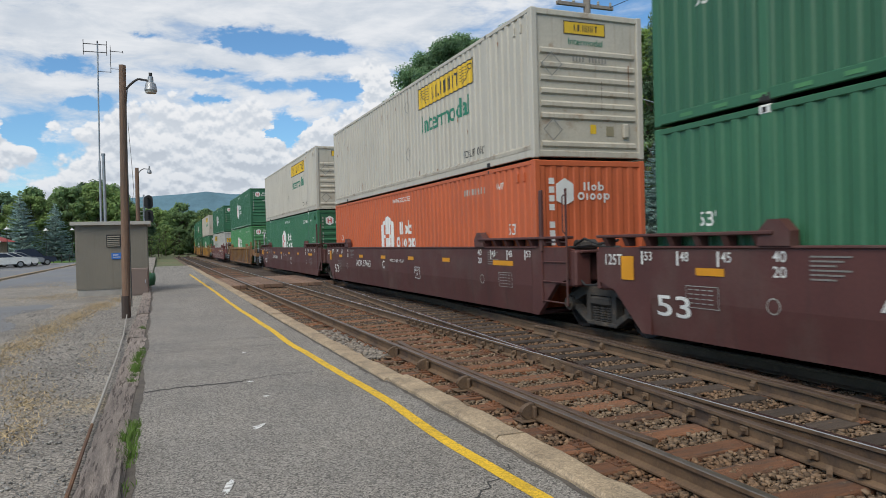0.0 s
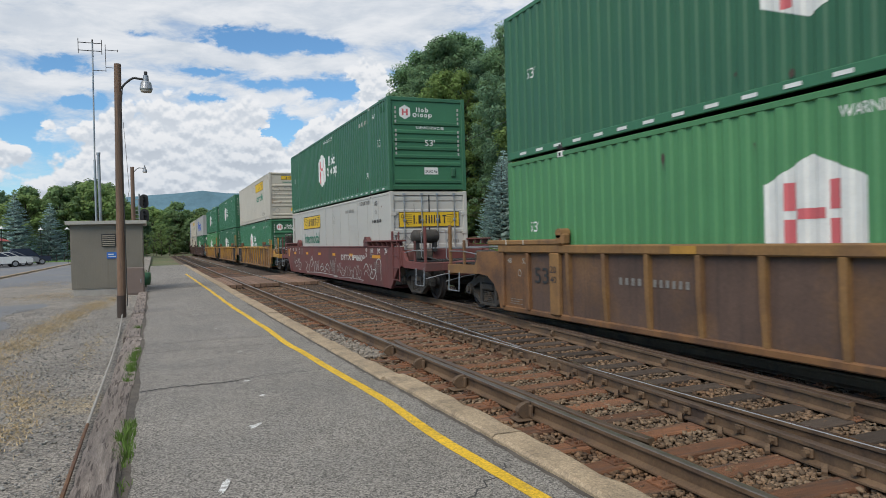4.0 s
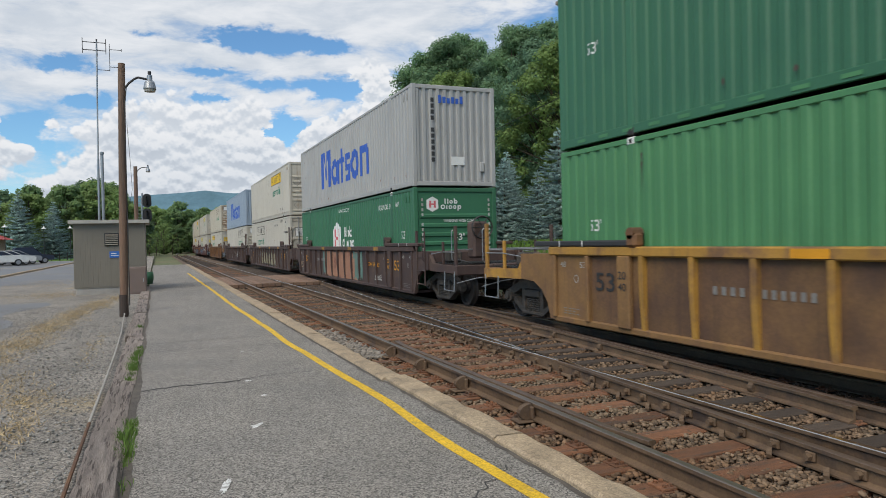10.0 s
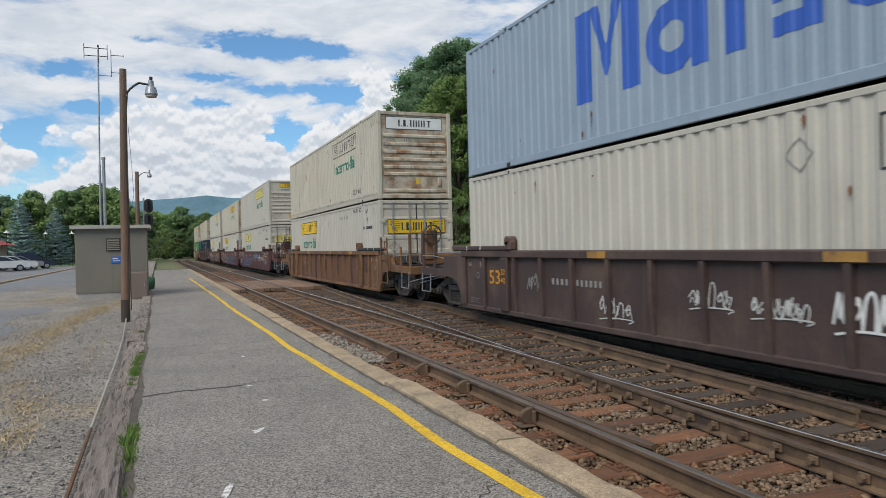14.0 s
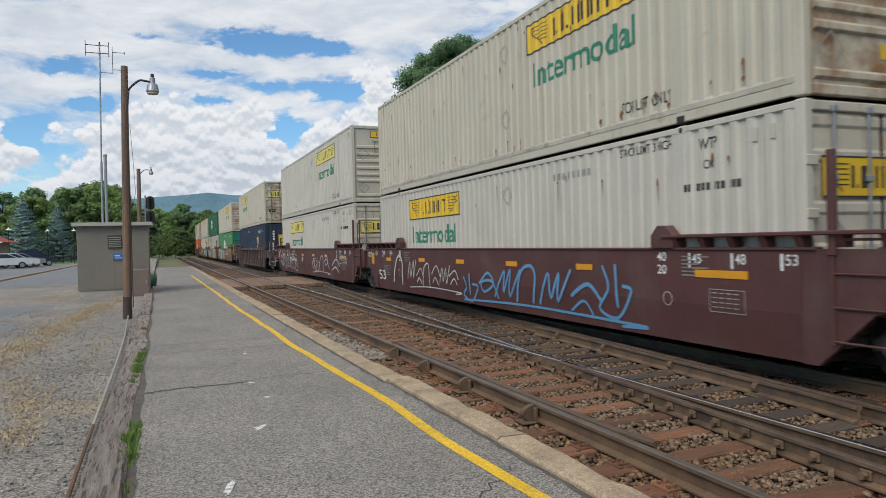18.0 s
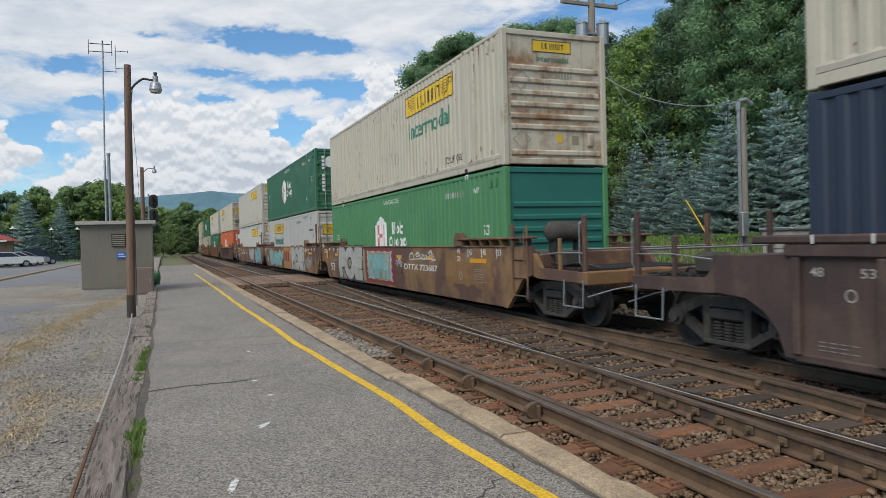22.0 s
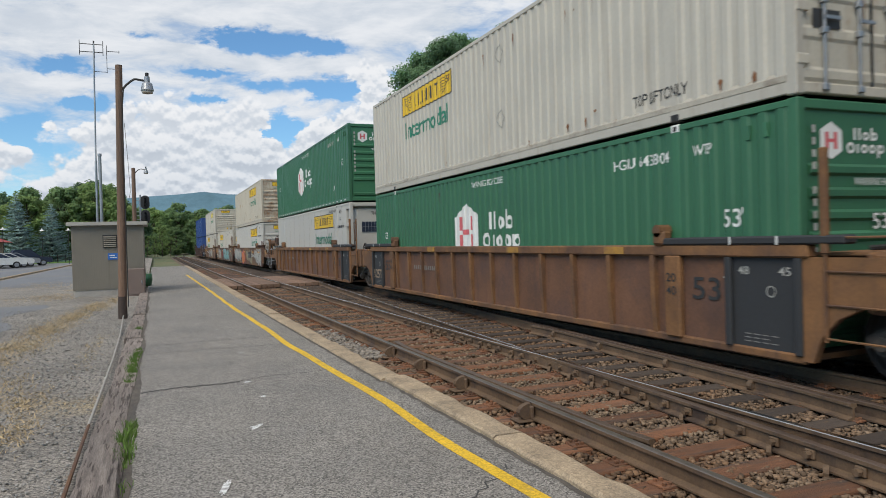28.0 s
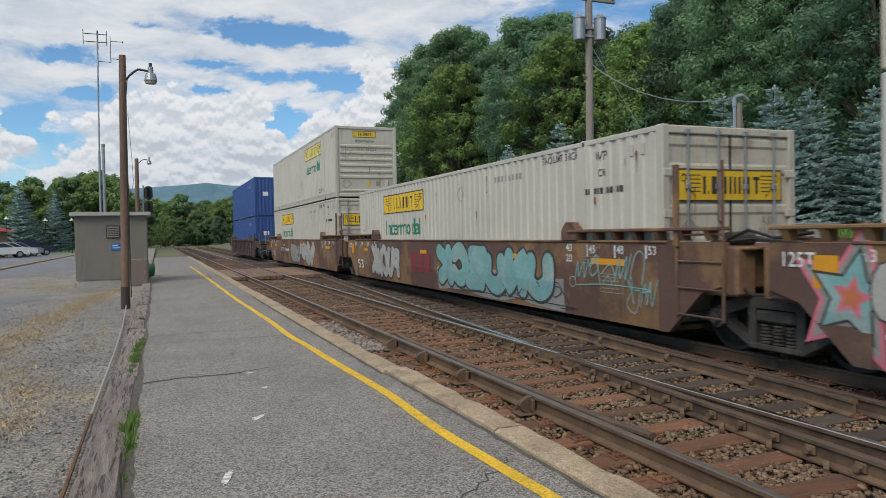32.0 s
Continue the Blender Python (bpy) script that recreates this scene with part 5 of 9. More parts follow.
# ---------------- bogies ----------------
def bogie_frame():
    b = Build()
    for s in (-1, 1):
        x0, x1 = sorted((s * 0.93, s * 1.07))
        top = [(-1.14, 0.5), (-1.0, 0.6), (-0.5, 0.78), (0.5, 0.78), (1.0, 0.6), (1.14, 0.5), (1.14, 0.38), (0.95, 0.44), (0.45, 0.64), (-0.45, 0.64), (-0.95, 0.44), (-1.14, 0.38)]
        b.prism(top, "x", x0, x1)
        for k in (-1, 1):
            b.prism([(k * 0.98, 0.46), (k * 0.86, 0.5), (k * 0.3, 0.2), (k * 0.36, 0.12)], "x", x0, x1)
            b.prism([(k * 0.42, 0.66), (k * 0.3, 0.66), (k * 0.3, 0.2), (k * 0.42, 0.2)], "x", x0, x1)
            b.ring((s * 1.0, k * 0.89, 0.46), "x", [(-0.14, 0.0), (-0.14, 0.13), (0.12, 0.13), (0.12, 0.0)], 14)
            b.ring((s * 1.0, k * 0.89, 0.46), "x", [(0.12 * s, 0.075), (0.19 * s, 0.075), (0.19 * s, 0.0)], 10)
        b.box(x0 - 0.02, x1 + 0.02, -0.42, 0.42, 0.12, 0.2, 0.02)
        b.box(x0 - 0.03, x1 + 0.03, -0.29, 0.29, 0.47, 0.62, 0.03)
        b.box(x0 - 0.02, x1 + 0.02, -0.27, 0.27, 0.16, 0.2, 0.01)
    b.box(-0.95, 0.95, -0.2, 0.2, 0.48, 0.72, 0.03)
    for k in (-1, 1):
        b.box(-0.9, 0.9, k * 0.42 - 0.05, k * 0.42 + 0.05, 0.34, 0.46, 0.02)
    return b


def coil_spring():
    turns = [(0.043 * i + o, q) for i in range(6) for o, q in ((0.0, 0.05), (0.008, 0.078), (0.026, 0.078), (0.034, 0.05))]
    return Build().ring((0, 0, 0.2), "z", turns, 10)


def wheel_shape():
    b = Build()
    for s in (-1, 1):
        b.ring((0, 0, 0), "x", [(s * 0.69, 0.0), (s * 0.69, 0.485), (s * 0.72, 0.485), (s * 0.735, 0.46), (s * 0.82, 0.455), (s * 0.82, 0.40), (s * 0.77, 0.37), (s * 0.76, 0.16), (s * 0.83, 0.13), (s * 0.83, 0.0)], 24)
    b.tube((-0.95, 0, 0), (0.95, 0, 0), 0.085, 12)
    for s in (-1, 1):
        for k in range(6):
            a = k * math.pi / 3
            b.tube((s * 0.775, 0.26 * math.cos(a), 0.26 * math.sin(a)), (s * 0.765, 0.26 * math.cos(a), 0.26 * math.sin(a)), 0.03, 6)
    return b


WHEELSETS = []


def bogie(parent, y, line_at):
    """Two-axle truck under a car; line_at: metres along the line at the start, to time its wheels."""
    g = part("bogie", shared("bogie", bogie_frame, "bogie"), "", parent, "cast steel two-axle truck", at=pose(0, y, 0))
    for s in (-1, 1):
        for k in (-0.19, -0.0, 0.19):
            part("coil_spring", shared("coil_spring", coil_spring, "bogie"), "", g, at=pose(s * 1.0, k, 0))
    for k in (-1, 1):
        w = part("wheelset", shared("wheelset", wheel_shape, "wheel"), "", g, at=pose(0, k * 0.89, 0.46))
        WHEELSETS.append((w, line_at + y + k * 0.89, k * 0.89))


# ---------------- well cars ----------------
def on_well(u, z):
    """Car side seen: u metres towards the near end from the car's middle, z over the rail."""
    return (-1.423 + max(0, 0.74 - z) * 0.095, -u, z)


def on_sheet(u, z):
    return (-1.372, -u, z)


def ladder(parent, y0, y1, z0, z1, material, s=-1):
    b = Build()
    for y in (y0, y1):
        b.tube((s * 1.43, y, z0), (s * 1.43, y, z1), 0.022, 6)
    for k in range(5):
        z = z0 + 0.04 + k * 0.36
        if z < 1.75:
            b.tube((s * 1.43, y0, z), (s * 1.43, y1, z), 0.014, 6)
    b.box(min(s * 1.46, s * 1.4), max(s * 1.46, s * 1.4), y1 - 0.045, y1 + 0.045, 1.4, z1 + 0.03, 0.01)
    b.path([(s * 1.44, y0, z1 - 0.1), (s * 1.5, y0 - 0.0, z1 - 0.14), (s * 1.5, y0, z1 - 0.75), (s * 1.44, y0, z1 - 0.8)], 0.012, 6)
    return part("ladder", b, material, parent)


def end_gear(c, e, kind, paint, trim, gear, mid):
    """Bolster, coupler or joint, walkway and rails at one end; e is -1 near, 1 far."""
    def yy(a, b):
        return sorted((e * a, e * b))
    y0, y1 = yy(8.12, 9.35)
    part("bolster", Build().box(-1.2, 1.2, y0, y1, 0.86, 1.36, 0.03), paint, c)
    if kind == "J":
        y0, y1 = yy(9.3, 9.78)
        part("joint_casting", Build().box(-0.42, 0.42, y0, y1, 0.72, 1.16, 0.06), "bogie", c)
        if e < 0:
            part("apron", Build().box(-1.28, 1.28, -9.6, -8.2, 1.37, 1.41, 0.01), trim, c)
            bogie(c, -9.815, mid)
            part("brake_hose", Build().path([(-1.1, -9.1, 1.5), (-1.16, -9.5, 1.62), (-1.16, -9.9, 1.52), (-1.12, -10.4, 1.58)], 0.022, 6), "black", c)
            part("brake_hose", Build().path([(-1.2, -9.3, 0.98), (-1.26, -9.65, 0.82), (-1.26, -9.95, 0.84), (-1.2, -10.3, 1.0)], 0.02, 6), "black", c)
            part("conduit", Build().path([(-1.0, -8.7, 1.45), (-1.0, -9.5, 1.5), (-0.7, -9.9, 1.45)], 0.03, 6), "dark_steel", c)
            part("brake_cylinder", Build().ring((-0.75, -9.0, 1.5), "x", [(-0.25, 0), (-0.25, 0.1), (0.15, 0.1), (0.2, 0.04), (0.35, 0.03)], 12), "bogie", c)
        for s in (-1, 1):
            xa, xb = sorted((s * 1.02, s * 1.36))
            y0, y1 = yy(8.9, 9.5)
            k = part("side_bearing_box", Build().box(xa, xb, y0, y1, 0.78, 1.42, 0.04), paint, c)
            part("rib_plate", Build().box(min(s * 1.34, s * 1.385), max(s * 1.34, s * 1.385), *yy(8.93, 9.0), 0.8, 1.4, 0.01), paint, k)
            part("rib_plate", Build().box(min(s * 1.34, s * 1.385), max(s * 1.34, s * 1.385), *yy(9.38, 9.46), 0.8, 1.4, 0.01), paint, k)
            part("slot", Build().box(min(s * 1.35, s * 1.364), max(s * 1.35, s * 1.364), *yy(9.12, 9.26), 0.95, 1.15), "black", k)
    else:
        y0, y1 = yy(9.3, 11.25)
        part("centre_sill", Build().box(-0.4, 0.4, y0, y1, 0.66, 1.06, 0.03), paint, c)
        y0, y1 = yy(11.0, 11.16)
        part("end_beam", Build().box(-1.38, 1.38, y0, y1, 0.80, 1.04, 0.02), trim, c)
        deck = Build()
        for i in range(9):
            deck.box(-1.25, 1.25, min(e * (9.5 + 0.17 * i), e * (9.58 + 0.17 * i)), max(e * (9.5 + 0.17 * i), e * (9.58 + 0.17 * i)), 1.05, 1.08)
        part("walkway_grating", deck, "dark_steel", c)
        for s in (-1, 1):
            part("side_beam", Build().prism([(e * 8.9, 0.98), (e * 9.5, 0.86), (e * 11.1, 0.84), (e * 11.1, 1.02), (e * 9.6, 1.06), (e * 9.35, 1.34), (e * 8.9, 1.34)], "x", min(s * 1.28, s * 1.38), max(s * 1.28, s * 1.38)), trim, c)
            ya = e * 11.06
            part("corner_post", Build().box(min(s * 1.30, s * 1.37), max(s * 1.30, s * 1.37), ya - 0.045, ya + 0.045, 0.9, 2.0, 0.012), trim, c)
            part("corner_post", Build().box(min(s * 1.30, s * 1.36), max(s * 1.30, s * 1.36), e * 10.25 - 0.035, e * 10.25 + 0.035, 0.9, 1.62, 0.012), trim, c)
            loop = Build().path([(s * 1.4, ya, 1.9), (s * 1.44, ya, 1.86), (s * 1.44, ya, 1.2), (s * 1.4, ya, 1.15)], 0.011, 6)
            loop.path([(s * 1.38, ya, 0.9), (s * 1.4, ya, 0.42), (s * 1.4, e * 10.45, 0.42), (s * 1.38, e * 10.45, 0.88)], 0.014, 6)
            part("grab_iron", loop, "galv", c)
            part("grab_iron", Build().path([(s * 1.36, ya, 1.36), (s * 1.36, e * 10.25, 1.36), (s * 1.36, e * 9.5, 1.3)], 0.013, 6), "galv", c)
        part("cross_rail", Build().tube((-1.3, e * 11.06, 1.42), (1.3, e * 11.06, 1.42), 0.016, 6), "galv", c)
        part("cut_lever", Build().path([(-1.4, e * 11.22, 0.62), (-0.9, e * 11.24, 0.72), (-0.3, e * 11.3, 0.78), (-0.2, e * 11.55, 0.95)], 0.013, 6), "galv", c)
        part("brake_pipe", Build().path([(-0.95, e * 8.9, 1.12), (-0.95, e * 10.4, 1.15), (-0.6, e * 10.9, 1.0), (-0.4, e * 11.2, 0.7)], 0.022, 6), "dark_steel", c)
        part("valve_box", Build().box(-1.15, -0.72, min(e * 9.75, e * 10.1), max(e * 9.75, e * 10.1), 1.08, 1.38, 0.05), "bogie", c)
        kn = Build()
        y0, y1 = yy(11.2, 11.62)
        kn.box(-0.11, 0.11, y0, y1, 0.74, 0.94, 0.03)
        y0, y1 = yy(11.55, 11.86)
        kn.box(-0.2, 0.14, y0, y1, 0.7, 0.99, 0.06)
        part("coupler", kn, "bogie", c)
        part("brake_hose", Build().path([(0.3, e * 11.1, 0.8), (0.34, e * 11.4, 0.5), (0.3, e * 11.7, 0.42)], 0.025, 6), "black", c)
        bogie(c, e * 9.58, mid)
    if "wheel" in gear and e < 0:
        st = part("brake_stand", Build().box(-0.9, -0.5, e * 11.1 - 0.06, e * 10.75, 1.2, 2.1, 0.05), trim if trim != "w_yellow" else "w_dark", c)
        hw = Build()
        hw.ring((-0.7, e * 11.25, 1.95), "y", [(-0.02, 0.27), (0.02, 0.29), (0.02, 0.25), (-0.02, 0.27)], 18)
        for k in range(6):
            a = k * math.pi / 3
            hw.tube((-0.7, e * 11.25, 1.95), (-0.7 + 0.27 * math.cos(a), e * 11.25, 1.95 + 0.27 * math.sin(a)), 0.014, 5)
        part("brake_wheel", hw, "dark_steel", st)
    if "tank" in gear and e < 0:
        t = Build().ring((0, e * 9.4, 1.75), "x", [(-1.1, 0.0), (-1.1, 0.12), (-1.02, 0.2), (-0.35, 0.2), (-0.28, 0.12), (-0.28, 0)], 16)
        part("air_reservoir", t, "w_brown" if "rust" in gear else "bogie", c, smooth=True)
        part("tank_stand", Build().box(-1.0, -0.9, e * 9.5, e * 9.3, 1.3, 1.6).box(-0.45, -0.35, e * 9.5, e * 9.3, 1.3, 1.6), "dark_steel", c)
    if "loop" in gear and e > 0:
        part("vent_pipe", Build().path([(-1.28, 9.2, 1.2), (-1.28, 9.2, 2.15), (-1.26, 9.3, 2.35), (-1.2, 9.45, 2.42), (-0.9, 10.1, 2.46), (0.2, 10.4, 2.46)], 0.045, 8), "galv", c)
        part("air_reservoir", Build().ring((-0.2, 9.3, 1.72), "x", [(-0.95, 0.0), (-0.95, 0.14), (-0.85, 0.22), (0.1, 0.22), (0.2, 0.14), (0.2, 0)], 16), "w_maroon", c, smooth=True)
        part("tank_stand", Build().box(-1.0, -0.9, 9.15, 9.45, 1.3, 1.55).box(-0.35, -0.25, 9.15, 9.45, 1.3, 1.55), "dark_steel", c)
        part("reflector_plate", Build().box(-1.43, -1.42, 9.0, 9.35, 1.05, 1.3), "d_amber", c)
    if "pipe" in gear and e > 0:
        part("vent_pipe", Build().path([(0.9, e * 9.6, 1.2), (0.9, e * 9.6, 2.2), (0.8, e * 9.9, 2.45), (0.7, e * 10.6, 2.5)], 0.04, 8), "galv", c)


def end_plate(e, smooth):
    if smooth:
        poly = [(8.1, 0.2), (8.3, 0.2), (8.95, 0.8), (9.35, 0.92), (9.35, 1.47), (8.1, 1.47)]
    else:
        poly = [(8.15, 0.2), (8.32, 0.2), (8.42, 0.48), (8.62, 0.7), (8.9, 0.84), (9.4, 0.88), (9.4, 1.36), (8.15, 1.36)]
    return [(e * a, b) for a, b in poly]


def well_car(style, near, farend, mid, gear, graffito, label):
    """One well of a double-stack car; origin at railhead under its middle, near end at -y."""
    kind, paint, chord = WELLS[style]
    c = thing("well_car", label, "railway car", group="well cars of the train")
    slate = "w_slate" if style in ("yellow", "orange") else paint
    for s in (-1, 1):
        def X(a, b):
            return sorted((s * a, s * b))
        if kind == "smooth":
            sec = [(s * 1.42, 1.47), (s * 1.42, 0.74), (s * 1.37, 0.2), (s * 1.31, 0.2), (s * 1.31, 1.47)]
            part("side_sill", shared("side_sill:%d" % s, lambda: Build().prism(sec, "y", -8.1, 8.1), paint), "", c)
            x0, x1 = X(1.3, 1.445)
            part("top_edge", shared("top_edge:%d" % s, lambda: Build().box(x0, x1, -8.3, 8.3, 1.455, 1.49, 0.01), paint), "", c)
            for e in (-1, 1):
                xa, xb = X(1.33, 1.415)
                part("end_plate", shared("end_plate:%d%d" % (s, e), lambda: Build().prism(end_plate(e, True), "x", xa, xb), paint), "", c)
                ya, yb = sorted((e * 5.85, e * 9.3))
                led = Build().box(*X(1.24, 1.5), ya, yb, 1.62, 1.67, 0.012)
                for k in range(7):
                    yk = e * (6.1 + k * 0.5)
                    led.prism([(s * 1.3, 1.49), (s * 1.42, 1.49), (s * 1.48, 1.62), (s * 1.3, 1.62)], "y", yk - 0.05, yk + 0.05)
                part("guide_ledge", shared("guide_ledge:%d%d" % (s, e), lambda: led, paint), "", c)
                part("guide_bracket", shared("guide_bracket:%d%d" % (s, e), lambda: Build().prism([(e * 5.62, 1.49), (e * 5.62, 1.66), (e * 5.76, 1.8), (e * 5.92, 1.8), (e * 6.08, 1.66), (e * 6.08, 1.49)], "x", *X(1.32, 1.47)), paint), "", c)
        else:
            x0, x1 = X(1.31, 1.365)
            part("side_sheet", shared("side_sheet:%d" % s, lambda: Build().box(x0, x1, -8.2, 8.2, 0.2, 1.36), PANELS.get(style, (paint, paint))[0]), "", c)
            x0, x1 = X(1.30, 1.455)
            part("top_chord", shared("top_chord:%d" % s, lambda: Build().box(x0, x1, -8.3, 8.3, 1.35, 1.5, 0.02), chord), "", c)
            x0, x1 = X(1.30, 1.41)
            part("bottom_chord", shared("bottom_chord:%d" % s, lambda: Build().box(x0, x1, -8.2, 8.2, 0.16, 0.27, 0.02), paint), "", c)

            def post():
                return Build().prism([(s * 1.36, 1.36), (s * 1.45, 1.36), (s * 1.44, 0.75), (s * 1.40, 0.25), (s * 1.36, 0.25)], "y", -0.045, 0.045)
            for i in range(12):
                part("side_post", shared("side_post:%d" % s, post, PANELS.get(style, (paint, paint))[1]), "", c, at=pose(0, -5.72 + 1.04 * i, 0))
            for e in (-1, 1):
                xa, xb = X(1.33, 1.415)
                part("end_plate", shared("end_plate:r%d%d" % (s, e), lambda: Build().prism(end_plate(e, False), "x", xa, xb), paint), "", c)
                part("wide_post", shared("wide_post:%d" % s, lambda: Build().box(*X(1.36, 1.46), -0.15, 0.15, 0.24, 1.36, 0.02), chord if chord != "w_yellow" else "w_tan"), "", c, at=pose(0, e * 6.14, 0))
                ya, yb = sorted((e * 7.08, e * 8.2))
                part("data_panel", shared("data_panel:%d%d" % (s, e), lambda: Build().box(*X(1.36, 1.385), ya, yb, 0.25, 1.35).box(*X(1.38, 1.45), ya, ya + 0.1, 0.25, 1.35, 0.015).box(*X(1.38, 1.45), yb - 0.1, yb, 0.25, 1.35, 0.015), slate if (near if e < 0 else farend) == "J" else paint), "", c)
                ya, yb = sorted((e * 5.9, e * 8.75))
                part("guide_ledge", shared("guide_ledge:r%d%d" % (s, e), lambda: Build().box(*X(1.26, 1.47), ya, yb, 1.5, 1.6, 0.02), slate if slate == "w_slate" else chord), "", c)
                part("guide_bracket", shared("guide_bracket:r%d%d" % (s, e), lambda: Build().box(*X(1.3, 1.5), e * 5.9 - 0.12, e * 5.9 + 0.12, 1.48, 1.72, 0.05).ring((s * 1.4, e * 5.9, 1.7), "x", [(-0.1, 0.0), (-0.1, 0.09), (0.1, 0.09), (0.1, 0.0)], 10), chord if style != "yellow" else "w_brown"), "", c)
    part("floor_pan", shared("floor_pan", lambda: Build().box(-1.33, 1.33, -8.2, 8.2, 0.2, 0.265), paint), "", c)
    end_gear(c, -1, near, paint, chord, gear, mid)
    end_gear(c, 1, farend, paint, chord, gear, mid)
    if near == "J":
        ladder(c, -9.35, -8.5, 0.45, 2.5, chord if kind == "ribbed" else paint)
    else:
        ladder(c, -9.2, -8.6, 0.45, 1.9, chord if kind == "ribbed" else paint)
    # markings on the side that faces the platform
    wh = "d_white" if kind == "smooth" else ("g_white" if style != "dark" else "d_amber")
    if kind == "smooth":
        for e in (-1, 1):
            base = e * 7.9
            def txt(t, u, z, h, w, m="d_white", nm="lettering"):
                marking(nm, c, [[(u + q[0], z + q[1]) for q in p] for p in words(t, h, w)], m, (t, u, z), on_well)
            if e > 0:
                style != "rose" and txt("53", -7.95, 0.5, 0.3, 0.68)
            u53, us = ((-8.42, 1) if e > 0 else (8.3, -1))
            for k, t in enumerate(("53", "48", "45")):
                uu = (-8.2 + 0.75 * k) if e > 0 else (7.9 - 0.75 * k)
                marking("index_mark", c, [rect(uu - 0.07, uu - 0.03, 1.22, 1.42)], "d_white", ("im", uu), on_well)
                txt(t, uu, 1.28, 0.13, 0.17)
            uu = -5.9 if e > 0 else 5.7
            txt("40", uu, 1.3, 0.13, 0.19)
            txt("20", uu, 1.12, 0.13, 0.19)
            marking("small_print", c, [rect(uu + 0.5, uu + 1.0 - 0.09 * (k % 3), 1.36 - 0.05 * k, 1.38 - 0.05 * k) for k in range(6)], "g_small", ("sp", uu), on_well)
            marking("reflector_plate", c, [rect(-7.15 if e > 0 else 6.45, -6.65 if e > 0 else 7.35, 1.1, 1.2)], "d_amber", ("rp", e), on_well, 0.006)
            marking("notice_frame", c, frame_shape(-7.35 if e > 0 else 6.7, -6.75 if e > 0 else 7.3, 0.66, 0.96, 0.012) + [rect((-7.3 if e > 0 else 6.75) + 0.12 * j, (-7.21 if e > 0 else 6.84) + 0.12 * j, 0.72 + 0.06 * k, 0.735 + 0.06 * k) for k in range(4) for j in range(4)], "g_grey", ("nf", e), on_well)
            marking("round_mark", c, ring_shape(-5.9 if e > 0 else 5.9, 0.78, 0.1, 0.1, 0.015), "g_white", ("rm", e), on_well)
        if farend == "J":
            marking("lettering", c, [[(-9.15 + q[0], 1.2 + q[1]) for q in p] for p in words("125T", 0.17, 0.42)], "d_white", "125s", on_well)
        marking("reflector_plate", c, [rect(-8.75, -8.45, 0.98, 1.34)], "d_amber", "rpb", on_well, 0.006)
        for k in range(4):
            marking("reflector_plate", c, [rect(-4.2 + 2.6 * k, -3.72 + 2.6 * k, 1.12, 1.22)], "d_amber", ("rpc", k), on_well, 0.006)
        if style == "maroon" and not graffito:
            marking("lettering", c, [[(-4.6 + q[0], 0.82 + q[1]) for q in p] for p in words("AOK 57463", 0.22, 1.8)], "d_white", "numb", on_well, 0.007)
            marking("notice_frame", c, frame_shape(1.55, 1.95, 0.62, 0.94, 0.014) + [[(1.6 + q[0], 0.82 + q[1]) for q in p] for p in words("PLATE", 0.07, 0.3)] + [[(1.7 + q[0], 0.68 + q[1]) for q in p] for p in words("H", 0.1, 0.09)], "d_white", "plh", on_well)
            marking("lettering", c, [[(-1.45 + q[0], 0.82 + q[1]) for q in p] for p in words("C" if mid < 30 else "B", 0.24, 0.22)], "d_white", ("ltr", mid < 30), on_well)
            marking("lettering", c, [[(-0.7 + q[0], 1.02 + q[1]) for q in p] for p in words("WELL LD LMT 115,200", 0.1, 1.3)], "d_white", "wll", on_well)
    else:
        tone = "d_black" if style in ("yellow", "orange", "brown") else "d_amber"
        for e in (-1, 1):
            marking("lettering", c, [[((6.45 if e < 0 else -6.95) + q[0], 0.78 + q[1]) for q in p] for p in words("53", 0.3, 0.5)], tone, ("r53", e), on_sheet)
            marking("lettering", c, [[((6.04 if e < 0 else -6.24) + q[0], 1.0 + q[1]) for q in p] for p in words("20", 0.12, 0.19)] + [[((6.04 if e < 0 else -6.24) + q[0], 0.82 + q[1]) for q in p] for p in words("40", 0.12, 0.19)], "d_black" if tone == "d_black" else "d_amber", ("r20", e), lambda u, z: (-1.462, -u, z))
            v = 7.2 if e < 0 else -8.05

            def on_panel(u, z):
                return (-1.388, -u, z)
            marking("lettering", c, [[(v + 0.06 + q[0], 1.14 + q[1]) for q in p] for p in words("48", 0.1, 0.17)] + [[(v + 0.66 + q[0], 1.14 + q[1]) for q in p] for p in words("45" if e < 0 else "53", 0.1, 0.17)], "g_white", ("r48", e), on_panel)
            marking("small_print", c, [rect(v + 0.15 + 0.13 * j, v + 0.25 + 0.13 * j, 0.42 - 0.045 * k, 0.433 - 0.045 * k) for k in range(3) for j in range(4 - k % 2)], "g_small", ("rsp", e), on_panel)
            marking("round_mark", c, ring_shape(v + 0.55, 0.95, 0.07, 0.07, 0.015), "g_white", ("rrm", e), on_panel)
        if farend == "J":
            marking("lettering", c, [[(-8.08 + q[0], 0.5 + q[1]) for q in p] for p in words("125T", 0.28, 0.8)], "g_tag", "125r", lambda u, z: (-1.389, -u, z))
        marking("number_bars", c, blocks(-4.4, -3.8, 0.88, 0.99, "3333", 0.25) + blocks(-3.6, -2.8, 0.88, 0.99, "333333", 0.25), "g_small" if style != "dark" else "g_grey", ("rnum", style == "dark"), on_sheet)
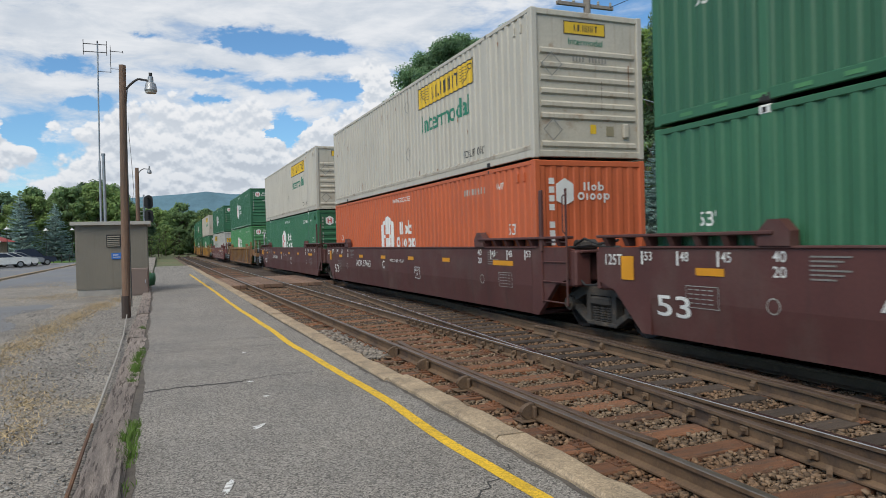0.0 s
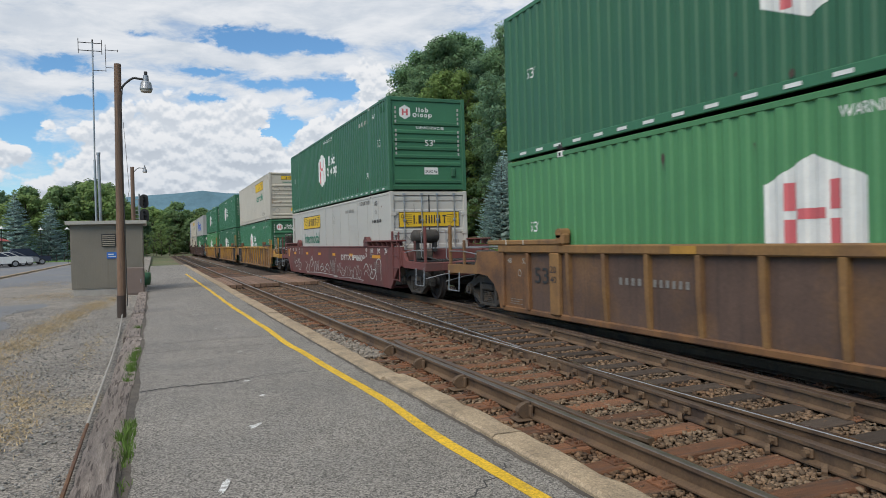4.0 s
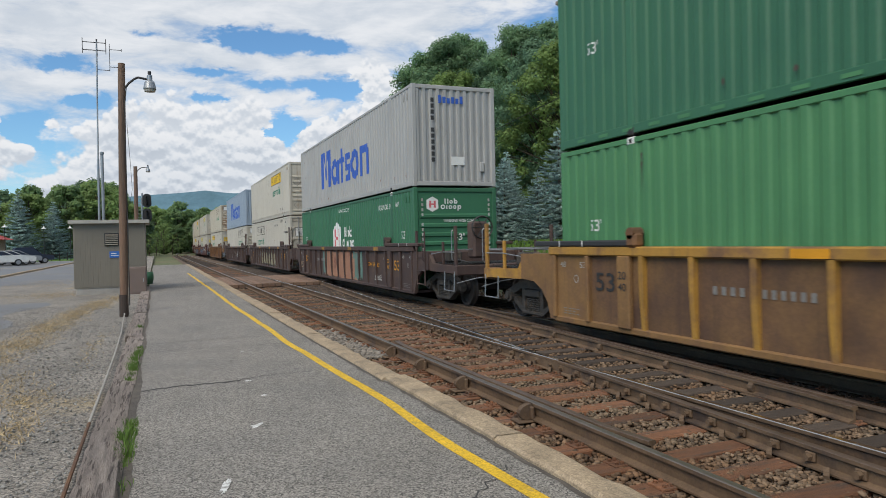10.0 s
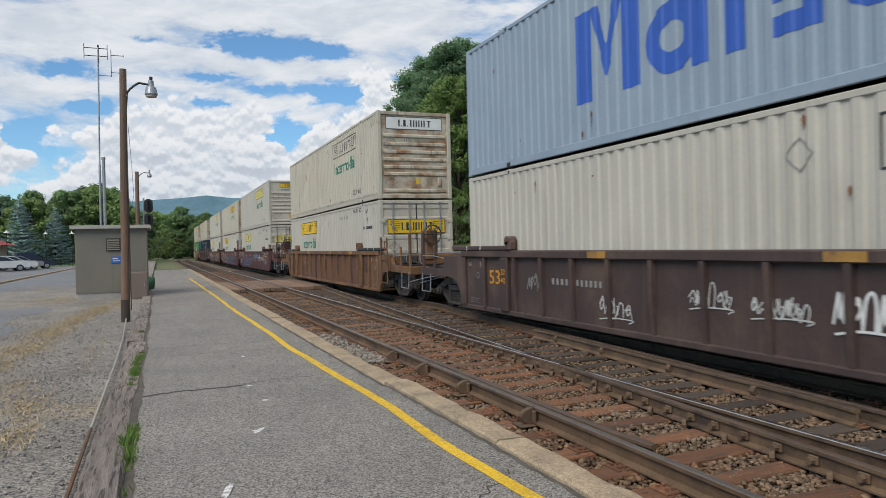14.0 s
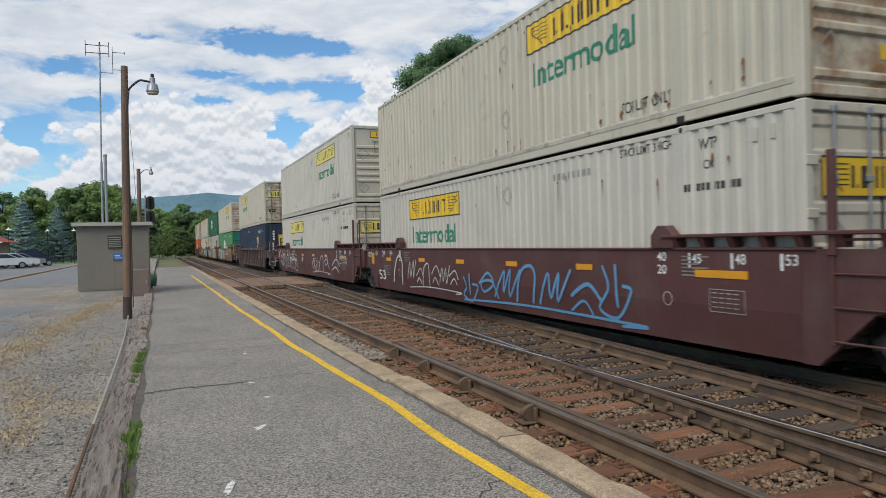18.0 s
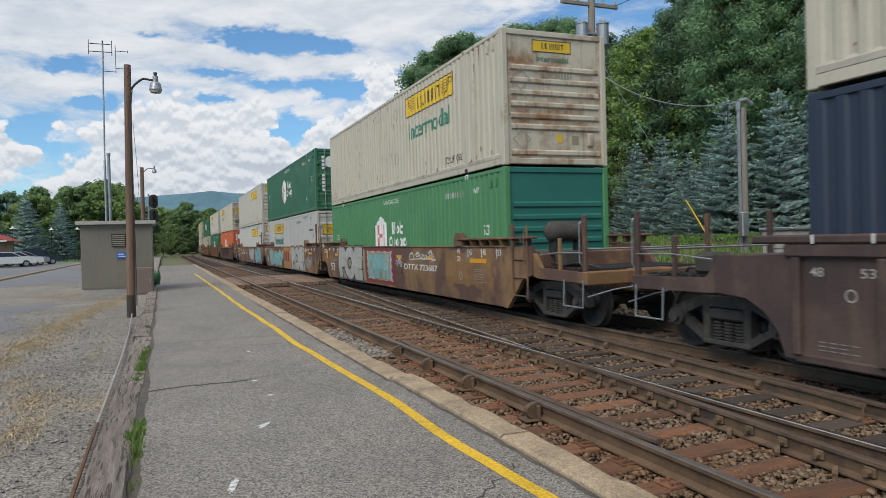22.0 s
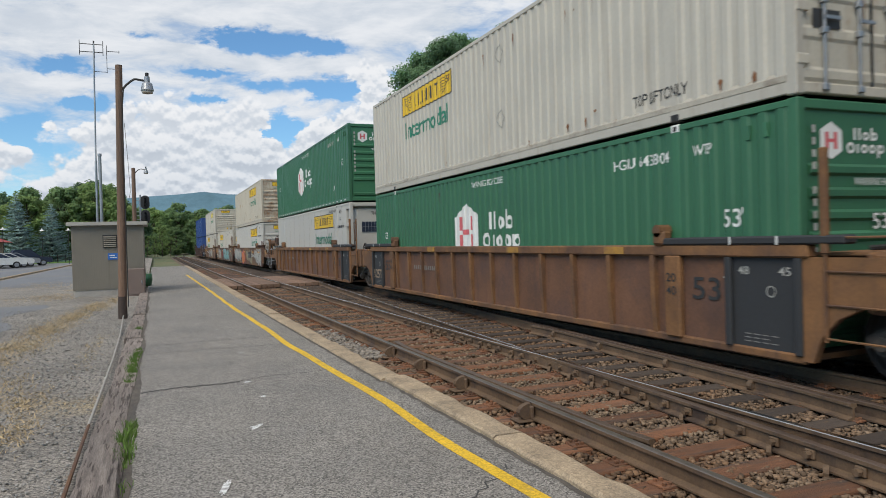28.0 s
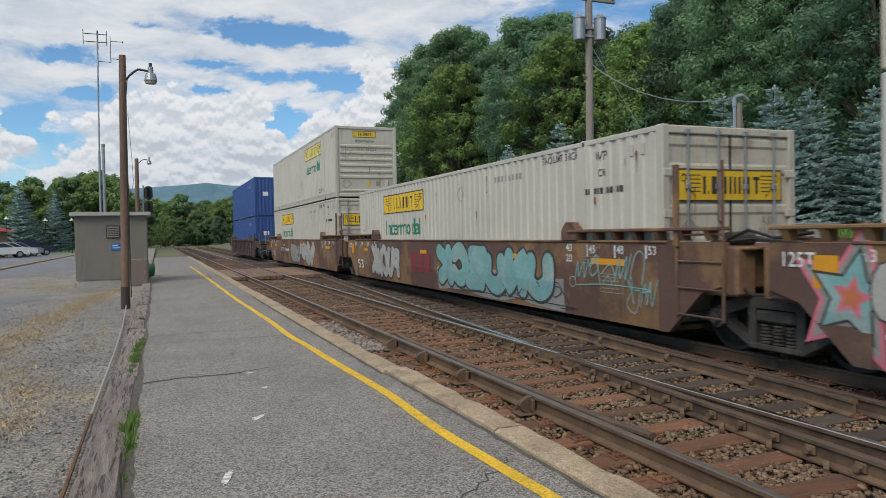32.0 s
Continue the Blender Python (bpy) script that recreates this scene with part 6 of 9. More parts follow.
        marking("chord_patch", c, [rect(a, a + 0.5, 1.37, 1.48) for a in (-3.1, 1.3, 4.6)], "d_amber" if chord == "w_yellow" else "w_yellow", ("cp", chord), lambda u, z: (-1.458, -u, z))
        marking("chord_marks", c, [rect(a, a + 0.03, 1.5, 1.6) for a in (7.2, 7.9, -7.2, -7.9)], "d_white", "cm", lambda u, z: (-1.472, -u, z))
        if style == "yellow":
            marking("brand_patch", c, [rect(-0.9, 0.1, 0.62, 1.05)], "w_brown", "bp", on_sheet)
    for k, (gs, u0, u1, z0, z1, fill, line, n) in enumerate(graffito):
        graffiti(c, gs, u0, u1, z0, z1, fill, line, n, on_well if kind == "smooth" else on_sheet, hash_of(mid, k))
    return c


def hash_of(mid, k):
    return int(mid * 7) * 31 + k


GLYPHS = [[[(0.15, 0), (0.15, 1)], [(0.15, 1), (0.75, 1), (0.9, 0.72), (0.7, 0.48), (0.2, 0.5)]],
          [[(0.9, 0.9), (0.5, 1.05), (0.1, 0.75), (0.5, 0.5), (0.9, 0.25), (0.5, -0.05), (0.1, 0.12)]],
          [[(0.5, 1), (0.08, 0.7), (0.08, 0.3), (0.5, 0), (0.92, 0.3), (0.92, 0.7), (0.5, 1)]],
          [[(0.15, 0), (0.12, 1)], [(0.15, 0.97), (0.9, 1)], [(0.15, 0.5), (0.75, 0.52)], [(0.15, 0.03), (0.95, 0)]],
          [[(0.1, 0), (0.12, 1), (0.85, 0.02), (0.9, 1)]],
          [[(0.1, 1), (0.08, 0.3), (0.5, -0.02), (0.92, 0.3), (0.9, 1)]],
          [[(0.1, 0), (0.5, 1.02), (0.92, 0)], [(0.28, 0.36), (0.76, 0.36)]],
          [[(0.15, 0), (0.15, 1)], [(0.9, 1), (0.25, 0.5), (0.92, 0)]],
          [[(0.92, 0.85), (0.5, 1.02), (0.08, 0.6), (0.15, 0.15), (0.55, -0.02), (0.92, 0.2)]]]


SCRAWLS = [[[(0.0, 0.0), (0.1, 0.8), (0.4, 1.0), (0.7, 0.7), (0.75, 0.0)]],
           [[(0.1, 0.6), (0.45, 1.0), (0.7, 0.6), (0.35, 0.3), (0.2, 0.65), (0.6, 0.75), (1.0, 0.1)]],
           [[(0.0, 0.1), (0.2, 0.9), (0.35, 0.2), (0.55, 0.95), (0.7, 0.15), (0.9, 1.0)]],
           [[(0.0, 0.9), (0.3, 0.5), (0.1, 0.1), (0.6, -0.05), (0.9, 0.5), (0.6, 0.6)], [(0.3, 0.95), (0.5, 0.2)]],
           [[(0.05, 0.5), (0.5, 0.85), (0.95, 0.45)], [(0.2, 0.15), (0.5, 0.4), (0.85, 0.1)]]]


def curve(pts, n=5):
    """Smooth line through the points."""
    out = []
    for k in range(len(pts) - 1):
        p0, p1, p2, p3 = pts[max(0, k - 1)], pts[k], pts[k + 1], pts[min(len(pts) - 1, k + 2)]
        for t in range(n):
            t /= n
            out.append(tuple(0.5 * (2 * p1[j] + (p2[j] - p0[j]) * t + (2 * p0[j] - 5 * p1[j] + 4 * p2[j] - p3[j]) * t * t + (3 * p1[j] - p0[j] - 3 * p2[j] + p3[j]) * t ** 3) for j in (0, 1)))
    return out + [pts[-1]]


def sprayed(pts, half, lo, hi):
    """Fat stroke with round ends along pts, kept between two heights."""
    left, right = [], []
    for k, (x, y) in enumerate(pts):
        a, b = pts[max(0, k - 1)], pts[min(len(pts) - 1, k + 1)]
        d = math.hypot(b[0] - a[0], b[1] - a[1]) or 1
        nu, nz = -(b[1] - a[1]) / d * half, (b[0] - a[0]) / d * half
        left.append((x + nu, y + nz))
        right.append((x - nu, y - nz))
    polys = [[left[k], left[k + 1], right[k + 1], right[k]] for k in range(len(pts) - 1)]
    for x, y in (pts[0], pts[-1]):
        polys.append([(x + half * math.cos(t * 0.6283), y + half * math.sin(t * 0.6283)) for t in range(10)])
    return [[(u, min(hi, max(lo, z))) for u, z in q] for q in polys]


def graffiti(c, style, u0, u1, z0, z1, fill, line, n, where, seed):
    """Sprayed pieces: fat rounded forms with dark edges, or thin looping strokes."""
    r = random.Random(seed)
    if style == "bubble":
        w, h = (u1 - u0) / n, z1 - z0
        fat = min(0.17 * h, 0.24 * w)
        layers = {"edge": [], "fill": []}
        pick = r.randrange(len(GLYPHS))
        for i in range(n):
            pick = (pick + r.randrange(1, len(GLYPHS))) % len(GLYPHS)
            lean, drop, tall = r.uniform(-0.16, 0.16), r.uniform(-0.05, 0.05) * h, r.uniform(0.86, 1.0)
            for line_ in GLYPHS[pick]:
                pts = [(u0 + (i + 0.5) * w + (x - 0.5) * (w * 1.08 - fat) + lean * (y - 0.5) * h, z0 + drop + fat * 1.2 + y * (h * tall - 2.6 * fat)) for x, y in ((1 - x_, y_) for x_, y_ in line_)]
                pts = curve(pts)
                layers["edge"] += sprayed(pts, fat * 1.3, z0 - 0.05, z1 + 0.02)
                layers["fill"] += sprayed(pts, fat, z0, z1)
        for k, (m_, lift) in {"edge": (line, 0.005), "fill": (fill, 0.009)}.items():
            marking("graffiti", c, layers[k], m_, ("g" + k, seed), where, lift, "sprayed letter forms" if k == "fill" else "")
    elif style == "word":
        text, h, w = n, z1 - z0, u1 - u0
        for thick, m_, lift in ((0.15, line, 0.006), (0.095, fill, 0.009)):
            marking("graffiti", c, [[(u0 + p[0] + 0.12 * p[1], z0 + p[1]) for p in q] for q in words(text, h, w, thick)], m_, ("gw", seed, thick), where, lift, "sprayed outlined letters")
    elif style == "block":
        marking("paint_patch", c, [rect(u0, u1, z0, z1)], fill, ("gb", seed), where, 0.002 + 0.0015 * n, "repainted patch")
    elif style == "star":
        cu, cz = (u0 + u1) / 2, (z0 + z1) / 2
        for size, m_, lift in ((0.8, "g_pink", 0.003), (0.68, "g_grey", 0.005), (0.55, "g_char", 0.007), (0.48, "g_cyan", 0.009), (0.24, "g_pink", 0.012), (0.15, "g_orange", 0.015)):
            rim = [(cu + size * (1.0 if k % 2 == 0 else 0.48) * math.sin(k * math.pi / 5 + 0.2), cz + size * (1.0 if k % 2 == 0 else 0.48) * math.cos(k * math.pi / 5 + 0.2)) for k in range(10)]
            marking("graffiti", c, [[(cu, cz), rim[k], rim[(k + 1) % 10]] for k in range(10)], m_, ("gs", size), where, lift, "sprayed star")
    elif style == "bars":
        marking("brand_bars", c, blocks(u0, u1, z0, z1, line), fill, ("gbar", seed), where, 0.005)
    elif style == "blobs":
        # overlapping rounded forms, each with a thin dark rim
        w, h = (u1 - u0) / n, z1 - z0
        order = list(range(n)) + [k + 0.5 for k in range(n - 1)]
        r.shuffle(order)
        for i, k in enumerate(order):
            cu = u0 + (k + 0.5) * w + r.uniform(-0.1, 0.1) * w
            cz = (z0 + h * r.uniform(0.56, 0.66)) if isinstance(k, int) else z0 + h * r.uniform(0.28, 0.5)
            ru, rz, lean = w * r.uniform(0.5, 0.68), h * r.uniform(0.28, 0.36), r.uniform(-0.35, 0.35)
            rim = [(cu + ru * math.cos(t * 0.31416) + lean * rz * math.sin(t * 0.31416), min(z1, max(z0, cz + rz * math.sin(t * 0.31416) + 0.06 * h * math.sin(t * 0.94248 + k)))) for t in range(20)]
            ring = [[rim[t], rim[(t + 1) % 20], tuple(rim[(t + 1) % 20][q] + ((cu, cz)[q] - rim[(t + 1) % 20][q]) * 0.045 for q in (0, 1)), tuple(rim[t][q] + ((cu, cz)[q] - rim[t][q]) * 0.045 for q in (0, 1))] for t in range(20)]
            marking("graffiti", c, [[(cu, cz), rim[t], rim[(t + 1) % 20]] for t in range(20)], fill, ("bf", seed, i), where, 0.003 + 0.0009 * i, "sprayed silver form")
            marking("graffiti_line", c, ring, line, ("bl", seed, i), where, 0.0034 + 0.0009 * i)
    elif style == "hollow":
        w, h = (u1 - u0) / n, z1 - z0
        polys = []
        for i in range(n):
            cu, cz, ru, rz = u0 + (i + 0.5) * w, z0 + h * r.uniform(0.42, 0.62), w * r.uniform(0.5, 0.8), h * r.uniform(0.26, 0.44)
            pts = [(cu + ru * math.cos(t * 0.5236) * r.uniform(0.85, 1.12), cz + rz * math.sin(t * 0.5236) * r.uniform(0.85, 1.12)) for t in range(12)]
            polys += sprayed(curve(pts + [pts[0]], 5), 0.017, 0.22, 1.44)
            inner = [(cu + ru * 0.3 * math.cos(t * 1.0472), cz + rz * 0.35 * math.sin(t * 1.0472)) for t in range(r.choice((4, 7)))]
            polys += sprayed(curve(inner, 5), 0.014, 0.22, 1.44)
        marking("graffiti", c, polys, fill, ("gh", seed), where, 0.008, "white outlined throw-up")
    elif style == "cloud":
        cu, cz, ru, rz = (u0 + u1) / 2, (z0 + z1) / 2, (u1 - u0) / 2, (z1 - z0) / 2
        rim = []
        for k in range(64):
            t = k / 64 * 8
            side_, f = int(t // 2), (t % 2) - 1
            a, b = ((f, -1), (1, f), (-f, 1), (-1, -f))[side_]
            wob = 1.0 - 0.07 * abs(math.sin(k * math.pi / 4))
            rim.append((cu + a * ru * wob, cz + b * rz * wob))
        marking("paint_patch", c, [[(cu, cz), rim[k], rim[(k + 1) % 64]] for k in range(64)], fill, ("gc", seed), where, 0.0045, "white scalloped cloud")
    elif style == "patch":
        m = 14
        top = [(u0 + (u1 - u0) * k / m, z1 - abs(r.gauss(0, 0.04))) for k in range(m + 1)]
        low = [(u + r.uniform(-0.03, 0.03), z0 + abs(r.gauss(0, 0.06))) for u, _ in top]
        marking("paint_patch", c, [[low[k], low[k + 1], top[k + 1], top[k]] for k in range(m)], fill, ("gp", seed), where, 0.002 + 0.0015 * n, "faded sprayed patch")
    elif style == "text":
        marking("lettering", c, [[(u0 + q[0], z0 + q[1]) for q in p] for p in words(n, z1 - z0, u1 - u0)], fill, ("gtx", n, u0), where, 0.011)
    else:
        # loose loops, arches and zigzags that run into one another
        polys = []
        w, h = (u1 - u0) / n, z1 - z0
        t = {"tag": 0.011, "fat": 0.03, "wide": 0.018}[style]
        pick = r.randrange(len(SCRAWLS))
        for i in range(n):
            pick = (pick + r.randrange(1, len(SCRAWLS))) % len(SCRAWLS)
            tall, lift_ = r.uniform(0.6, 1.0), r.uniform(0.0, 0.18)
            for line_ in SCRAWLS[pick]:
                pts = [(u0 + (i + 0.1 + x * 1.05 + r.uniform(-0.07, 0.07)) * w + 0.25 * y * min(h, w), z0 + (lift_ + y * tall * 0.82 + r.uniform(-0.03, 0.03)) * h) for x, y in line_]
                polys += sprayed(curve(pts, 6), t * r.uniform(0.8, 1.2), 0.22, 1.44)
        if n > 3:
            tail = [(u0 + w * 0.3, z0 - 0.02), (u0 + (u1 - u0) * 0.5, z0 + 0.06 * h), (u1 + 0.3 * w, z0 + 0.02), (u1 - 0.2 * w, z0 - 0.03)]
            polys += sprayed(curve(tail, 8), t * 0.8, 0.22, 1.44)
        marking("graffiti", c, polys, fill, ("gt", seed), where, 0.008, "thin looping sprayed strokes")


mat("g_tag", rgb(0.40, 0.29, 0.19), 0.75, var=0.25, scale=6, fine=40)
# ---------------- the consist ----------------
SPEED = 14.796
PAINTS = {"W": "c_white", "C": "c_white_clean", "R": "c_white_rusty", "G": "c_green", "g": "c_green_pale", "T": "c_teal", "O": "c_orange", "N": "c_navy", "B": "c_blue",
          "M": "c_grey", "m": "c_bluegrey"}
WELLS = {"maroon": ("smooth", "w_maroon", "w_maroon"), "rose": ("smooth", "w_rose", "w_rose"), "patch": ("smooth", "w_patch", "w_patch"),
         "brown": ("ribbed", "w_brown", "w_tan"), "yellow": ("ribbed", "w_tan", "w_yellow"), "orange": ("ribbed", "w_brown", "w_brown"),
         "dark": ("ribbed", "w_dark", "w_dark"), "darkbrown": ("ribbed", "w_dark", "w_brown")}
WELL_LABELS = {"maroon": "maroon smooth-sided steel well car with white lettering", "rose": "faded maroon well car with thin white scrawls", "patch": "brown patched well car covered with graffiti",
               "brown": "rusty brown ribbed well car with tan posts", "yellow": "yellow-brown ribbed well car with dark data panels", "orange": "orange-brown ribbed well car with dark data panels",
               "dark": "dark maroon ribbed well car with sprayed tags", "darkbrown": "dark brown ribbed well car with rusty chords"}
PANELS = {"yellow": ("w_panel", "w_yellow"), "brown": ("w_panel_dark", "w_tan"), "orange": ("w_panel_red", "w_brown")}
# near end at the start (m along the line); upper and lower box: paint, near end, plate colour; well style; joints; gear; graffiti
CONSIST = [
    (-7.97, "G ribs n", "G ribs n", "maroon", "EJ", "", []), (11.66, "W ribs y", "O flat n", "maroon", "JJ", "", []), (31.35, "W ribs y", "G ribs n", "maroon", "JE", "loop", []),
    (55.63, "G ribs r", "g ribs n", "brown", "EE", "pipe", []),
    (79.45, "G ribs r", "C door y", "rose", "EE", "tank", [("wide", -7.2, -5.6, 0.35, 1.1, "g_line", "", 2), ("wide", -4.6, 1.2, 0.3, 1.2, "g_line", "", 6), ("tag", 1.6, 5.0, 0.3, 0.9, "g_line", "", 6), ("text", 2.4, 5.6, 0.98, 1.18, "d_white", "", "DTTX 890609"), ("wide", 5.2, 7.4, 0.35, 1.2, "g_line", "", 3)]),
    (103.1, "W ribs y", "G ribs n", "yellow", "EJ", "wheel", []), (122.75, "G ribs n", "G ribs n", "yellow", "JJ", "", []), (142.5, "G ribs n", "g ribs n", "yellow", "JE", "", []),
    (166.33, "M wave n", "G ribs n", "dark", "EJ", "wheel", [("patch", -2.9, 2.3, 0.26, 1.33, "g_peach", "", 0), ("patch", -3.2, -2.5, 0.3, 1.3, "g_teal", "", 1), ("patch", 1.7, 2.95, 0.3, 1.34, "g_teal", "", 1), ("patch", 0.3, 1.9, 0.3, 1.1, "g_peach", "", 2), ("text", 3.55, 4.95, 0.84, 0.97, "d_amber", "", "GTW 676083"), ("tag", 4.35, 5.1, 0.42, 0.66, "g_line", "", 4), ("tag", 5.35, 5.95, 1.06, 1.2, "g_grey", "", 3)]),
    (185.9, "W ribs y", "W door w", "dark", "JJ", "", [("tag", -7.95, -7.5, 0.98, 1.25, "g_line", "", 3), ("wide", -4.95, -4.5, 0.66, 1.1, "g_grey", "", 1), ("text", -4.7, -3.9, 0.62, 0.71, "g_small", "", "LD LMT"), ("bubble", -2.9, 3.6, 0.35, 1.25, "g_olive", "d_black", 9), ("tag", -2.7, 3.5, 0.4, 1.2, "g_line", "", 9)]),
    (205.68, "m wave n", "W ribs w", "dark", "JE", "", [("tag", -5.3, -4.7, 0.7, 1.1, "g_grey", "", 3), ("tag", -2.95, -2.1, 0.4, 0.8, "g_line", "", 5), ("tag", -0.85, -0.1, 0.72, 1.1, "g_line", "", 6), ("tag", 0.2, 1.05, 0.68, 1.0, "g_line", "", 7), ("wide", 1.32, 2.0, 0.62, 1.18, "d_white", "", 4), ("tag", 3.2, 3.9, 0.7, 1.1, "g_line", "", 5), ("tag", 5.0, 5.6, 0.6, 1.0, "g_line", "", 4)]),
    (228.9, "R ribs w", "W door y", "orange", "EE", "wheel", []),
    (253.0, "W ribs p", "W door p", "maroon", "EJ", "tank wheel", [("fat", -6.3, -2.6, 0.4, 1.25, "g_blue", "", 5), ("fat", -2.5, -0.8, 0.3, 1.15, "g_blue", "", 1), ("fat", 0.7, 2.9, 1.0, 1.36, "g_blue", "", 6), ("text", 3.4, 5.9, 0.84, 1.08, "d_white", "", "DTTX 890318"), ("text", 1.4, 1.6, 0.78, 1.0, "d_white", "", "A"), ("text", -0.7, 0.75, 0.9, 0.97, "d_white", "", "LD LMT 115400 PER UNIT"), ("tag", 6.0, 7.2, 0.5, 1.2, "g_line", "", 3)]),
    (272.0, "R ribs y", "W door y", "maroon", "JJ", "", [("fat", -6.6, -5.6, 0.3, 1.4, "g_line", "", 1), ("wide", -5.2, -1.6, 0.4, 1.3, "g_line", "", 6), ("fat", -1.5, 5.0, 0.3, 1.34, "g_blue", "", 7)]),
    (291.58, "W ribs p", "W door p", "maroon", "JE", "", [("tag", -7.95, -6.85, 0.95, 1.26, "g_line", "", 5), ("hollow", -6.8, -2.9, 0.28, 1.42, "g_line", "", 6), ("text", -5.0, -2.87, 0.82, 1.0, "d_white", "", "DTTX 890318"), ("text", -1.55, -1.3, 0.84, 1.06, "d_white", "", "B"), ("wide", 0.6, 4.2, 0.4, 1.36, "g_line", "", 4), ("fat", 4.6, 6.0, 0.4, 1.3, "g_line", "", 1), ("tag", 6.2, 7.4, 0.9, 1.3, "g_line", "", 4)]),
    (315.05, "R door p", "N flat n", "dark", "EE", "", [("tag", -4.5, 1.5, 0.5, 1.2, "g_grey", "", 6)]),
    (338.6, "R ribs y", "g ribs t", "patch", "EJ", "tank", [("patch", -6.7, -2.6, 0.24, 1.44, "g_olive", "", 0), ("word", -6.4, -3.2, 0.36, 1.36, "g_white", "g_char", "POE"), ("patch", -2.55, 0.75, 0.24, 1.45, "g_darkred", "", 0), ("cloud", -2.35, 0.55, 0.36, 1.34, "g_white", "", 9), ("word", -2.1, 0.1, 0.5, 1.16, "g_cyan", "g_olive", "DESH"), ("tag", 0.85, 1.5, 0.85, 1.2, "g_line", "", 3), ("text", 1.42, 1.6, 0.66, 0.86, "d_black", "", "A"), ("text", 1.75, 4.4, 0.82, 0.98, "d_white", "", "DTTX 723687"), ("wide", 2.1, 4.1, 1.12, 1.38, "g_line", "", 4), ("patch", 4.9, 7.6, 0.5, 1.4, "w_tan", "", 0)]),
    (357.94, "G door n", "C door y", "patch", "JJ", "", [("bubble", -6.7, -1.9, 0.32, 1.38, "g_cyan", "g_grey", 5), ("tag", -6.5, -2.1, 0.4, 1.3, "g_char", "", 5), ("blobs", -2.1, -1.2, 0.5, 1.3, "g_cyan", "g_char", 3), ("block", -1.15, 1.5, 0.24, 1.44, "g_tan", "", 0), ("bars", -0.9, 0.95, 0.66, 1.24, "g_darkred", "333", 0), ("patch", 1.3, 5.3, 0.22, 1.46, "g_white", "", 0), ("word", 1.7, 4.8, 0.36, 1.36, "g_white", "g_char", "POE"), ("tag", 5.4, 6.2, 0.45, 1.2, "g_char", "", 3), ("blobs", 5.5, 6.6, 0.3, 1.0, "g_grey", "g_tan", 3), ("patch", 5.4, 6.2, 1.2, 1.38, "d_amber", "", 0), ("tag", 6.5, 7.2, 0.4, 1.2, "g_line", "", 3)]),
    (377.21, "W ribs b", "C ribs b", "patch", "JE", "", [("text", -5.2, -2.3, 0.86, 1.06, "d_white", "", "DTTX 723687"), ("tag", -1.8, -0.6, 0.7, 1.3, "g_line", "", 3), ("blobs", 0.75, 3.8, 0.3, 1.46, "g_white", "g_char", 4), ("tag", 4.0, 4.5, 0.5, 0.8, "g_line", "", 3), ("bubble", 4.5, 7.7, 0.26, 1.44, "g_cyan", "g_blue", 4), ("patch", -6.8, -5.6, 0.6, 1.4, "w_tan", "", 0)]),
    (400.33, "R door y", "O door n", "darkbrown", "EJ", "", []), (419.98, "W door y", "G ribs n", "orange", "JJ", "", [("tag", 6.9, 7.8, 0.9, 1.25, "g_white", "", 2)]), (439.4, "G ribs r", "C reefer y", "orange", "JE", "", []),
    (462.1, "R ribs y", "C ribs y", "patch", "EJ", "tank rust wheel", [("star", -8.8, -7.8, 0.42, 1.4, "", "", 0), ("blobs", -8.0, -3.4, 0.24, 1.42, "g_white", "g_char", 6), ("tag", -7.6, -3.6, 0.35, 1.35, "g_cyan", "", 5), ("bubble", -3.2, -1.3, 0.25, 1.4, "g_orange", "g_pink", 2), ("tag", -1.2, 0.0, 0.5, 1.3, "g_orange", "", 3), ("blobs", -0.1, 3.6, 0.28, 1.4, "g_olive", "g_char", 4), ("patch", 1.1, 3.0, 0.68, 1.22, "g_char", "", 7), ("text", 1.3, 4.5, 0.82, 1.04, "g_line", "", "DTTX 723646"), ("blobs", 4.7, 8.1, 0.24, 1.44, "g_white", "g_char", 4)]),
    (481.5, "", "W door y", "patch", "JJ", "", [("bubble", -6.2, -3.4, 0.3, 1.4, "g_white", "g_char", 5), ("bars", -2.4, -0.8, 0.6, 1.15, "g_darkred", "333", 0), ("patch", -0.4, 5.6, 0.22, 0.86, "g_grey", "", 0), ("bubble", -0.3, 5.2, 0.3, 1.45, "g_cyan", "g_char", 6), ("tag", 0.0, 5.6, 0.3, 0.9, "g_char", "", 7), ("tag", 5.9, 7.8, 0.75, 1.4, "g_cyan", "", 5), ("tag", 7.3, 8.0, 0.4, 1.1, "g_cyan", "", 2)]),
    (501.09, "W ribs p", "W door y", "patch", "JE", "", [("bubble", -1.8, 0.6, 0.3, 1.36, "g_grey", "g_char", 4), ("blobs", 0.8, 4.2, 0.25, 1.42, "g_white", "g_char", 4), ("text", -5.0, -2.4, 0.84, 1.02, "d_white", "", "DTTX 723646")]),
    (526.4, "B flat n", "B flat n", "dark", "EE", "", [])]
NUMBERS = {(166, False): "HGIU 507150", (420, False): "HGIU 643804", (31, False): "HGIU 644508", (143, False): "HGIU 505052"}
rng_train = random.Random(11)
mat("w_rose", rgb(0.14, 0.045, 0.04), 0.7, var=0.16, scale=0.8, fine=20, bump=0.1, second=rgb(0.10, 0.045, 0.04), second_scale=0.6, streaks=rgb(0.17, 0.09, 0.07), streak_amt=0.45)
MOVING = []
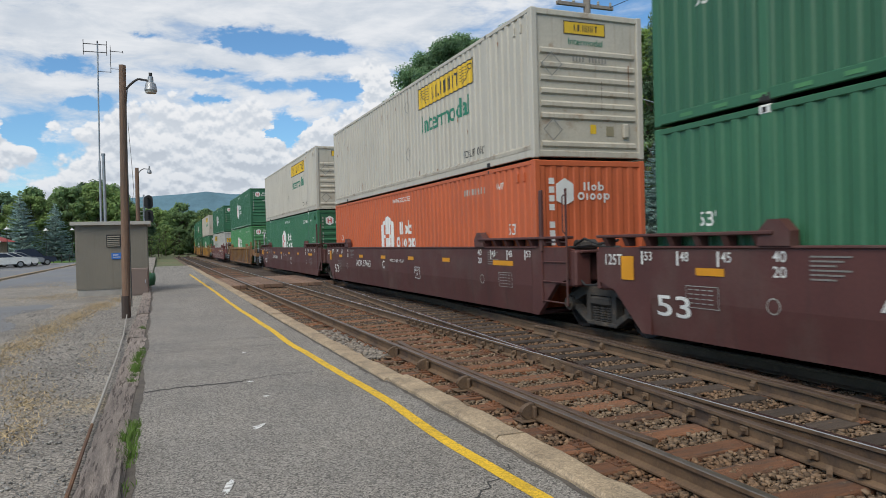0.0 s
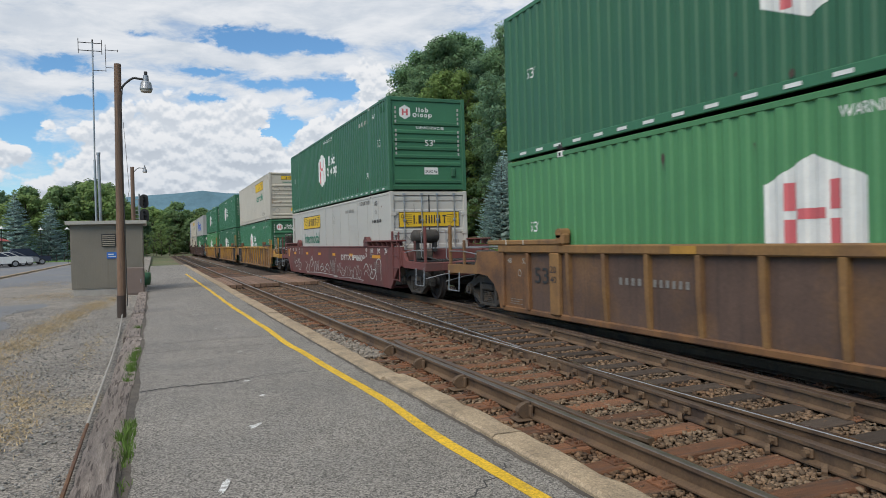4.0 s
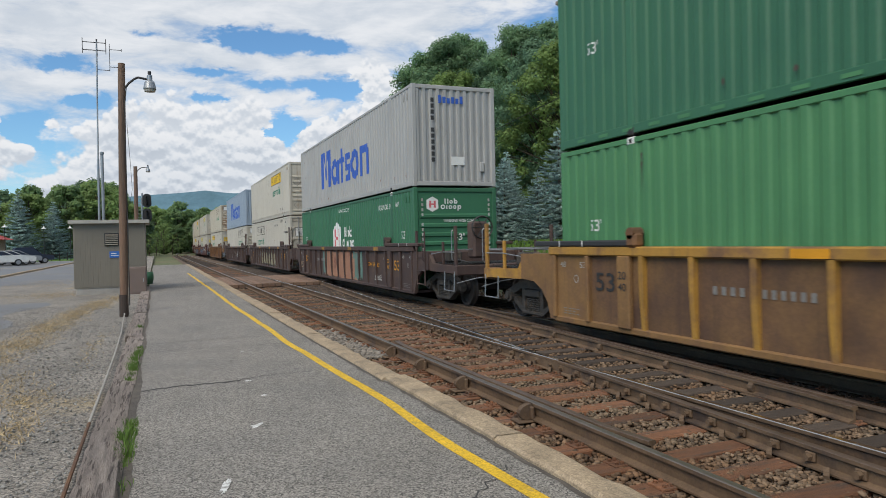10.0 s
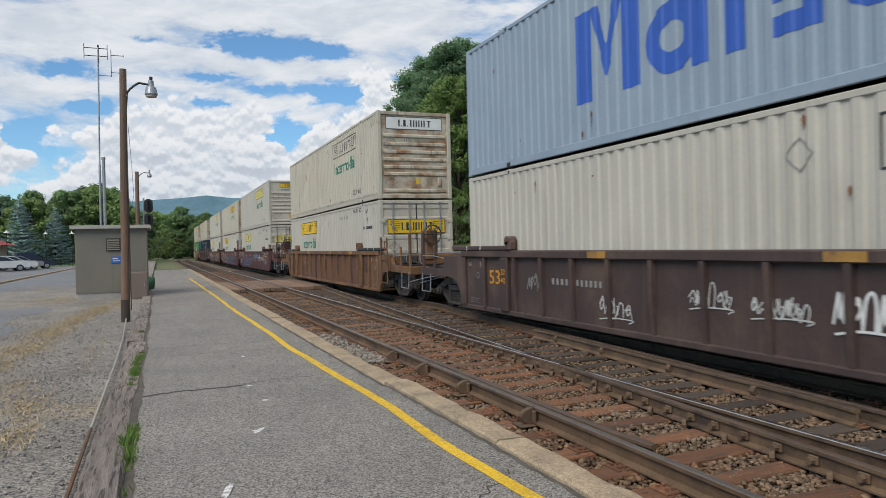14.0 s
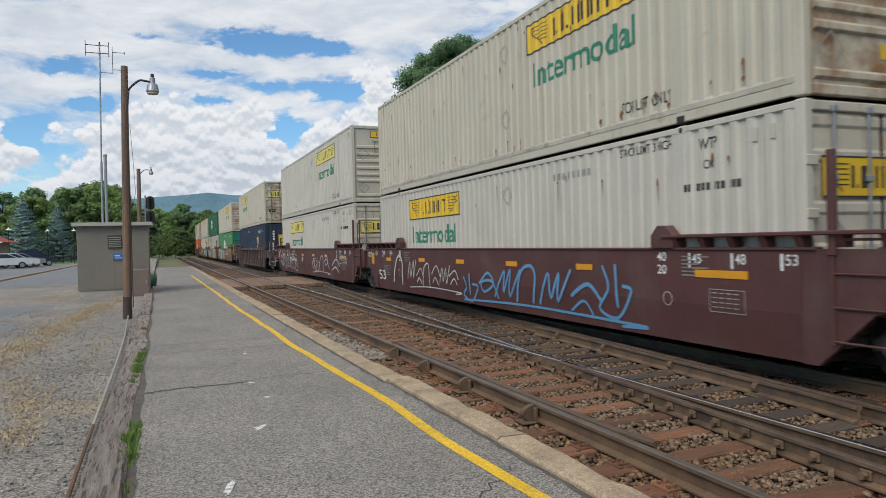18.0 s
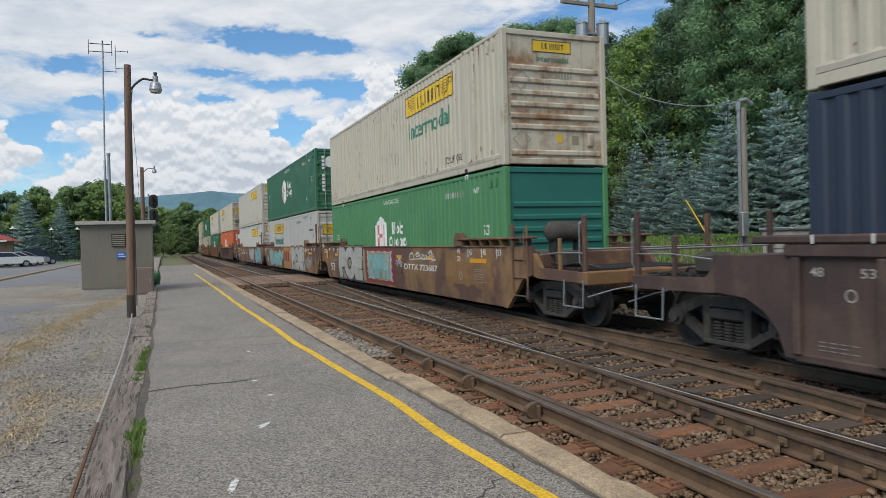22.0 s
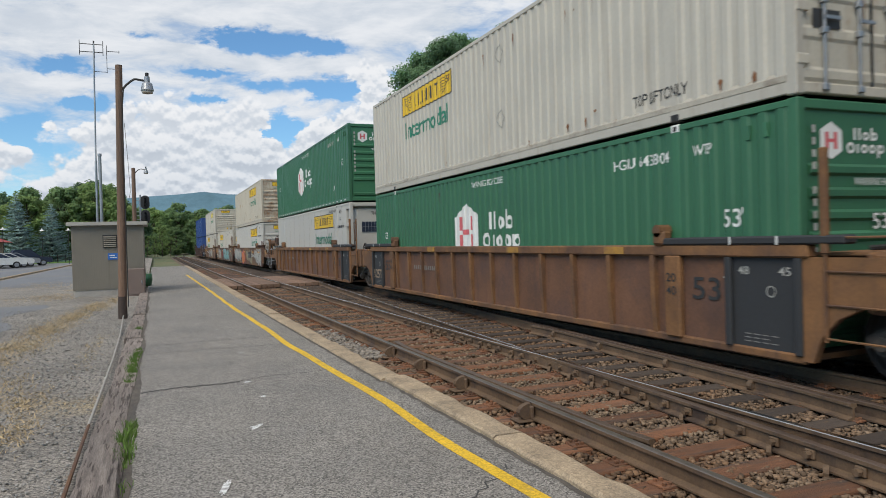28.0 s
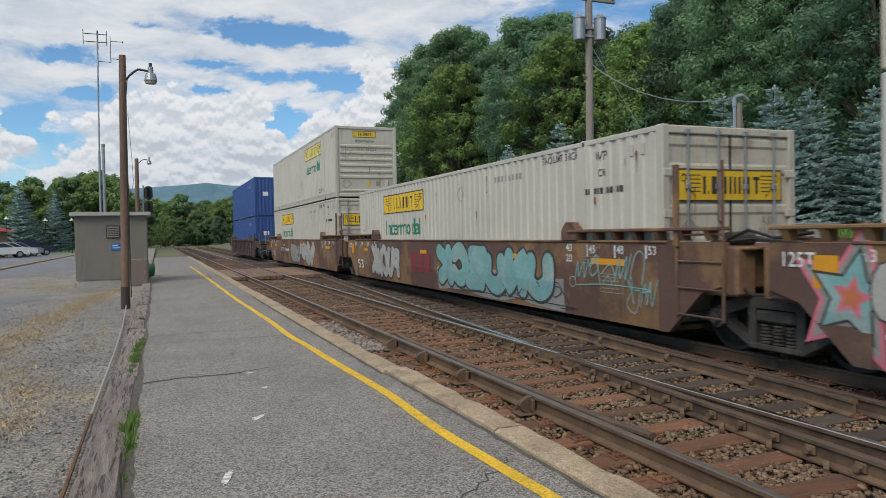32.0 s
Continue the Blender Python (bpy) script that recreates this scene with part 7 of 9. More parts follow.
for start, upper, lower, style, ends, gear, graf in CONSIST:
    mid = start + HL
    w = well_car(style, ends[0], ends[1], mid, gear, graf, WELL_LABELS[style])
    MOVING.append((w, mid, 0.0))
    for spec, z in ((lower, FLOOR_Z), (upper, FLOOR_Z + CH + 0.03)):
        if spec:
            p, end, plate = spec.split()
            c = container(p, end, PAINTS[p], plate, z > 1, NUMBERS.get((round(start), z > 1), ""))
            MOVING.append((c, mid, z))

# ---------------- platform edge and markings ----------------
def ribbon(pts, width, z, name, material, parent, label=""):
    """Flat strip along (x, y) points, laid at height z."""
    vs = []
    for k, (x, y) in enumerate(pts):
        a, b = pts[max(0, k - 1)], pts[min(len(pts) - 1, k + 1)]
        d = math.hypot(b[0] - a[0], b[1] - a[1]) or 1
        w = width
        nxv, nyv = (b[1] - a[1]) / d * w / 2, -(b[0] - a[0]) / d * w / 2
        vs += [(x - nxv, y - nyv, z), (x + nxv, y + nyv, z)]
    return part(name, Build().add(vs, [(2 * i, 2 * i + 1, 2 * i + 3, 2 * i + 2) for i in range(len(pts) - 1)]), material, parent, label)


r = random.Random(3)


def yellow_x(y):
    return float(np.interp(y, (-6, 3.6, 4.6, 5.3, 6.3, 7.4, 9.0, 10.7, 13.4, 18.4, 25, 42), (2.42, 2.08, 2.03, 2.02, 2.03, 2.0, 1.94, 1.87, 1.86, 1.77, 1.75, 1.6)))


ys_line = [-6 + 0.4 * i for i in range(120)]
ribbon([(yellow_x(y) + 0.008 * math.sin(y * 2.1) + r.uniform(-0.004, 0.004), y) for y in ys_line], 0.105, PLAT + 0.004, "safety_line", "yellow_paint", platform, "worn yellow safety line")
def splash(pts, width):
    """Ragged sprayed mark: several thin broken strokes side by side along (x, y) points."""
    (xa, ya), (xb, yb) = pts[0], pts[-1]
    d = math.hypot(xb - xa, yb - ya)
    nx_, ny_ = (yb - ya) / d, -(xb - xa) / d
    b, n = Build(), 8
    for k in range(7):
        off = width * 0.42 * (k - 3) / 3
        f0, f1 = r.uniform(0.0, 0.2) + 0.1 * abs(k - 3) / 3, r.uniform(0.8, 1.0) - 0.15 * abs(k - 3) / 3
        left, right = [], []
        for i in range(n + 1):
            f = f0 + (f1 - f0) * i / n
            w = width * 0.11 * r.uniform(0.3, 1.1) * math.sin(math.pi * (0.1 + 0.8 * i / n)) ** 0.5
            o = off + r.uniform(-0.03, 0.03) * width
            x, y = xa + (xb - xa) * f, ya + (yb - ya) * f
            left.append((x + nx_ * (o - w), y + ny_ * (o - w), PLAT + 0.005 + 0.0002 * k))
            right.append((x + nx_ * (o + w), y + ny_ * (o + w), PLAT + 0.005 + 0.0002 * k))
        b.add(left + right, [(i, n + 1 + i, n + 2 + i, i + 1) for i in range(n)])
    tagged(part("paint_mark", b, "white_paint", platform, "small white spray mark"), kind="stuff")


for pts, w in (([(0.33, 4.5), (0.36, 4.62), (0.42, 4.86)], 0.05), ([(0.7, 6.02), (0.76, 6.1), (0.83, 6.22)], 0.05), ([(0.69, 6.12), (0.79, 6.13)], 0.04), ([(0.95, 7.28), (1.02, 7.34)], 0.06),
               ([(0.88, 8.16), (0.99, 8.18)], 0.06), ([(1.07, 10.4), (1.14, 10.44)], 0.07), ([(1.0, 13.6), (1.06, 13.62)], 0.06)):
    splash(pts, w)


def crack(x0, y0, x1, y1, width, n=16):
    pts = []
    for i in range(n + 1):
        f = i / n
        pts.append((x0 + (x1 - x0) * f + r.uniform(-0.02, 0.02), y0 + (y1 - y0) * f + r.uniform(-0.035, 0.035) + 0.05 * math.sin(f * 5)))
    ribbon(pts, width, PLAT + 0.003, "crack", "crack", platform)


mat("crack", rgb(0.055, 0.053, 0.05), 0.95, var=0.3, scale=8, fine=50)
mat("asphalt_patch", rgb(0.135, 0.134, 0.13), 0.92, var=0.16, scale=1.5, fine=90, bump=0.5, bump_dist=0.006)
mat("dirt", rgb(0.10, 0.085, 0.07), 0.95, var=0.4, scale=4, fine=30, bump=0.8, bump_dist=0.02)
crack(-0.2, 8.15, 0.85, 8.28, 0.05)
crack(0.84, 8.28, 1.75, 8.5, 0.014)
crack(-0.1, 12.0, 2.05, 12.1, 0.022)
crack(-0.15, 11.05, 1.95, 11.08, 0.016)
crack(-0.2, 16.2, 2.2, 16.4, 0.02)
crack(-0.2, 21.5, 2.2, 21.4, 0.03)
crack(1.3, 3.3, 2.2, 4.3, 0.012)
crack(1.0, 2.6, 2.3, 3.4, 0.01)
crack(-0.2, 28, 2.3, 28.3, 0.03)
ribbon([(-0.25 + 0.02 * math.sin(y * 1.7) + r.uniform(-0.012, 0.012), y) for y in [1 + 0.12 * i for i in range(215)]], 0.09, PLAT + 0.004, "dirt_seam", "dirt", platform, "earthy seam at the broken asphalt edge")

ribbon([(float(np.interp(y, (-6, 4, 7.44, 7.46, 12, 20), (2.52, 2.50, 2.47, 2.43, 2.40, 2.38))) - 0.145 + r.uniform(-0.02, 0.012), y) for y in [2 + 0.14 * i for i in range(120)]], 0.045, PLAT + 0.003, "kerb_gap", "dirt", platform, "dark crumbled joint along the kerb")
kerb = thing("platform_kerb", "worn sandy concrete kerb along the platform edge", "kerb", kind="structure")
cuts = [-6.0, -3.1, -0.2, 2.2, 4.79, 7.45, 11.61, 15.6, 19.8, 23.4, 27.0, 30.5, 34.2, 38.0, 42, 46, 50, 54, 58, 62]
for a, b_ in zip(cuts, cuts[1:]):
    xa, xb = (float(np.interp(q, (-6, 4, 7.44, 7.46, 12, 20, 40, 62), (2.52, 2.50, 2.47, 2.43, 2.40, 2.38, 2.36, 2.35))) for q in (a + 0.01, b_ - 0.01))
    n_ = max(6, int((b_ - a) / 0.25))
    vs, fs = [], []
    for i in range(n_ + 1):
        f = i / n_
        yk_, w_ = a + 0.008 + (b_ - a - 0.016) * f, 0.008 if 0 < i < n_ else 0.0
        cx_ = xa + (xb - xa) * f
        chip = r.uniform(0.01, 0.045) if r.random() < 0.25 else r.uniform(0.006, 0.02)
        vs += [(cx_ + u_, yk_, v_) for u_, v_ in ((-0.13, -0.3), (-0.13 + r.uniform(-w_, w_), -0.02), (-0.108, r.uniform(-0.006, 0.004)), (0.11 - chip, r.uniform(-0.008, 0.004)), (0.13 + r.uniform(-w_, w_), -chip), (0.13, -0.36))]
    for i in range(n_):
        fs += [(i * 6 + q, i * 6 + (q + 1) % 6, (i + 1) * 6 + (q + 1) % 6, (i + 1) * 6 + q) for q in range(6)]
    fs += [tuple(range(6))[::-1], tuple(range(n_ * 6, n_ * 6 + 6))]
    part("kerb_block", Build().add(vs, fs), "kerb", kerb, at=pose(0, 0, PLAT + 0.045 + r.uniform(-0.012, 0.012)))

edging = thing("timber_edging", "cracked grey railway sleepers edging the platform", "timber", kind="structure")
y = 1.2
while y < 27:
    n = r.uniform(2.1, 2.6)
    b = Build()
    k = 9
    vs, fs = [], []
    for i in range(k + 1):
        yy = -n / 2 + n * i / k
        e = 0.012
        ring = [(-0.14 + r.uniform(-e, e), -0.2), (0.14 + r.uniform(-e, e), -0.2), (0.14 + r.uniform(-e, e), 0.02 + r.uniform(-e, e)), (0.12, 0.055 + r.uniform(-e, e)), (0.0 + r.uniform(-0.03, 0.03), 0.06 + r.uniform(-0.02, e)),
                (-0.12, 0.055 + r.uniform(-e, e)), (-0.14 + r.uniform(-e, e), 0.02 + r.uniform(-e, e))]
        vs += [(u, yy, w) for u, w in ring]
    for i in range(k):
        fs += [(i * 7 + q, i * 7 + (q + 1) % 7, (i + 1) * 7 + (q + 1) % 7, (i + 1) * 7 + q) for q in range(7)]
    fs += [tuple(range(7))[::-1], tuple(range(k * 7, k * 7 + 7))]
    b.add(vs, fs)
    part("sleeper", b, "old_timber", edging, at=pose(-0.39 + r.uniform(-0.02, 0.02), y + n / 2, 0.075 + r.uniform(-0.025, 0.012), 0, r.uniform(-2, 2), r.uniform(-0.7, 0.7)))
    y += n + 0.03

cable = thing("ground_cable", "pale conduit lying along the gravel to the pole", "cable")
part("pale_run", Build().path([(-0.72, 17.7, 0.12), (-0.64, 14, 0.07), (-0.6, 11, 0.09), (-0.6, 8.9, 0.08), (-0.6, 7, 0.08)], 0.014, 6), "concrete", cable)
part("rusty_run", Build().path([(-0.6, 7, 0.08), (-0.6, 6.18, 0.07), (-0.59, 5.0, 0.08), (-0.6, 3.0, 0.07)], 0.014, 6), "w_brown", cable, "rusty end of the conduit")


def tuft(m, n, h, spread, material, seed):
    q = random.Random(seed)
    b = Build()
    for _ in range(n):
        a, d = q.uniform(0, 6.28), q.uniform(0, spread)
        x, y, hh = d * math.cos(a), 2.4 * d * math.sin(a), h * q.uniform(0.3, 1.1)
        lx, ly = q.uniform(-0.6, 0.6) * hh, q.uniform(-0.6, 0.6) * hh
        w = q.uniform(0.0015, 0.004)
        b.add([(x - w, y, 0), (x + w, y, 0), (x + lx * 0.5 + w * 0.8, y + ly * 0.5, hh * 0.65), (x + lx * 0.5 - w * 0.8, y + ly * 0.5, hh * 0.65)], [(0, 1, 2, 3)])
        b.add([(x + lx * 0.5 - w * 0.8, y + ly * 0.5, hh * 0.65), (x + lx * 0.5 + w * 0.8, y + ly * 0.5, hh * 0.65), (x + lx, y + ly, hh)], [(0, 1, 2)])
    return b


weed_rows = [(-0.30, y) for y in (11.6, 11.2, 10.8, 10.4, 10.0, 9.6, 9.25, 8.9)] + [(-0.255, y) for y in (6.6, 6.35, 6.1, 5.88, 5.66, 5.45, 4.95)] + [(-0.33, 14.5)]
for i, (x, y) in enumerate(weed_rows):
    tall = (0.13 if 5.6 < y < 6.2 or 9.4 < y < 11 else 0.085) * r.uniform(0.8, 1.2)
    solid("weed_tuft", tuft(None, r.randrange(60, 130) if y > 4.96 else 30, tall, 0.065, "weed", 40 + i), "weed", "green weeds growing between sleepers and asphalt", "weeds",
          pose(x + r.uniform(-0.02, 0.02), y, PLAT - 0.02), group="weeds along the platform", kind="stuff")

# ---------------- stones ----------------
def stones(name, n, area, size, z, material, label, seed, density=None):
    g = np.random.default_rng(seed)
    x = g.uniform(area[0], area[1], n)
    u = g.uniform(0, 1, n) ** 1.7
    y = area[2] + (area[3] - area[2]) * u
    s = g.uniform(size[0], size[1], n)
    cube = np.array([(-1, -1, -1), (1, -1, -1), (1, 1, -1), (-1, 1, -1), (-1, -1, 1), (1, -1, 1), (1, 1, 1), (-1, 1, 1)], float) * (0.75, 0.7, 0.42)
    v = cube[None] * (1 + g.uniform(-0.35, 0.35, (n, 8, 3)))
    a, b = g.uniform(0, 6.28, n), g.uniform(-0.6, 0.6, n)
    ca, sa, cb, sb = np.cos(a), np.sin(a), np.cos(b), np.sin(b)
    X = v[..., 0] * ca[:, None] - v[..., 1] * sa[:, None]
    Y = v[..., 0] * sa[:, None] + v[..., 1] * ca[:, None]
    Z = v[..., 2]
    Y2, Z2 = Y * cb[:, None] - Z * sb[:, None], Y * sb[:, None] + Z * cb[:, None]
    co = np.stack([X * s[:, None] + x[:, None], Y2 * s[:, None] + y[:, None], Z2 * s[:, None] + z + g.uniform(-0.02, 0.02, n)[:, None]], -1)
    f = np.array([(0, 3, 2, 1), (4, 5, 6, 7), (0, 1, 5, 4), (1, 2, 6, 5), (2, 3, 7, 6), (3, 0, 4, 7)])
    faces = (f[None] + (np.arange(n) * 8)[:, None, None]).reshape(-1, 4)
    return tagged(new(name, raw_mesh(name, co.reshape(-1, 3), faces, M[material])), label, "stones", kind="stuff")


stones("ballast", 76000, (2.6, 7.3, 2.0, 34.0), (0.012, 0.033), -0.209, "stone", "rust-brown crushed stone between the ties", 1)
stones("ballast", 5000, (7.2, 12.5, 3.0, 40.0), (0.025, 0.05), -0.21, "stone", "rust-brown crushed stone beside the far track", 2)
stones("gravel", 22000, (-5.0, -0.6, 2.5, 22.0), (0.005, 0.015), 0.033, "gravel", "loose grey gravel beside the platform", 3)
mat("stone_pale", rgb(0.215, 0.19, 0.16), 0.9, var=0.2, scale=6, fine=60, bump=0.3, island=0.4)
stones("pale_ballast", 1300, (2.65, 3.4, 10.6, 14.5), (0.025, 0.045), -0.185, "stone_pale", "fresh pale ballast beside the kerb", 4)

# dry grass in the gravel
gd = np.random.default_rng(12)
gv = []
for cx, cy, rx, ry, n in ((-1.6, 22.0, 0.35, 1.6, 2600), (-1.9, 19.0, 0.3, 1.5, 2600), (-2.1, 16.4, 0.35, 1.3, 2600), (-2.2, 13.8, 0.4, 1.2, 2400), (-2.3, 11.8, 0.4, 0.9, 1400), (-1.25, 7.2, 0.2, 0.6, 700), (-1.35, 8.6, 0.25, 0.6, 700),
                          (-1.7, 9.8, 0.3, 0.8, 500), (-5.0, 38.0, 1.5, 3.0, 3000), (-3.4, 27.5, 1.0, 2.0, 1500), (-1.0, 12.5, 0.15, 2.0, 300), (-1.2, 24.5, 0.3, 1.2, 900)):
    n = int(n * 0.65)
    px_, py_ = gd.normal(cx, rx * 0.6, n), gd.normal(cy, ry * 0.6, n)
    hh, aa = gd.uniform(0.015, 0.05, n), gd.uniform(0, 6.28, n)
    lean = gd.normal(0, 0.05, (n, 2))
    w_ = 0.007
    gv.append(np.stack([np.stack([px_ - w_ * np.cos(aa), py_ - w_ * np.sin(aa), 0.028 + 0 * hh], -1), np.stack([px_ + w_ * np.cos(aa), py_ + w_ * np.sin(aa), 0.028 + 0 * hh], -1), np.stack([px_ + lean[:, 0], py_ + lean[:, 1], 0.03 + hh], -1)], 1).reshape(-1, 3))
gv = np.concatenate(gv)
tagged(new("dry_grass", raw_mesh("dry_grass", gv, np.arange(len(gv)).reshape(-1, 3), M["dry_grass"])), "patches of dry tan grass in the gravel", "grass", kind="stuff")

# ---------------- track fittings ----------------
def brace():
    b = Build()
    b.prism([(-0.02, -0.16)] + [(-0.02 - 0.14 * math.sin(math.pi * k / 8), -0.09 + 0.085 * -math.cos(math.pi * k / 8)) for k in range(9)] + [(-0.02, 0.0)], "y", -0.035, 0.035)
    b.box(-0.05, -0.01, -0.08, 0.08, -0.16, -0.03, 0.01)
    b.box(-0.2, 0.16, -0.1, 0.1, -0.178, -0.163, 0.004)
    return b


brace_mesh = brace().data("rail_brace", M["rail_side"])
for y in (6.15, 7.75, 9.15, 10.5):
    part("rail_brace", brace_mesh, "", track, "cast iron rail brace", at=pose(RAIL_A - 0.03, y, 0))
for y in (5.95, 7.5, 9.2, 10.75):
    part("rail_brace", brace_mesh, "", track, "cast iron rail brace", at=pose(cross_x(y) + 1.505 - 0.03, y, 0))
bolt = Build().box(-0.03, -0.0, -0.045, 0.045, -0.125, -0.05, 0.008).tube((-0.075, 0, -0.088), (-0.025, 0, -0.088), 0.03, 6).data("joint_bolt", M["rail_side"])
for i in range(30):
    yb = 3.5 + 0.37 * i + r.uniform(-0.05, 0.05)
    part("joint_bolt", bolt, "", track, at=pose(min(RAIL_B, cross_x(yb)) - 0.014, yb, 0))
clip = Build().ring((0, 0, 0), "y", [(-0.02, 0.05), (0.02, 0.05), (0.02, 0.028), (-0.02, 0.028), (-0.02, 0.05)], 10).data("rail_clip", M["rail_side"])
for i in range(18):
    yb = 3.7 + 0.56 * i
    part("rail_clip", clip, "", track, at=pose(min(RAIL_B, cross_x(yb)) - 0.1, yb, -0.15, 0, 0, 40))
plate = Build().box(-0.19, 0.19, -0.09, 0.09, -0.182, -0.162, 0.004)
for sx in (-0.15, -0.1, 0.1, 0.15):
    for sy in (-0.05, 0.05):
        plate.box(sx - 0.014, sx + 0.014, sy - 0.014, sy + 0.014, -0.165, -0.138, 0.005)
plate = plate.data("tie_plate", M["tie_rust"])
for k in range(42):
    y = -2.08 + 0.56 * k
    for x in (RAIL_A, RAIL_B, cross_x(y) + 1.505, RAIL_D):
        if x < RAIL_D + 0.01:
            part("tie_plate", plate, "", track, at=pose(x, y, 0))
part("frog_casting", Build().prism([(cross_x(6.2) + 0.03, 6.2), (RAIL_B + 0.03, 6.2), (RAIL_B + 0.10, 9.6), (RAIL_B - 0.0, 9.6)], "z", -0.15, -0.04), "rail_side", track, "cast steel crossing frog")

crossing = thing("plank_crossing", "brown timber crossing between platform and tracks", "crossing", kind="structure")
mat("plank", rgb(0.20, 0.125, 0.085), 0.9, var=0.25, scale=1.5, fine=14, bump=0.5, bump_dist=0.02, stretch=(8, 0.7, 8), per_object=0.2)
for x0, x1, n in ((2.66, 3.4, 3), (3.62, 4.92, 5), (5.14, 7.15, 7)):
    w = (x1 - x0) / n
    for i in range(n):
        for a, b_ in ((30.2, 33.2), (33.25, 37.8)):
            part("plank", Build().box(x0 + i * w + 0.012, x0 + (i + 1) * w - 0.012, a, b_, -0.17, -0.012 + r.uniform(-0.01, 0.006), 0.012), "plank", crossing)

mat("cabinet_brown", rgb(0.17, 0.125, 0.105), 0.6, var=0.12, scale=2, fine=30)
# ---------------- shed ----------------
shed = thing("equipment_shed", "small olive-grey metal signal shed on a concrete base", "shed", pose(-1.5, 28.2, 0.0))
b = Build()
x = -1.14
while x < 1.11:
    b.box(x, x + 0.062, -1.307, -1.30, 0.3, 2.5)
    x += 0.076
part("siding", b, "shed_metal", shed)
part("wall_shell", Build().box(-1.14, 1.14, -1.3, 1.3, 0.26, 2.52), "shed_metal", shed)
part("roof", Build().prism([(-1.48, 2.5), (1.48, 2.5), (1.48, 2.72), (-1.48, 2.62)], "x", -1.27, 1.27), "shed_trim", shed, "pale flat metal roof")
part("base", Build().box(-1.1, 1.1, -1.28, 1.28, 0.0, 0.27, 0.02), "concrete", shed)
vent = part("vent", Build().box(-0.17, 0.29, -1.34, -1.31, 1.72, 2.16), "dark_steel", shed)
for k in range(6):
    part("louvre", Build().prism([(-1.335, 1.76 + 0.065 * k), (-1.375, 1.745 + 0.065 * k), (-1.375, 1.755 + 0.065 * k), (-1.34, 1.79 + 0.065 * k)], "x", -0.14, 0.26), "shed_metal", vent)
mat("sign_blue", rgb(0.03, 0.13, 0.42), 0.5, var=0.1)
sign = part("sign", Build().box(-0.02, 0.32, -1.335, -1.318, 1.3, 1.52), "sign_blue", shed, "small blue notice sign")
part("print", Build().box(0.03, 0.2, -1.339, -1.336, 1.43, 1.46).box(0.03, 0.27, -1.339, -1.336, 1.36, 1.38), "d_white", sign)
cabinet = thing("junction_cabinet", "grey steel junction cabinet beside the shed", "cabinet", pose(-0.62, 26.35, 0.02))
part("body", Build().box(-0.28, 0.28, -0.16, 0.16, 0.0, 0.95, 0.02), "cabinet_brown", cabinet)
part("door_panel", Build().box(-0.24, 0.24, -0.172, -0.16, 0.06, 0.9, 0.005), "cabinet_brown", cabinet)
part("handle", Build().box(0.16, 0.19, -0.195, -0.172, 0.42, 0.55, 0.006), "galv", cabinet)
bin_ = thing("planter_barrel", "green barrel planter on the platform", "planter", pose(-0.4, 31.5, PLAT))
part("barrel", Build().ring((0, 0, 0), "z", [(0, 0), (0, 0.22), (0.25, 0.27), (0.5, 0.25), (0.5, 0.2), (0.42, 0.0)], 16), "c_green", bin_, smooth=True)
part("flowers", tuft(None, 60, 0.25, 0.18, "weed", 9), "weed", bin_, at=pose(0, 0, 0.42))

# ---------------- light poles, mast, signal ----------------
def light_pole(x, y, height, top_dx, reach, lamp_z, rad, label):
    p = thing("light_pole", label, "light pole", pose(x, y, 0), group="light poles along the platform")
    part("pole", Build().tube((0, 0, -0.3), (top_dx * 0.5, 0, height * 0.5), rad, 16, rad * 0.9, False).tube((top_dx * 0.5, 0, height * 0.5), (top_dx, 0, height), rad * 0.9, 16, rad * 0.78), "pole_wood", p, smooth=False)
    part("pole_foot", Build().tube((0, 0, -0.1), (0.005, 0, 0.55), rad * 1.04, 16, rad * 1.02), "pole_tar", p, "tarred dark foot")
    arm = Build()
    z0 = lamp_z - 0.12
    pts = [(top_dx * 0.9 + rad * 0.7, 0, z0), (top_dx + rad + 0.05, 0, z0 + 0.12), (top_dx + rad + 0.16, 0, z0 + 0.22), (top_dx + reach * 0.6, 0, z0 + 0.27), (top_dx + reach, 0, z0 + 0.24)]
    arm.path(pts, 0.026, 8)
    part("arm", arm, "dark_steel", p)
    lx = top_dx + reach + 0.04
    head = part("lamp_head", Build().ring((lx, 0, z0), "z", [(0.34, 0.0), (0.34, 0.06), (0.2, 0.065), (0.19, 0.1), (0.17, 0.115), (0.02, 0.145), (0.0, 0.14), (0.02, 0.0)], 18), "galv", p, smooth=False)
    part("photocell", Build().tube((lx, 0, z0 + 0.36), (lx, 0, z0 + 0.43), 0.04, 10), "dark_steel", head)
    part("lens", Build().ring((lx, 0, z0), "z", [(0.0, 0.13), (-0.05, 0.12), (-0.06, 0.0)], 16), "shed_trim", head)
    return p


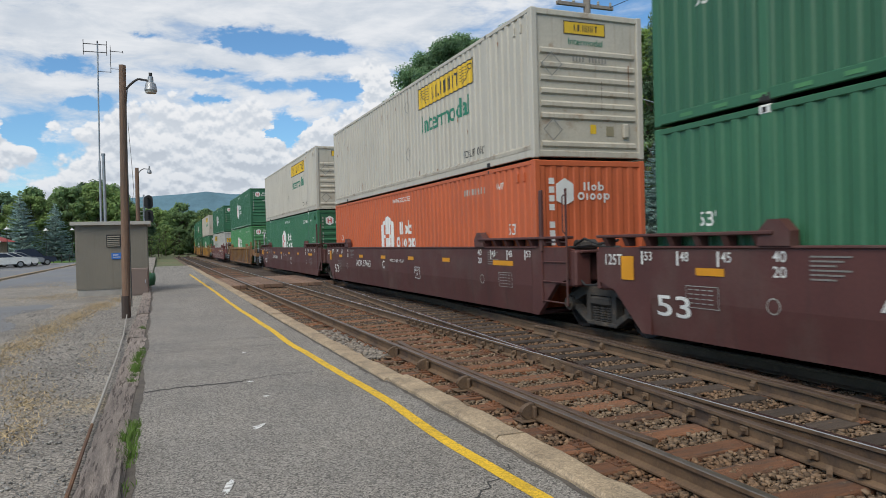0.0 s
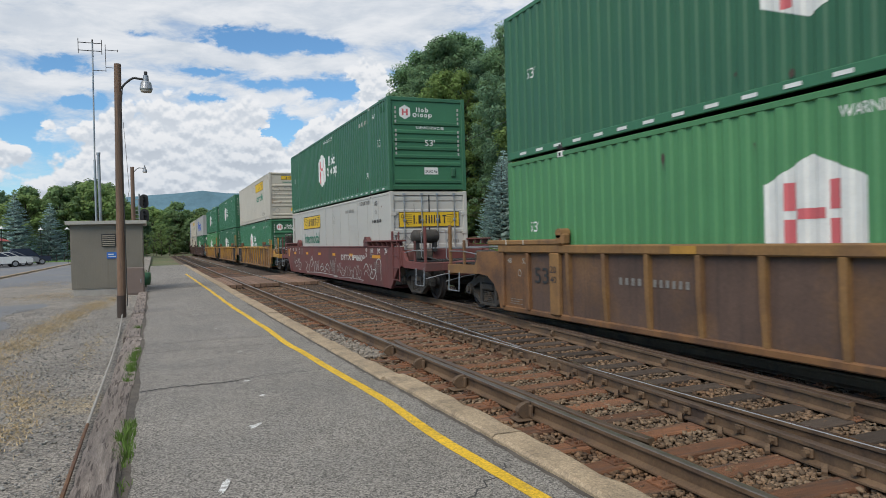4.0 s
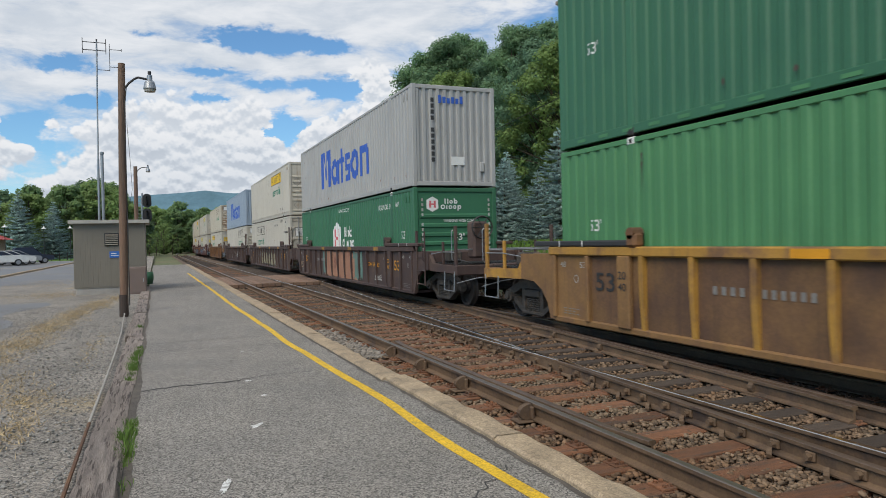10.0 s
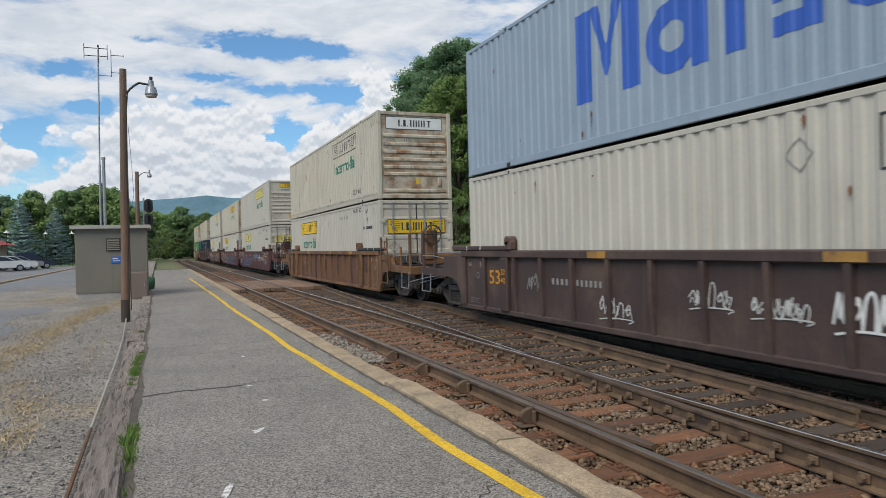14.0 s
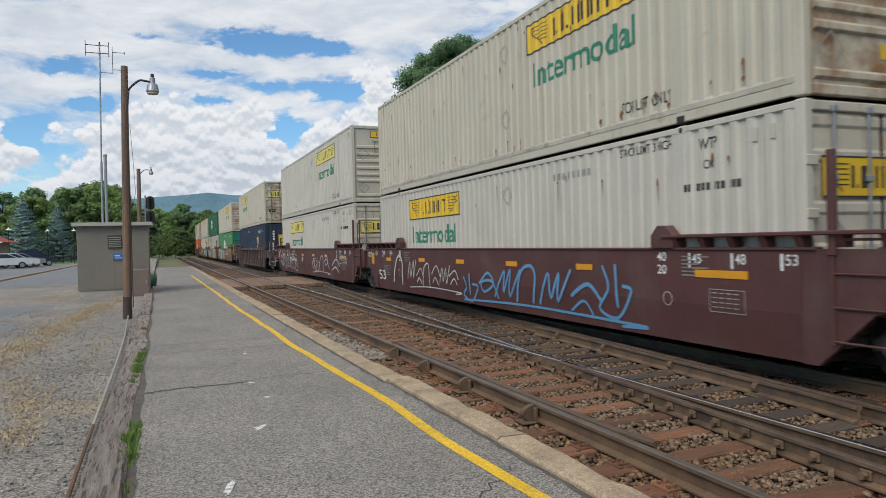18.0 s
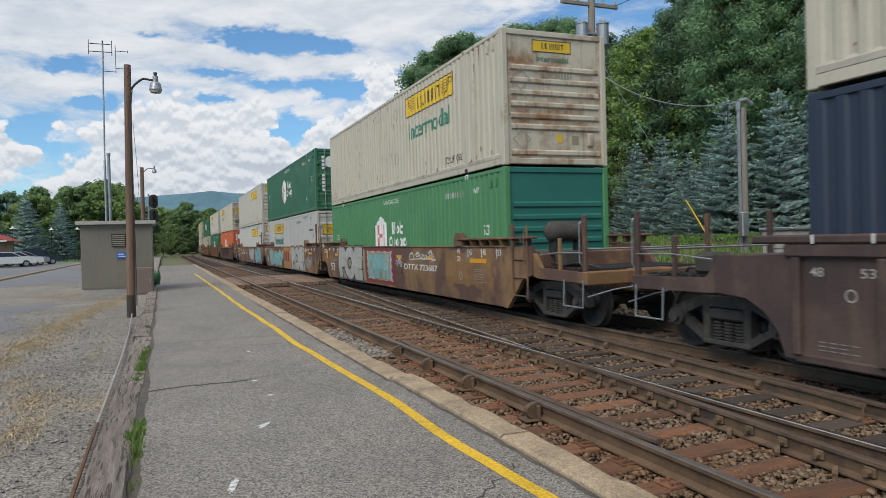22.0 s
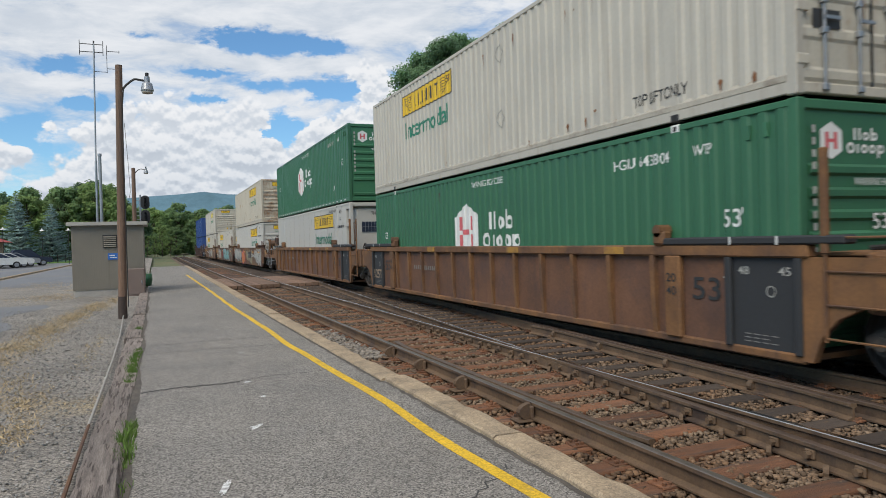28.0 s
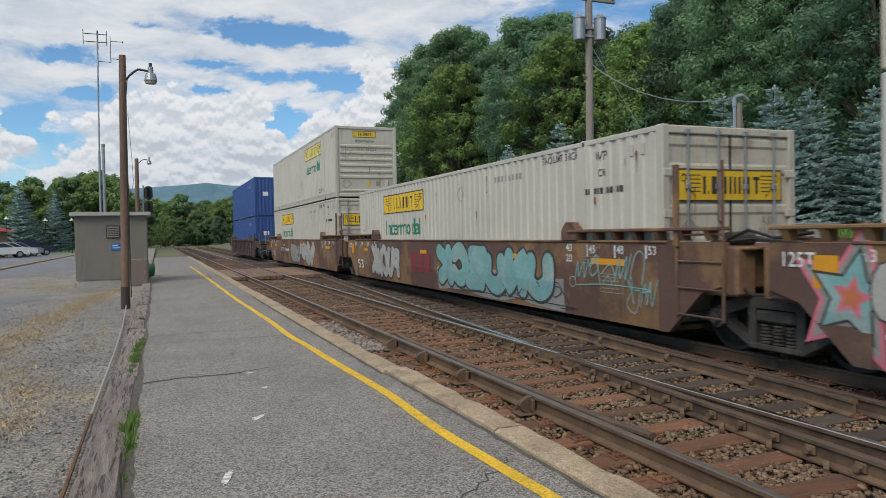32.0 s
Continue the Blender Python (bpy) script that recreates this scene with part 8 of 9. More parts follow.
p1 = light_pole(-0.74, 17.9, 5.95, 0.09, 0.56, 5.5, 0.097, "brown wooden light pole with a curved lamp arm")
part("conduit", Build().path([(0.18, -0.02, 5.4), (0.135, -0.05, 4.9), (0.13, -0.05, 0.3)], 0.012, 6), "dark_steel", p1)
part("slack_wire", Build().path([(0.17, 0, 4.6), (0.22, 0, 3.7), (0.25, 0, 3.0), (0.2, 0, 2.75)], 0.005, 5), "dark_steel", p1)
light_pole(-1.2, 50, 6.95, 0.05, 0.72, 6.75, 0.15, "second wooden light pole farther down the platform")

mast = thing("antenna_mast", "tall thin steel antenna mast behind the shed", "antenna", pose(-2.1, 31.0, 0))
part("mast_tube", Build().tube((0, 0, 0), (0.03, 0, 5.2), 0.045, 8).tube((0.03, 0, 5.2), (0.09, 0, 9.9), 0.03, 8), "galv", mast)
el = Build()
for z in (9.55, 9.86):
    el.tube((-0.42, 0, z), (0.42, 0, z), 0.016, 6)
for x in (-0.42, 0.42):
    el.tube((x, 0, 9.42), (x, 0, 10.02), 0.014, 6)
el.tube((0.09, 0, 9.3), (0.09, 0, 10.0), 0.03, 6)
part("loop_antenna", el, "dark_steel", mast)
yg = Build().tube((0.09, 0, 8.78), (0.55, 0, 8.78), 0.012, 6).tube((0.55, 0, 8.75), (0.55, 0, 9.85), 0.012, 6)
for z in (8.92, 9.62):
    yg.tube((0.55, 0, z), (1.02, 0, z), 0.012, 6).tube((1.0, 0, z - 0.05), (1.0, 0, z + 0.05), 0.012, 6)
part("yagi_antenna", yg, "dark_steel", mast)
pipe = thing("vent_mast", "short galvanised pipe mast beside the antenna", "pipe", pose(-1.93, 31.0, 0))
part("tube", Build().tube((0, 0, 0), (0, 0, 5.4), 0.06, 10).tube((0, 0, 5.4), (0, 0, 5.5), 0.075, 10), "galv", pipe)

signal = thing("railway_signal", "trackside colour-light signal with two black targets", "signal", pose(-0.9, 60, 0))
part("mast", Build().tube((-0.05, 0, 0), (-0.05, 0, 5.9), 0.07, 10), "galv", signal)
for z in (5.3, 4.15):
    oval = [(0.3 + 0.33 * math.cos(k * 0.3142), z + (0.22 if math.sin(k * 0.3142) > 0 else -0.22) + 0.33 * math.sin(k * 0.3142)) for k in range(20)]
    tgt = part("target", Build().prism(oval, "y", -0.14, -0.1), "black", signal)
    for dz in (0.28, 0.0, -0.28):
        part("hood", Build().ring((0.3, -0.14, z + dz), "y", [(0, 0.1), (-0.2, 0.1), (-0.2, 0.09), (0, 0.09)], 12), "black", tgt)
        part("lamp_glass", Build().ring((0.3, -0.14, z + dz), "y", [(-0.03, 0.09), (-0.05, 0.05), (-0.055, 0.0)], 12), "dark_steel", tgt)
cage = Build()
for x in (-0.5, -0.1):
    cage.tube((x, -0.2, 3.9), (x, -0.2, 5.5), 0.025, 6)
for k in range(6):
    cage.tube((-0.5, -0.2, 3.95 + 0.3 * k), (-0.1, -0.2, 3.95 + 0.3 * k), 0.02, 6)
part("ladder_cage", cage, "galv", signal)

# ---------------- parking lot and what stands there ----------------
mat("drive", rgb(0.16, 0.165, 0.175), 0.92, var=0.16, scale=0.5, fine=40, bump=0.4, bump_dist=0.01, second=rgb(0.2, 0.19, 0.17), second_scale=0.2)
drive = strip("drive_road", -8.0, -3.2, 14, 24, 0.036, "drive", "grey asphalt drive fading into gravel", "road", 1.0, 0.35)
strip("drive_road", -8.0, -3.6, 36, 95, 0.036, "drive", "grey asphalt drive past the shed", "road", 2.0, 0.2)
strip("parking_lot", -60, -8.6, 20, 130, 0.12, "drive", "grey asphalt parking lot", "parking lot", 4)
lot_kerb = thing("lot_kerb", "crumbling concrete kerb round the parking lot", "kerb", kind="structure")
yk = 30.0
while yk < 90:
    part("kerb_block", Build().box(-0.12, 0.12, 0, 2.95, -0.1, 0.14, 0.03), "kerb", lot_kerb, at=pose(-8.45 + r.uniform(-0.03, 0.03), yk, r.uniform(-0.01, 0.01)))
    yk += 3.0


def car(paint, label, m, tall=1.45):
    c = thing("parked_car", label, "car", m, group="cars in the lot")
    body = [(-2.2, 0.35), (2.2, 0.35), (2.25, 0.7), (2.1, 0.85), (1.3, 0.95), (-1.9, 0.98), (-2.2, 0.85)]
    part("body", Build().prism([(u, w) for u, w in body], "x", -0.88, 0.88), paint, c)
    cab = [(-1.8, 0.96), (-1.3, tall - 0.02), (0.2, tall), (1.15, 0.94)]
    part("cabin", Build().prism(cab, "x", -0.74, 0.74), paint, c)
    for s in (-1, 1):
        part("side_window", Build().prism([(-1.6, 1.0), (-1.25, tall - 0.08), (0.15, tall - 0.07), (0.95, 1.0)], "x", s * 0.745, s * 0.752), "c_navy", c)
        for y in (-1.35, 1.35):
            w = part("wheel", Build().ring((s * 0.8, y, 0.32), "x", [(-0.1, 0), (-0.1, 0.32), (0.1, 0.32), (0.1, 0)], 16), "black", c)
            part("rim", Build().ring((s * 0.8, y, 0.32), "x", [(s * 0.101, 0.2), (s * 0.11, 0.0)], 12), "galv", w)
    part("windscreen", Build().add([(-0.66, 1.12, 0.98), (0.66, 1.12, 0.98), (0.6, 0.3, tall - 0.05), (-0.6, 0.3, tall - 0.05)], [(0, 1, 2, 3)]), "c_navy", c, at=pose(0, 0.03, 0.02))
    part("tail_light", Build().box(-0.8, -0.55, -2.22, -2.18, 0.7, 0.84).box(0.55, 0.8, -2.22, -2.18, 0.7, 0.84), "d_red", c)
    return c


car("d_white", "white sedan parked in the lot", pose(-13.6, 76, 0.13, 0, 0, -70))
car("d_white", "white hatchback parked in the lot", pose(-13.4, 79, 0.13, 0, 0, -72))
car("galv", "silver sedan parked in the lot", pose(-13.3, 82, 0.13, 0, 0, -70))
car("c_navy", "dark pickup parked in the lot", pose(-12.6, 85.5, 0.13, 0, 0, -72), 1.75)
house = thing("station_building", "cream station building with a red roof", "building", pose(-21.5, 92, 0.1))
part("wall", Build().box(-5, 5, -4, 4, 0, 2.9), "kerb", house)
mat("red_roof", rgb(0.33, 0.04, 0.03), 0.7, var=0.15, scale=1, fine=12)
part("roof", Build().prism([(-5.8, 2.7), (5.8, 2.7), (0, 5.0)], "y", -4.8, 4.8), "red_roof", house)
part("fascia", Build().prism([(-5.85, 2.6), (5.85, 2.6), (5.85, 2.75), (-5.85, 2.75)], "y", -4.85, -4.8), "d_white", house)
for x in (2.4, 3.9):
    part("window", Build().box(x - 0.4, x + 0.4, -4.03, -3.99, 1.0, 2.2), "c_navy", house)
for x, y in ((-14.5, 84), (-12.0, 92), (-9.3, 92), (-7.0, 96)):
    l = thing("lot_lamp", "slim black lamp post with a white shade", "street lamp", pose(x, y, 0.1), group="lamps in the lot")
    part("post", Build().tube((0, 0, 0), (0, 0, 3.9), 0.035, 8), "black", l)
    part("shade", Build().ring((0, 0, 3.9), "z", [(0.3, 0.03), (0.12, 0.1), (0.0, 0.3), (0.0, 0.0)], 12), "d_white", l)
fence = thing("rail_fence", "dark wooden rail fence beyond the lot", "fence")
for i in range(12):
    part("post", Build().box(-0.05, 0.05, -0.05, 0.05, 0, 1.1, 0.01), "dark_steel", fence, at=pose(-14 + 0.85 * i, 99 + 0.5 * i, 0.05))
for z in (0.5, 0.95):
    part("board", Build().tube((-14, 99, z), (-4.6, 104.5, z), 0.05, 4), "dark_steel", fence)
strip("lot_lawn", -30, -4, 97, 140, 0.14, "grass", "strip of mown grass behind the lot", "grass", 4)

# ---------------- utility pole, service mast ----------------
upole = thing("utility_pole", "weathered wooden utility pole with grey transformers", "utility pole", pose(15.2, 22.3, 1.0))
part("pole", Build().tube((0, 0, -1.5), (0.1, 0, 10.9), 0.17, 16, 0.13), "pole_grey", upole)
part("crossarm", Build().box(-1.25, 1.25, -0.07, 0.05, 9.3, 9.43, 0.01), "pole_grey", upole)
for x in (-1.1, -0.5, 0.6, 1.15):
    part("insulator", Build().ring((x, 0, 9.43), "z", [(0, 0.03), (0.05, 0.06), (0.1, 0.035), (0.14, 0.05), (0.18, 0.0)], 10), "shed_trim", upole)
for x, y in ((-0.42, -0.1), (0.36, -0.3), (0.62, 0.1)):
    t = part("transformer", Build().ring((x, y, 7.75), "z", [(0, 0.0), (0, 0.2), (0.02, 0.22), (0.78, 0.22), (0.8, 0.24), (0.84, 0.24), (0.92, 0.1), (0.92, 0.0)], 16), "galv", upole, "grey pole-mounted transformer")
    for dx in (-0.09, 0.09):
        part("bushing", Build().ring((x + dx, y, 8.62), "z", [(0, 0.03), (0.08, 0.045), (0.16, 0.02), (0.2, 0)], 8), "shed_trim", t)
part("bracket", Build().box(-0.5, 0.6, -0.16, 0.1, 8.2, 8.28).box(-0.5, 0.6, -0.16, 0.1, 7.9, 7.98), "galv", upole)
smast = thing("service_mast", "grey steel service mast with bent weatherhead", "pole", pose(15.5, 15.3, 1.0))
part("tube", Build().tube((0, 0, -1.2), (0, 0, 4.2), 0.13, 12), "pole_grey", smast)
part("conduit", Build().tube((-0.17, -0.05, -1.2), (-0.17, -0.05, 4.1), 0.05, 8), "galv", smast)
part("weatherhead", Build().path([(-0.17, -0.05, 4.1), (-0.17, -0.05, 4.35), (0.1, -0.05, 4.42), (0.32, -0.05, 4.3)], 0.07, 8), "galv", smast)
part("meter_box", Build().box(-0.35, -0.1, -0.3, -0.12, 0.5, 1.2, 0.03), "galv", smast)


def sag(a, b, drop, n=14):
    a, b = Vector(a), Vector(b)
    return [tuple(a.lerp(b, i / n) - Vector((0, 0, 4 * drop * (i / n) * (1 - i / n)))) for i in range(n + 1)]


wires = thing("overhead_wires", "thin dark overhead service wires", "wires")
part("wire", Build().path(sag((15.3, 22.2, 7.9), (15.4, 15.4, 5.35), 0.55), 0.017, 5), "galv", wires, "twisted service drop")
part("wire", Build().path(sag((16.3, 22.3, 10.4), (17.5, -60, 11), 1.5), 0.012, 4), "black", wires)
part("wire", Build().path(sag((15.1, 22.2, 7.4), (15.0, 120, 8), 2.0), 0.014, 4), "black", wires)
guy = thing("guy_wire", "steel guy wire with a yellow guard", "guy wire")
part("strand", Build().tube((15.3, 22.2, 8.6), (16.6, 17.6, 1.1), 0.008, 5), "galv", guy)
part("guard", Build().tube((16.32, 18.6, 2.75), (16.6, 17.6, 1.1), 0.024, 8), "d_yellow", guy)
box_ = thing("relay_cabinet", "white steel relay cabinet on the grass bank", "cabinet", pose(13.0, 11.2, 0.1))
part("body", Build().box(-0.75, 0.75, -0.4, 0.4, 0.0, 1.55, 0.03), "shed_trim", box_)
part("lid", Build().box(-0.8, 0.8, -0.45, 0.45, 1.55, 1.62, 0.02), "galv", box_)
part("foot", Build().box(-0.7, 0.7, -0.35, 0.35, -0.4, 0.0), "concrete", box_)

# ---------------- trees ----------------
def leaf_cloud(g, centres, radii, per, size, flat=0.75):
    """Small leaf quads scattered through clumps, thicker towards each clump's shell."""
    vs, ns = [], []
    for c, rad in zip(centres, radii):
        n = int(per * (rad / 1.2) ** 2)
        d = g.normal(size=(n, 3))
        d /= np.linalg.norm(d, axis=1)[:, None] + 1e-9
        q = rad * g.uniform(0.25, 1.35, n) ** 0.7
        p = np.asarray(c) + d * q[:, None] * (1, 1, flat)
        nrm = d * 1.0 + g.normal(size=(n, 3)) * 0.38 + (0, 0, 0.6)
        nrm /= np.linalg.norm(nrm, axis=1)[:, None]
        a = np.cross(nrm, g.normal(size=(n, 3)))
        a /= np.linalg.norm(a, axis=1)[:, None] + 1e-9
        b = np.cross(nrm, a)
        s = g.uniform(size[0], size[1], n)[:, None]
        vs.append(np.stack([p - a * s, p - b * s * 0.6, p + a * s, p + b * s * 0.6], 1))
        soft = d * 1.0 + nrm * 0.55 + (0, 0, 0.25)
        ns.append(np.repeat((soft / np.linalg.norm(soft, axis=1)[:, None])[:, None], 4, 1))
    v = np.concatenate(vs).reshape(-1, 3)
    return v, np.arange(len(v)).reshape(-1, 4), np.concatenate(ns).reshape(-1, 3)


def broadleaf(name, height, spread, seed, leaf, clumps=300, per=620, size=(0.075, 0.15), low=0.03, label="tall leafy summer tree on the wooded bank"):
    g = np.random.default_rng(seed)
    q = random.Random(seed)
    t = thing(name, label, "tree")
    b = Build()
    pts = [(0, 0, -0.5)]
    for i in range(1, 7):
        pts.append((q.uniform(-0.25, 0.25) * i * 0.35, q.uniform(-0.25, 0.25) * i * 0.35, height * 0.86 * i / 6))
    r0 = height * 0.017
    for i in range(6):
        b.tube(pts[i], pts[i + 1], r0 * (1 - i / 7), 8, r0 * (1 - (i + 1) / 7), False)
    cs, rs = [], []
    for k in range(clumps):
        f = low + (1 - low) * (k + q.random()) / clumps
        env = spread * (math.sin(math.pi * min(1, max(0.05, (f - low * 0.6) / (1.02 - low * 0.6)))) ** 0.65)
        a = q.uniform(0, 6.283)
        d = env * q.uniform(0.35, 1.05)
        z = height * f * 0.97
        c = (d * math.cos(a), d * math.sin(a), z)
        cs.append(c)
        rs.append(q.uniform(0.55, 1.3) * height / 15 * (0.6 if clumps > 200 else 1.0))
        if k % 3 == 0:
            base = pts[min(5, max(1, int(f * 5.2)))]
            mid = ((base[0] + c[0]) / 2, (base[1] + c[1]) / 2, (base[2] + c[2]) / 2 + 0.3)
            b.tube(base, mid, r0 * 0.32, 5, r0 * 0.2, False)
            b.tube(mid, c, r0 * 0.2, 5, r0 * 0.06, False)
    part("trunk", b, "bark", t)
    v, f, nrm = leaf_cloud(g, cs, rs, per, size)
    crown = raw_mesh("crown", v, f, M[leaf])
    crown.polygons.foreach_set("use_smooth", [True] * len(crown.polygons))
    crown.normals_split_custom_set_from_vertices(nrm.tolist())
    part("crown", crown, "", t)
    return t


def spruce(height, width, seed):
    """Blue spruce: drooping whorls of needle sprays round a straight trunk."""
    q = random.Random(seed)
    t = thing("blue_spruce", "blue-green spruce with layered drooping branches", "tree", group="spruces on the bank")
    part("trunk", Build().tube((0, 0, -0.4), (0, 0, height * 0.97), 0.11, 7, 0.015), "bark", t)
    vs, fs = [], []
    z = 0.15
    while z < height - 0.12:
        f = z / height
        reach = width * (1 - f) ** 0.85 + 0.04
        arms = max(5, int(13 * (1 - f) + 5))
        turn = q.uniform(0, 6.28)
        for k in range(arms):
            a = turn + 6.2832 * (k + q.uniform(-0.3, 0.3)) / arms
            L = reach * q.uniform(0.72, 1.14)
            ca, sa = math.cos(a), math.sin(a)
            rise = q.uniform(-0.10, 0.06)
            steps = max(2, int(L / 0.12))
            zb = z + q.uniform(-0.13, 0.13)
            for j in range(steps + 1):
                d = L * j / steps
                zz = zb + rise * d - 0.12 * d + 0.2 * d * d / max(L, 0.4) + q.uniform(-0.02, 0.02)
                wide = 0.10 + 0.24 * min(1.0, L) * math.sin(math.pi * (0.15 + 0.8 * j / steps))
                for side in (-1, 1):
                    w = wide * q.uniform(0.6, 1.2)
                    px, py = ca * d, sa * d
                    ex, ey = ca * (d + 0.13) - sa * side * w, sa * (d + 0.13) + ca * side * w
                    lift, drop = q.uniform(0.0, 0.05), q.uniform(0.02, 0.07)
                    i0 = len(vs)
                    vs += [(px, py, zz + 0.02), (px + ca * 0.05 - sa * side * w * 0.45, py + sa * 0.05 + ca * side * w * 0.45, zz - drop), (ex, ey, zz + lift), (px + ca * 0.12 - sa * side * w * 0.3, py + sa * 0.12 + ca * side * w * 0.3, zz + 0.05)]
                    fs.append((i0, i0 + 1, i0 + 2, i0 + 3))
        z += q.uniform(0.17, 0.26) + 0.1 * (1 - f)
    for i in range(14):
        z = height * (0.93 + 0.07 * i / 13)
        i0 = len(vs)
        a = q.uniform(0, 6.28)
        vs += [(0, 0, z), (0.09 * math.cos(a), 0.09 * math.sin(a), z + 0.05), (0.08 * math.cos(a + 0.3), 0.08 * math.sin(a + 0.3), z + 0.09), (0, 0, z + 0.05)]
        fs.append((i0, i0 + 1, i0 + 2, i0 + 3))
    needles = raw_mesh("needles", vs, fs, M["needles"])
    v = np.array(vs)
    nrm = np.stack([v[:, 0], v[:, 1], np.full(len(v), 0.9 * width * 0.5)], -1) + np.random.default_rng(seed).normal(0, 0.25, (len(v), 3))
    nrm /= np.linalg.norm(nrm, axis=1)[:, None]
    needles.polygons.foreach_set("use_smooth", [True] * len(needles.polygons))
    needles.normals_split_custom_set_from_vertices(nrm.tolist())
    part("needles", needles, "", t)
    return t


rt = random.Random(77)
proto = [broadleaf("broadleaf_tree", 17, 4.6, 1, "leaf"), broadleaf("broadleaf_tree", 19, 4.2, 2, "leaf_dark"), broadleaf("broadleaf_tree", 15, 4.8, 3, "leaf_dark"),
         broadleaf("broadleaf_tree", 20, 3.6, 4, "leaf", clumps=230, per=620), broadleaf("broadleaf_tree", 13, 4.4, 5, "leaf_light")]
thin = broadleaf("thin_tree", 17, 3.0, 6, "leaf_dark", clumps=52, per=240, size=(0.09, 0.18), low=0.3, label="sparse tall tree with bare limbs")
bush = broadleaf("shrub", 4.5, 2.6, 7, "leaf_light", clumps=34, per=420, size=(0.05, 0.1), low=0.1, label="bright green shrub at the wood's edge")
bush2 = broadleaf("shrub", 5.5, 2.8, 8, "leaf", clumps=36, per=420, size=(0.05, 0.1), low=0.08, label="green undergrowth at the wood's edge")
far_proto = [broadleaf("round_tree", 14, 5.6, 21, "leaf_far", clumps=140, per=190, size=(0.2, 0.38), low=0.0, label="full round summer tree in the distance"),
             broadleaf("round_tree", 15, 5.2, 22, "leaf_far_dark", clumps=140, per=190, size=(0.2, 0.38), low=0.0, label="dark full summer tree in the distance"),
             broadleaf("round_tree", 13, 5.8, 23, "leaf_far_light", clumps=140, per=190, size=(0.2, 0.38), low=0.0, label="bright green full tree in the distance")]
used = set()


def plant(src, x, y, size, group, z=None):
    m = pose(x, y, ground_height(x, y) - 0.1 if z is None else z, 0, 0, rt.uniform(0, 360))
    if src.name not in used:
        used.add(src.name)
        src.matrix_basis = m
        src.scale = (size, size, size)
        t = src
    else:
        t = copy_thing(src, m)
        t.scale = (size, size, size)
    tagged(t, group=group)
    return t


# the wooded bank: its skyline rises from the bend, dips past the utility pole and rises again
def skyline(az):
    return float(np.interp(az, (15.5, 17.6, 18.5, 20.3, 22.3, 25, 28, 32, 35, 37, 39, 41, 43.5, 47), (8.5, 11.5, 14.6, 16.8, 18.6, 20.0, 20.3, 18.4, 17.8, 16.6, 17.0, 18.6, 21.0, 24)))


HEIGHTS = {"broadleaf_tree": 17, "broadleaf_tree.001": 19, "broadleaf_tree.002": 15, "broadleaf_tree.003": 20, "broadleaf_tree.004": 13, "thin_tree": 17}
for x, lo, hi, step in ((27, 2, 84, 5.2), (32, 0, 86, 5.8), (38, -4, 88, 6.4), (45, -6, 90, 7.2), (53, -8, 80, 9)):
    y = lo
    while y < hi:
        px_, py_ = x + rt.uniform(-1.8, 1.8), y + rt.uniform(-1.8, 1.8)
        y += step * rt.uniform(0.8, 1.2)
        az = math.degrees(math.atan2(px_, py_))
        if az < 17.0:
            continue
        if 33 < az < 42 and rt.random() < 0.6 or az < 20 and rt.random() < 0.5:
            src = thin
        else:
            src = proto[rt.choice((0, 1, 1, 2, 2, 3, 4))]
        room = math.hypot(px_, py_) * math.tan(math.radians(skyline(az))) + 1.66 - ground_height(px_, py_)
        size = min(rt.uniform(0.95, 1.25), room / (HEIGHTS[src.name] * 1.02) * rt.uniform(0.84, 1.02))
        if size > 0.45:
            plant(src, px_, py_, size, "trees on the bank")
for x0, y_lo in ((26.5, 1), (30, 0), (35, -2)):
    y = y_lo
    while y < 84:
        plant(rt.choice((bush2, bush2, bush)), x0 + rt.uniform(-1.5, 1.5), y, rt.uniform(0.9, 1.5), "undergrowth")
        y += rt.uniform(3.4, 5.2)
y = 4
while y < 84:
    plant(rt.choice((bush, bush2, bush2)), 23.8 + rt.uniform(-1.2, 1.2), y, rt.uniform(0.7, 1.25), "undergrowth")
    y += rt.uniform(2.2, 3.6)
# beyond the bend
for x, y, k, s in ((38, 165, 1, 1.0), (46, 172, 0, 0.95), (44, 185, 1, 1.0), (54, 178, 1, 1.1), (62, 170, 0, 1.2), (33, 196, 0, 0.6), (30, 120, 1, 0.6), (35, 110, 0, 0.9), (36, 128, 1, 0.8), (40, 98, 1, 1.05), (31, 98, 0, 0.8)):
    plant(far_proto[k], x, y, s, "trees past the bend")
for i in range(24):
    x = -28 + 2.7 * i + rt.uniform(-1, 1)
    plant(far_proto[rt.choice((0, 1, 0, 1, 2))], x, 232 + 0.25 * abs(x) + rt.uniform(-8, 14), rt.uniform(0.75, 1.1) + (0.12 if 3 < x < 22 else 0), "trees past the bend", z=0)
for i in range(16):
    plant(far_proto[rt.choice((0, 1, 2, 0))], -30 + 3.2 * i + rt.uniform(-1, 1), 176 + 0.5 * abs(i - 6) + rt.uniform(-4, 6), rt.uniform(0.42, 0.62), "trees past the bend", z=0)
for i in range(12):
    plant(rt.choice((bush, bush2)), -14 + 1.55 * i, 146 + 1.3 * i + rt.uniform(-3, 3), rt.uniform(0.8, 1.3), "scrub past the platform", z=0)
for i in range(9):
    plant(rt.choice((bush, bush2)), -9 + 3 * i, 214 + rt.uniform(-6, 6), rt.uniform(1.0, 1.5), "scrub past the bend", z=0)
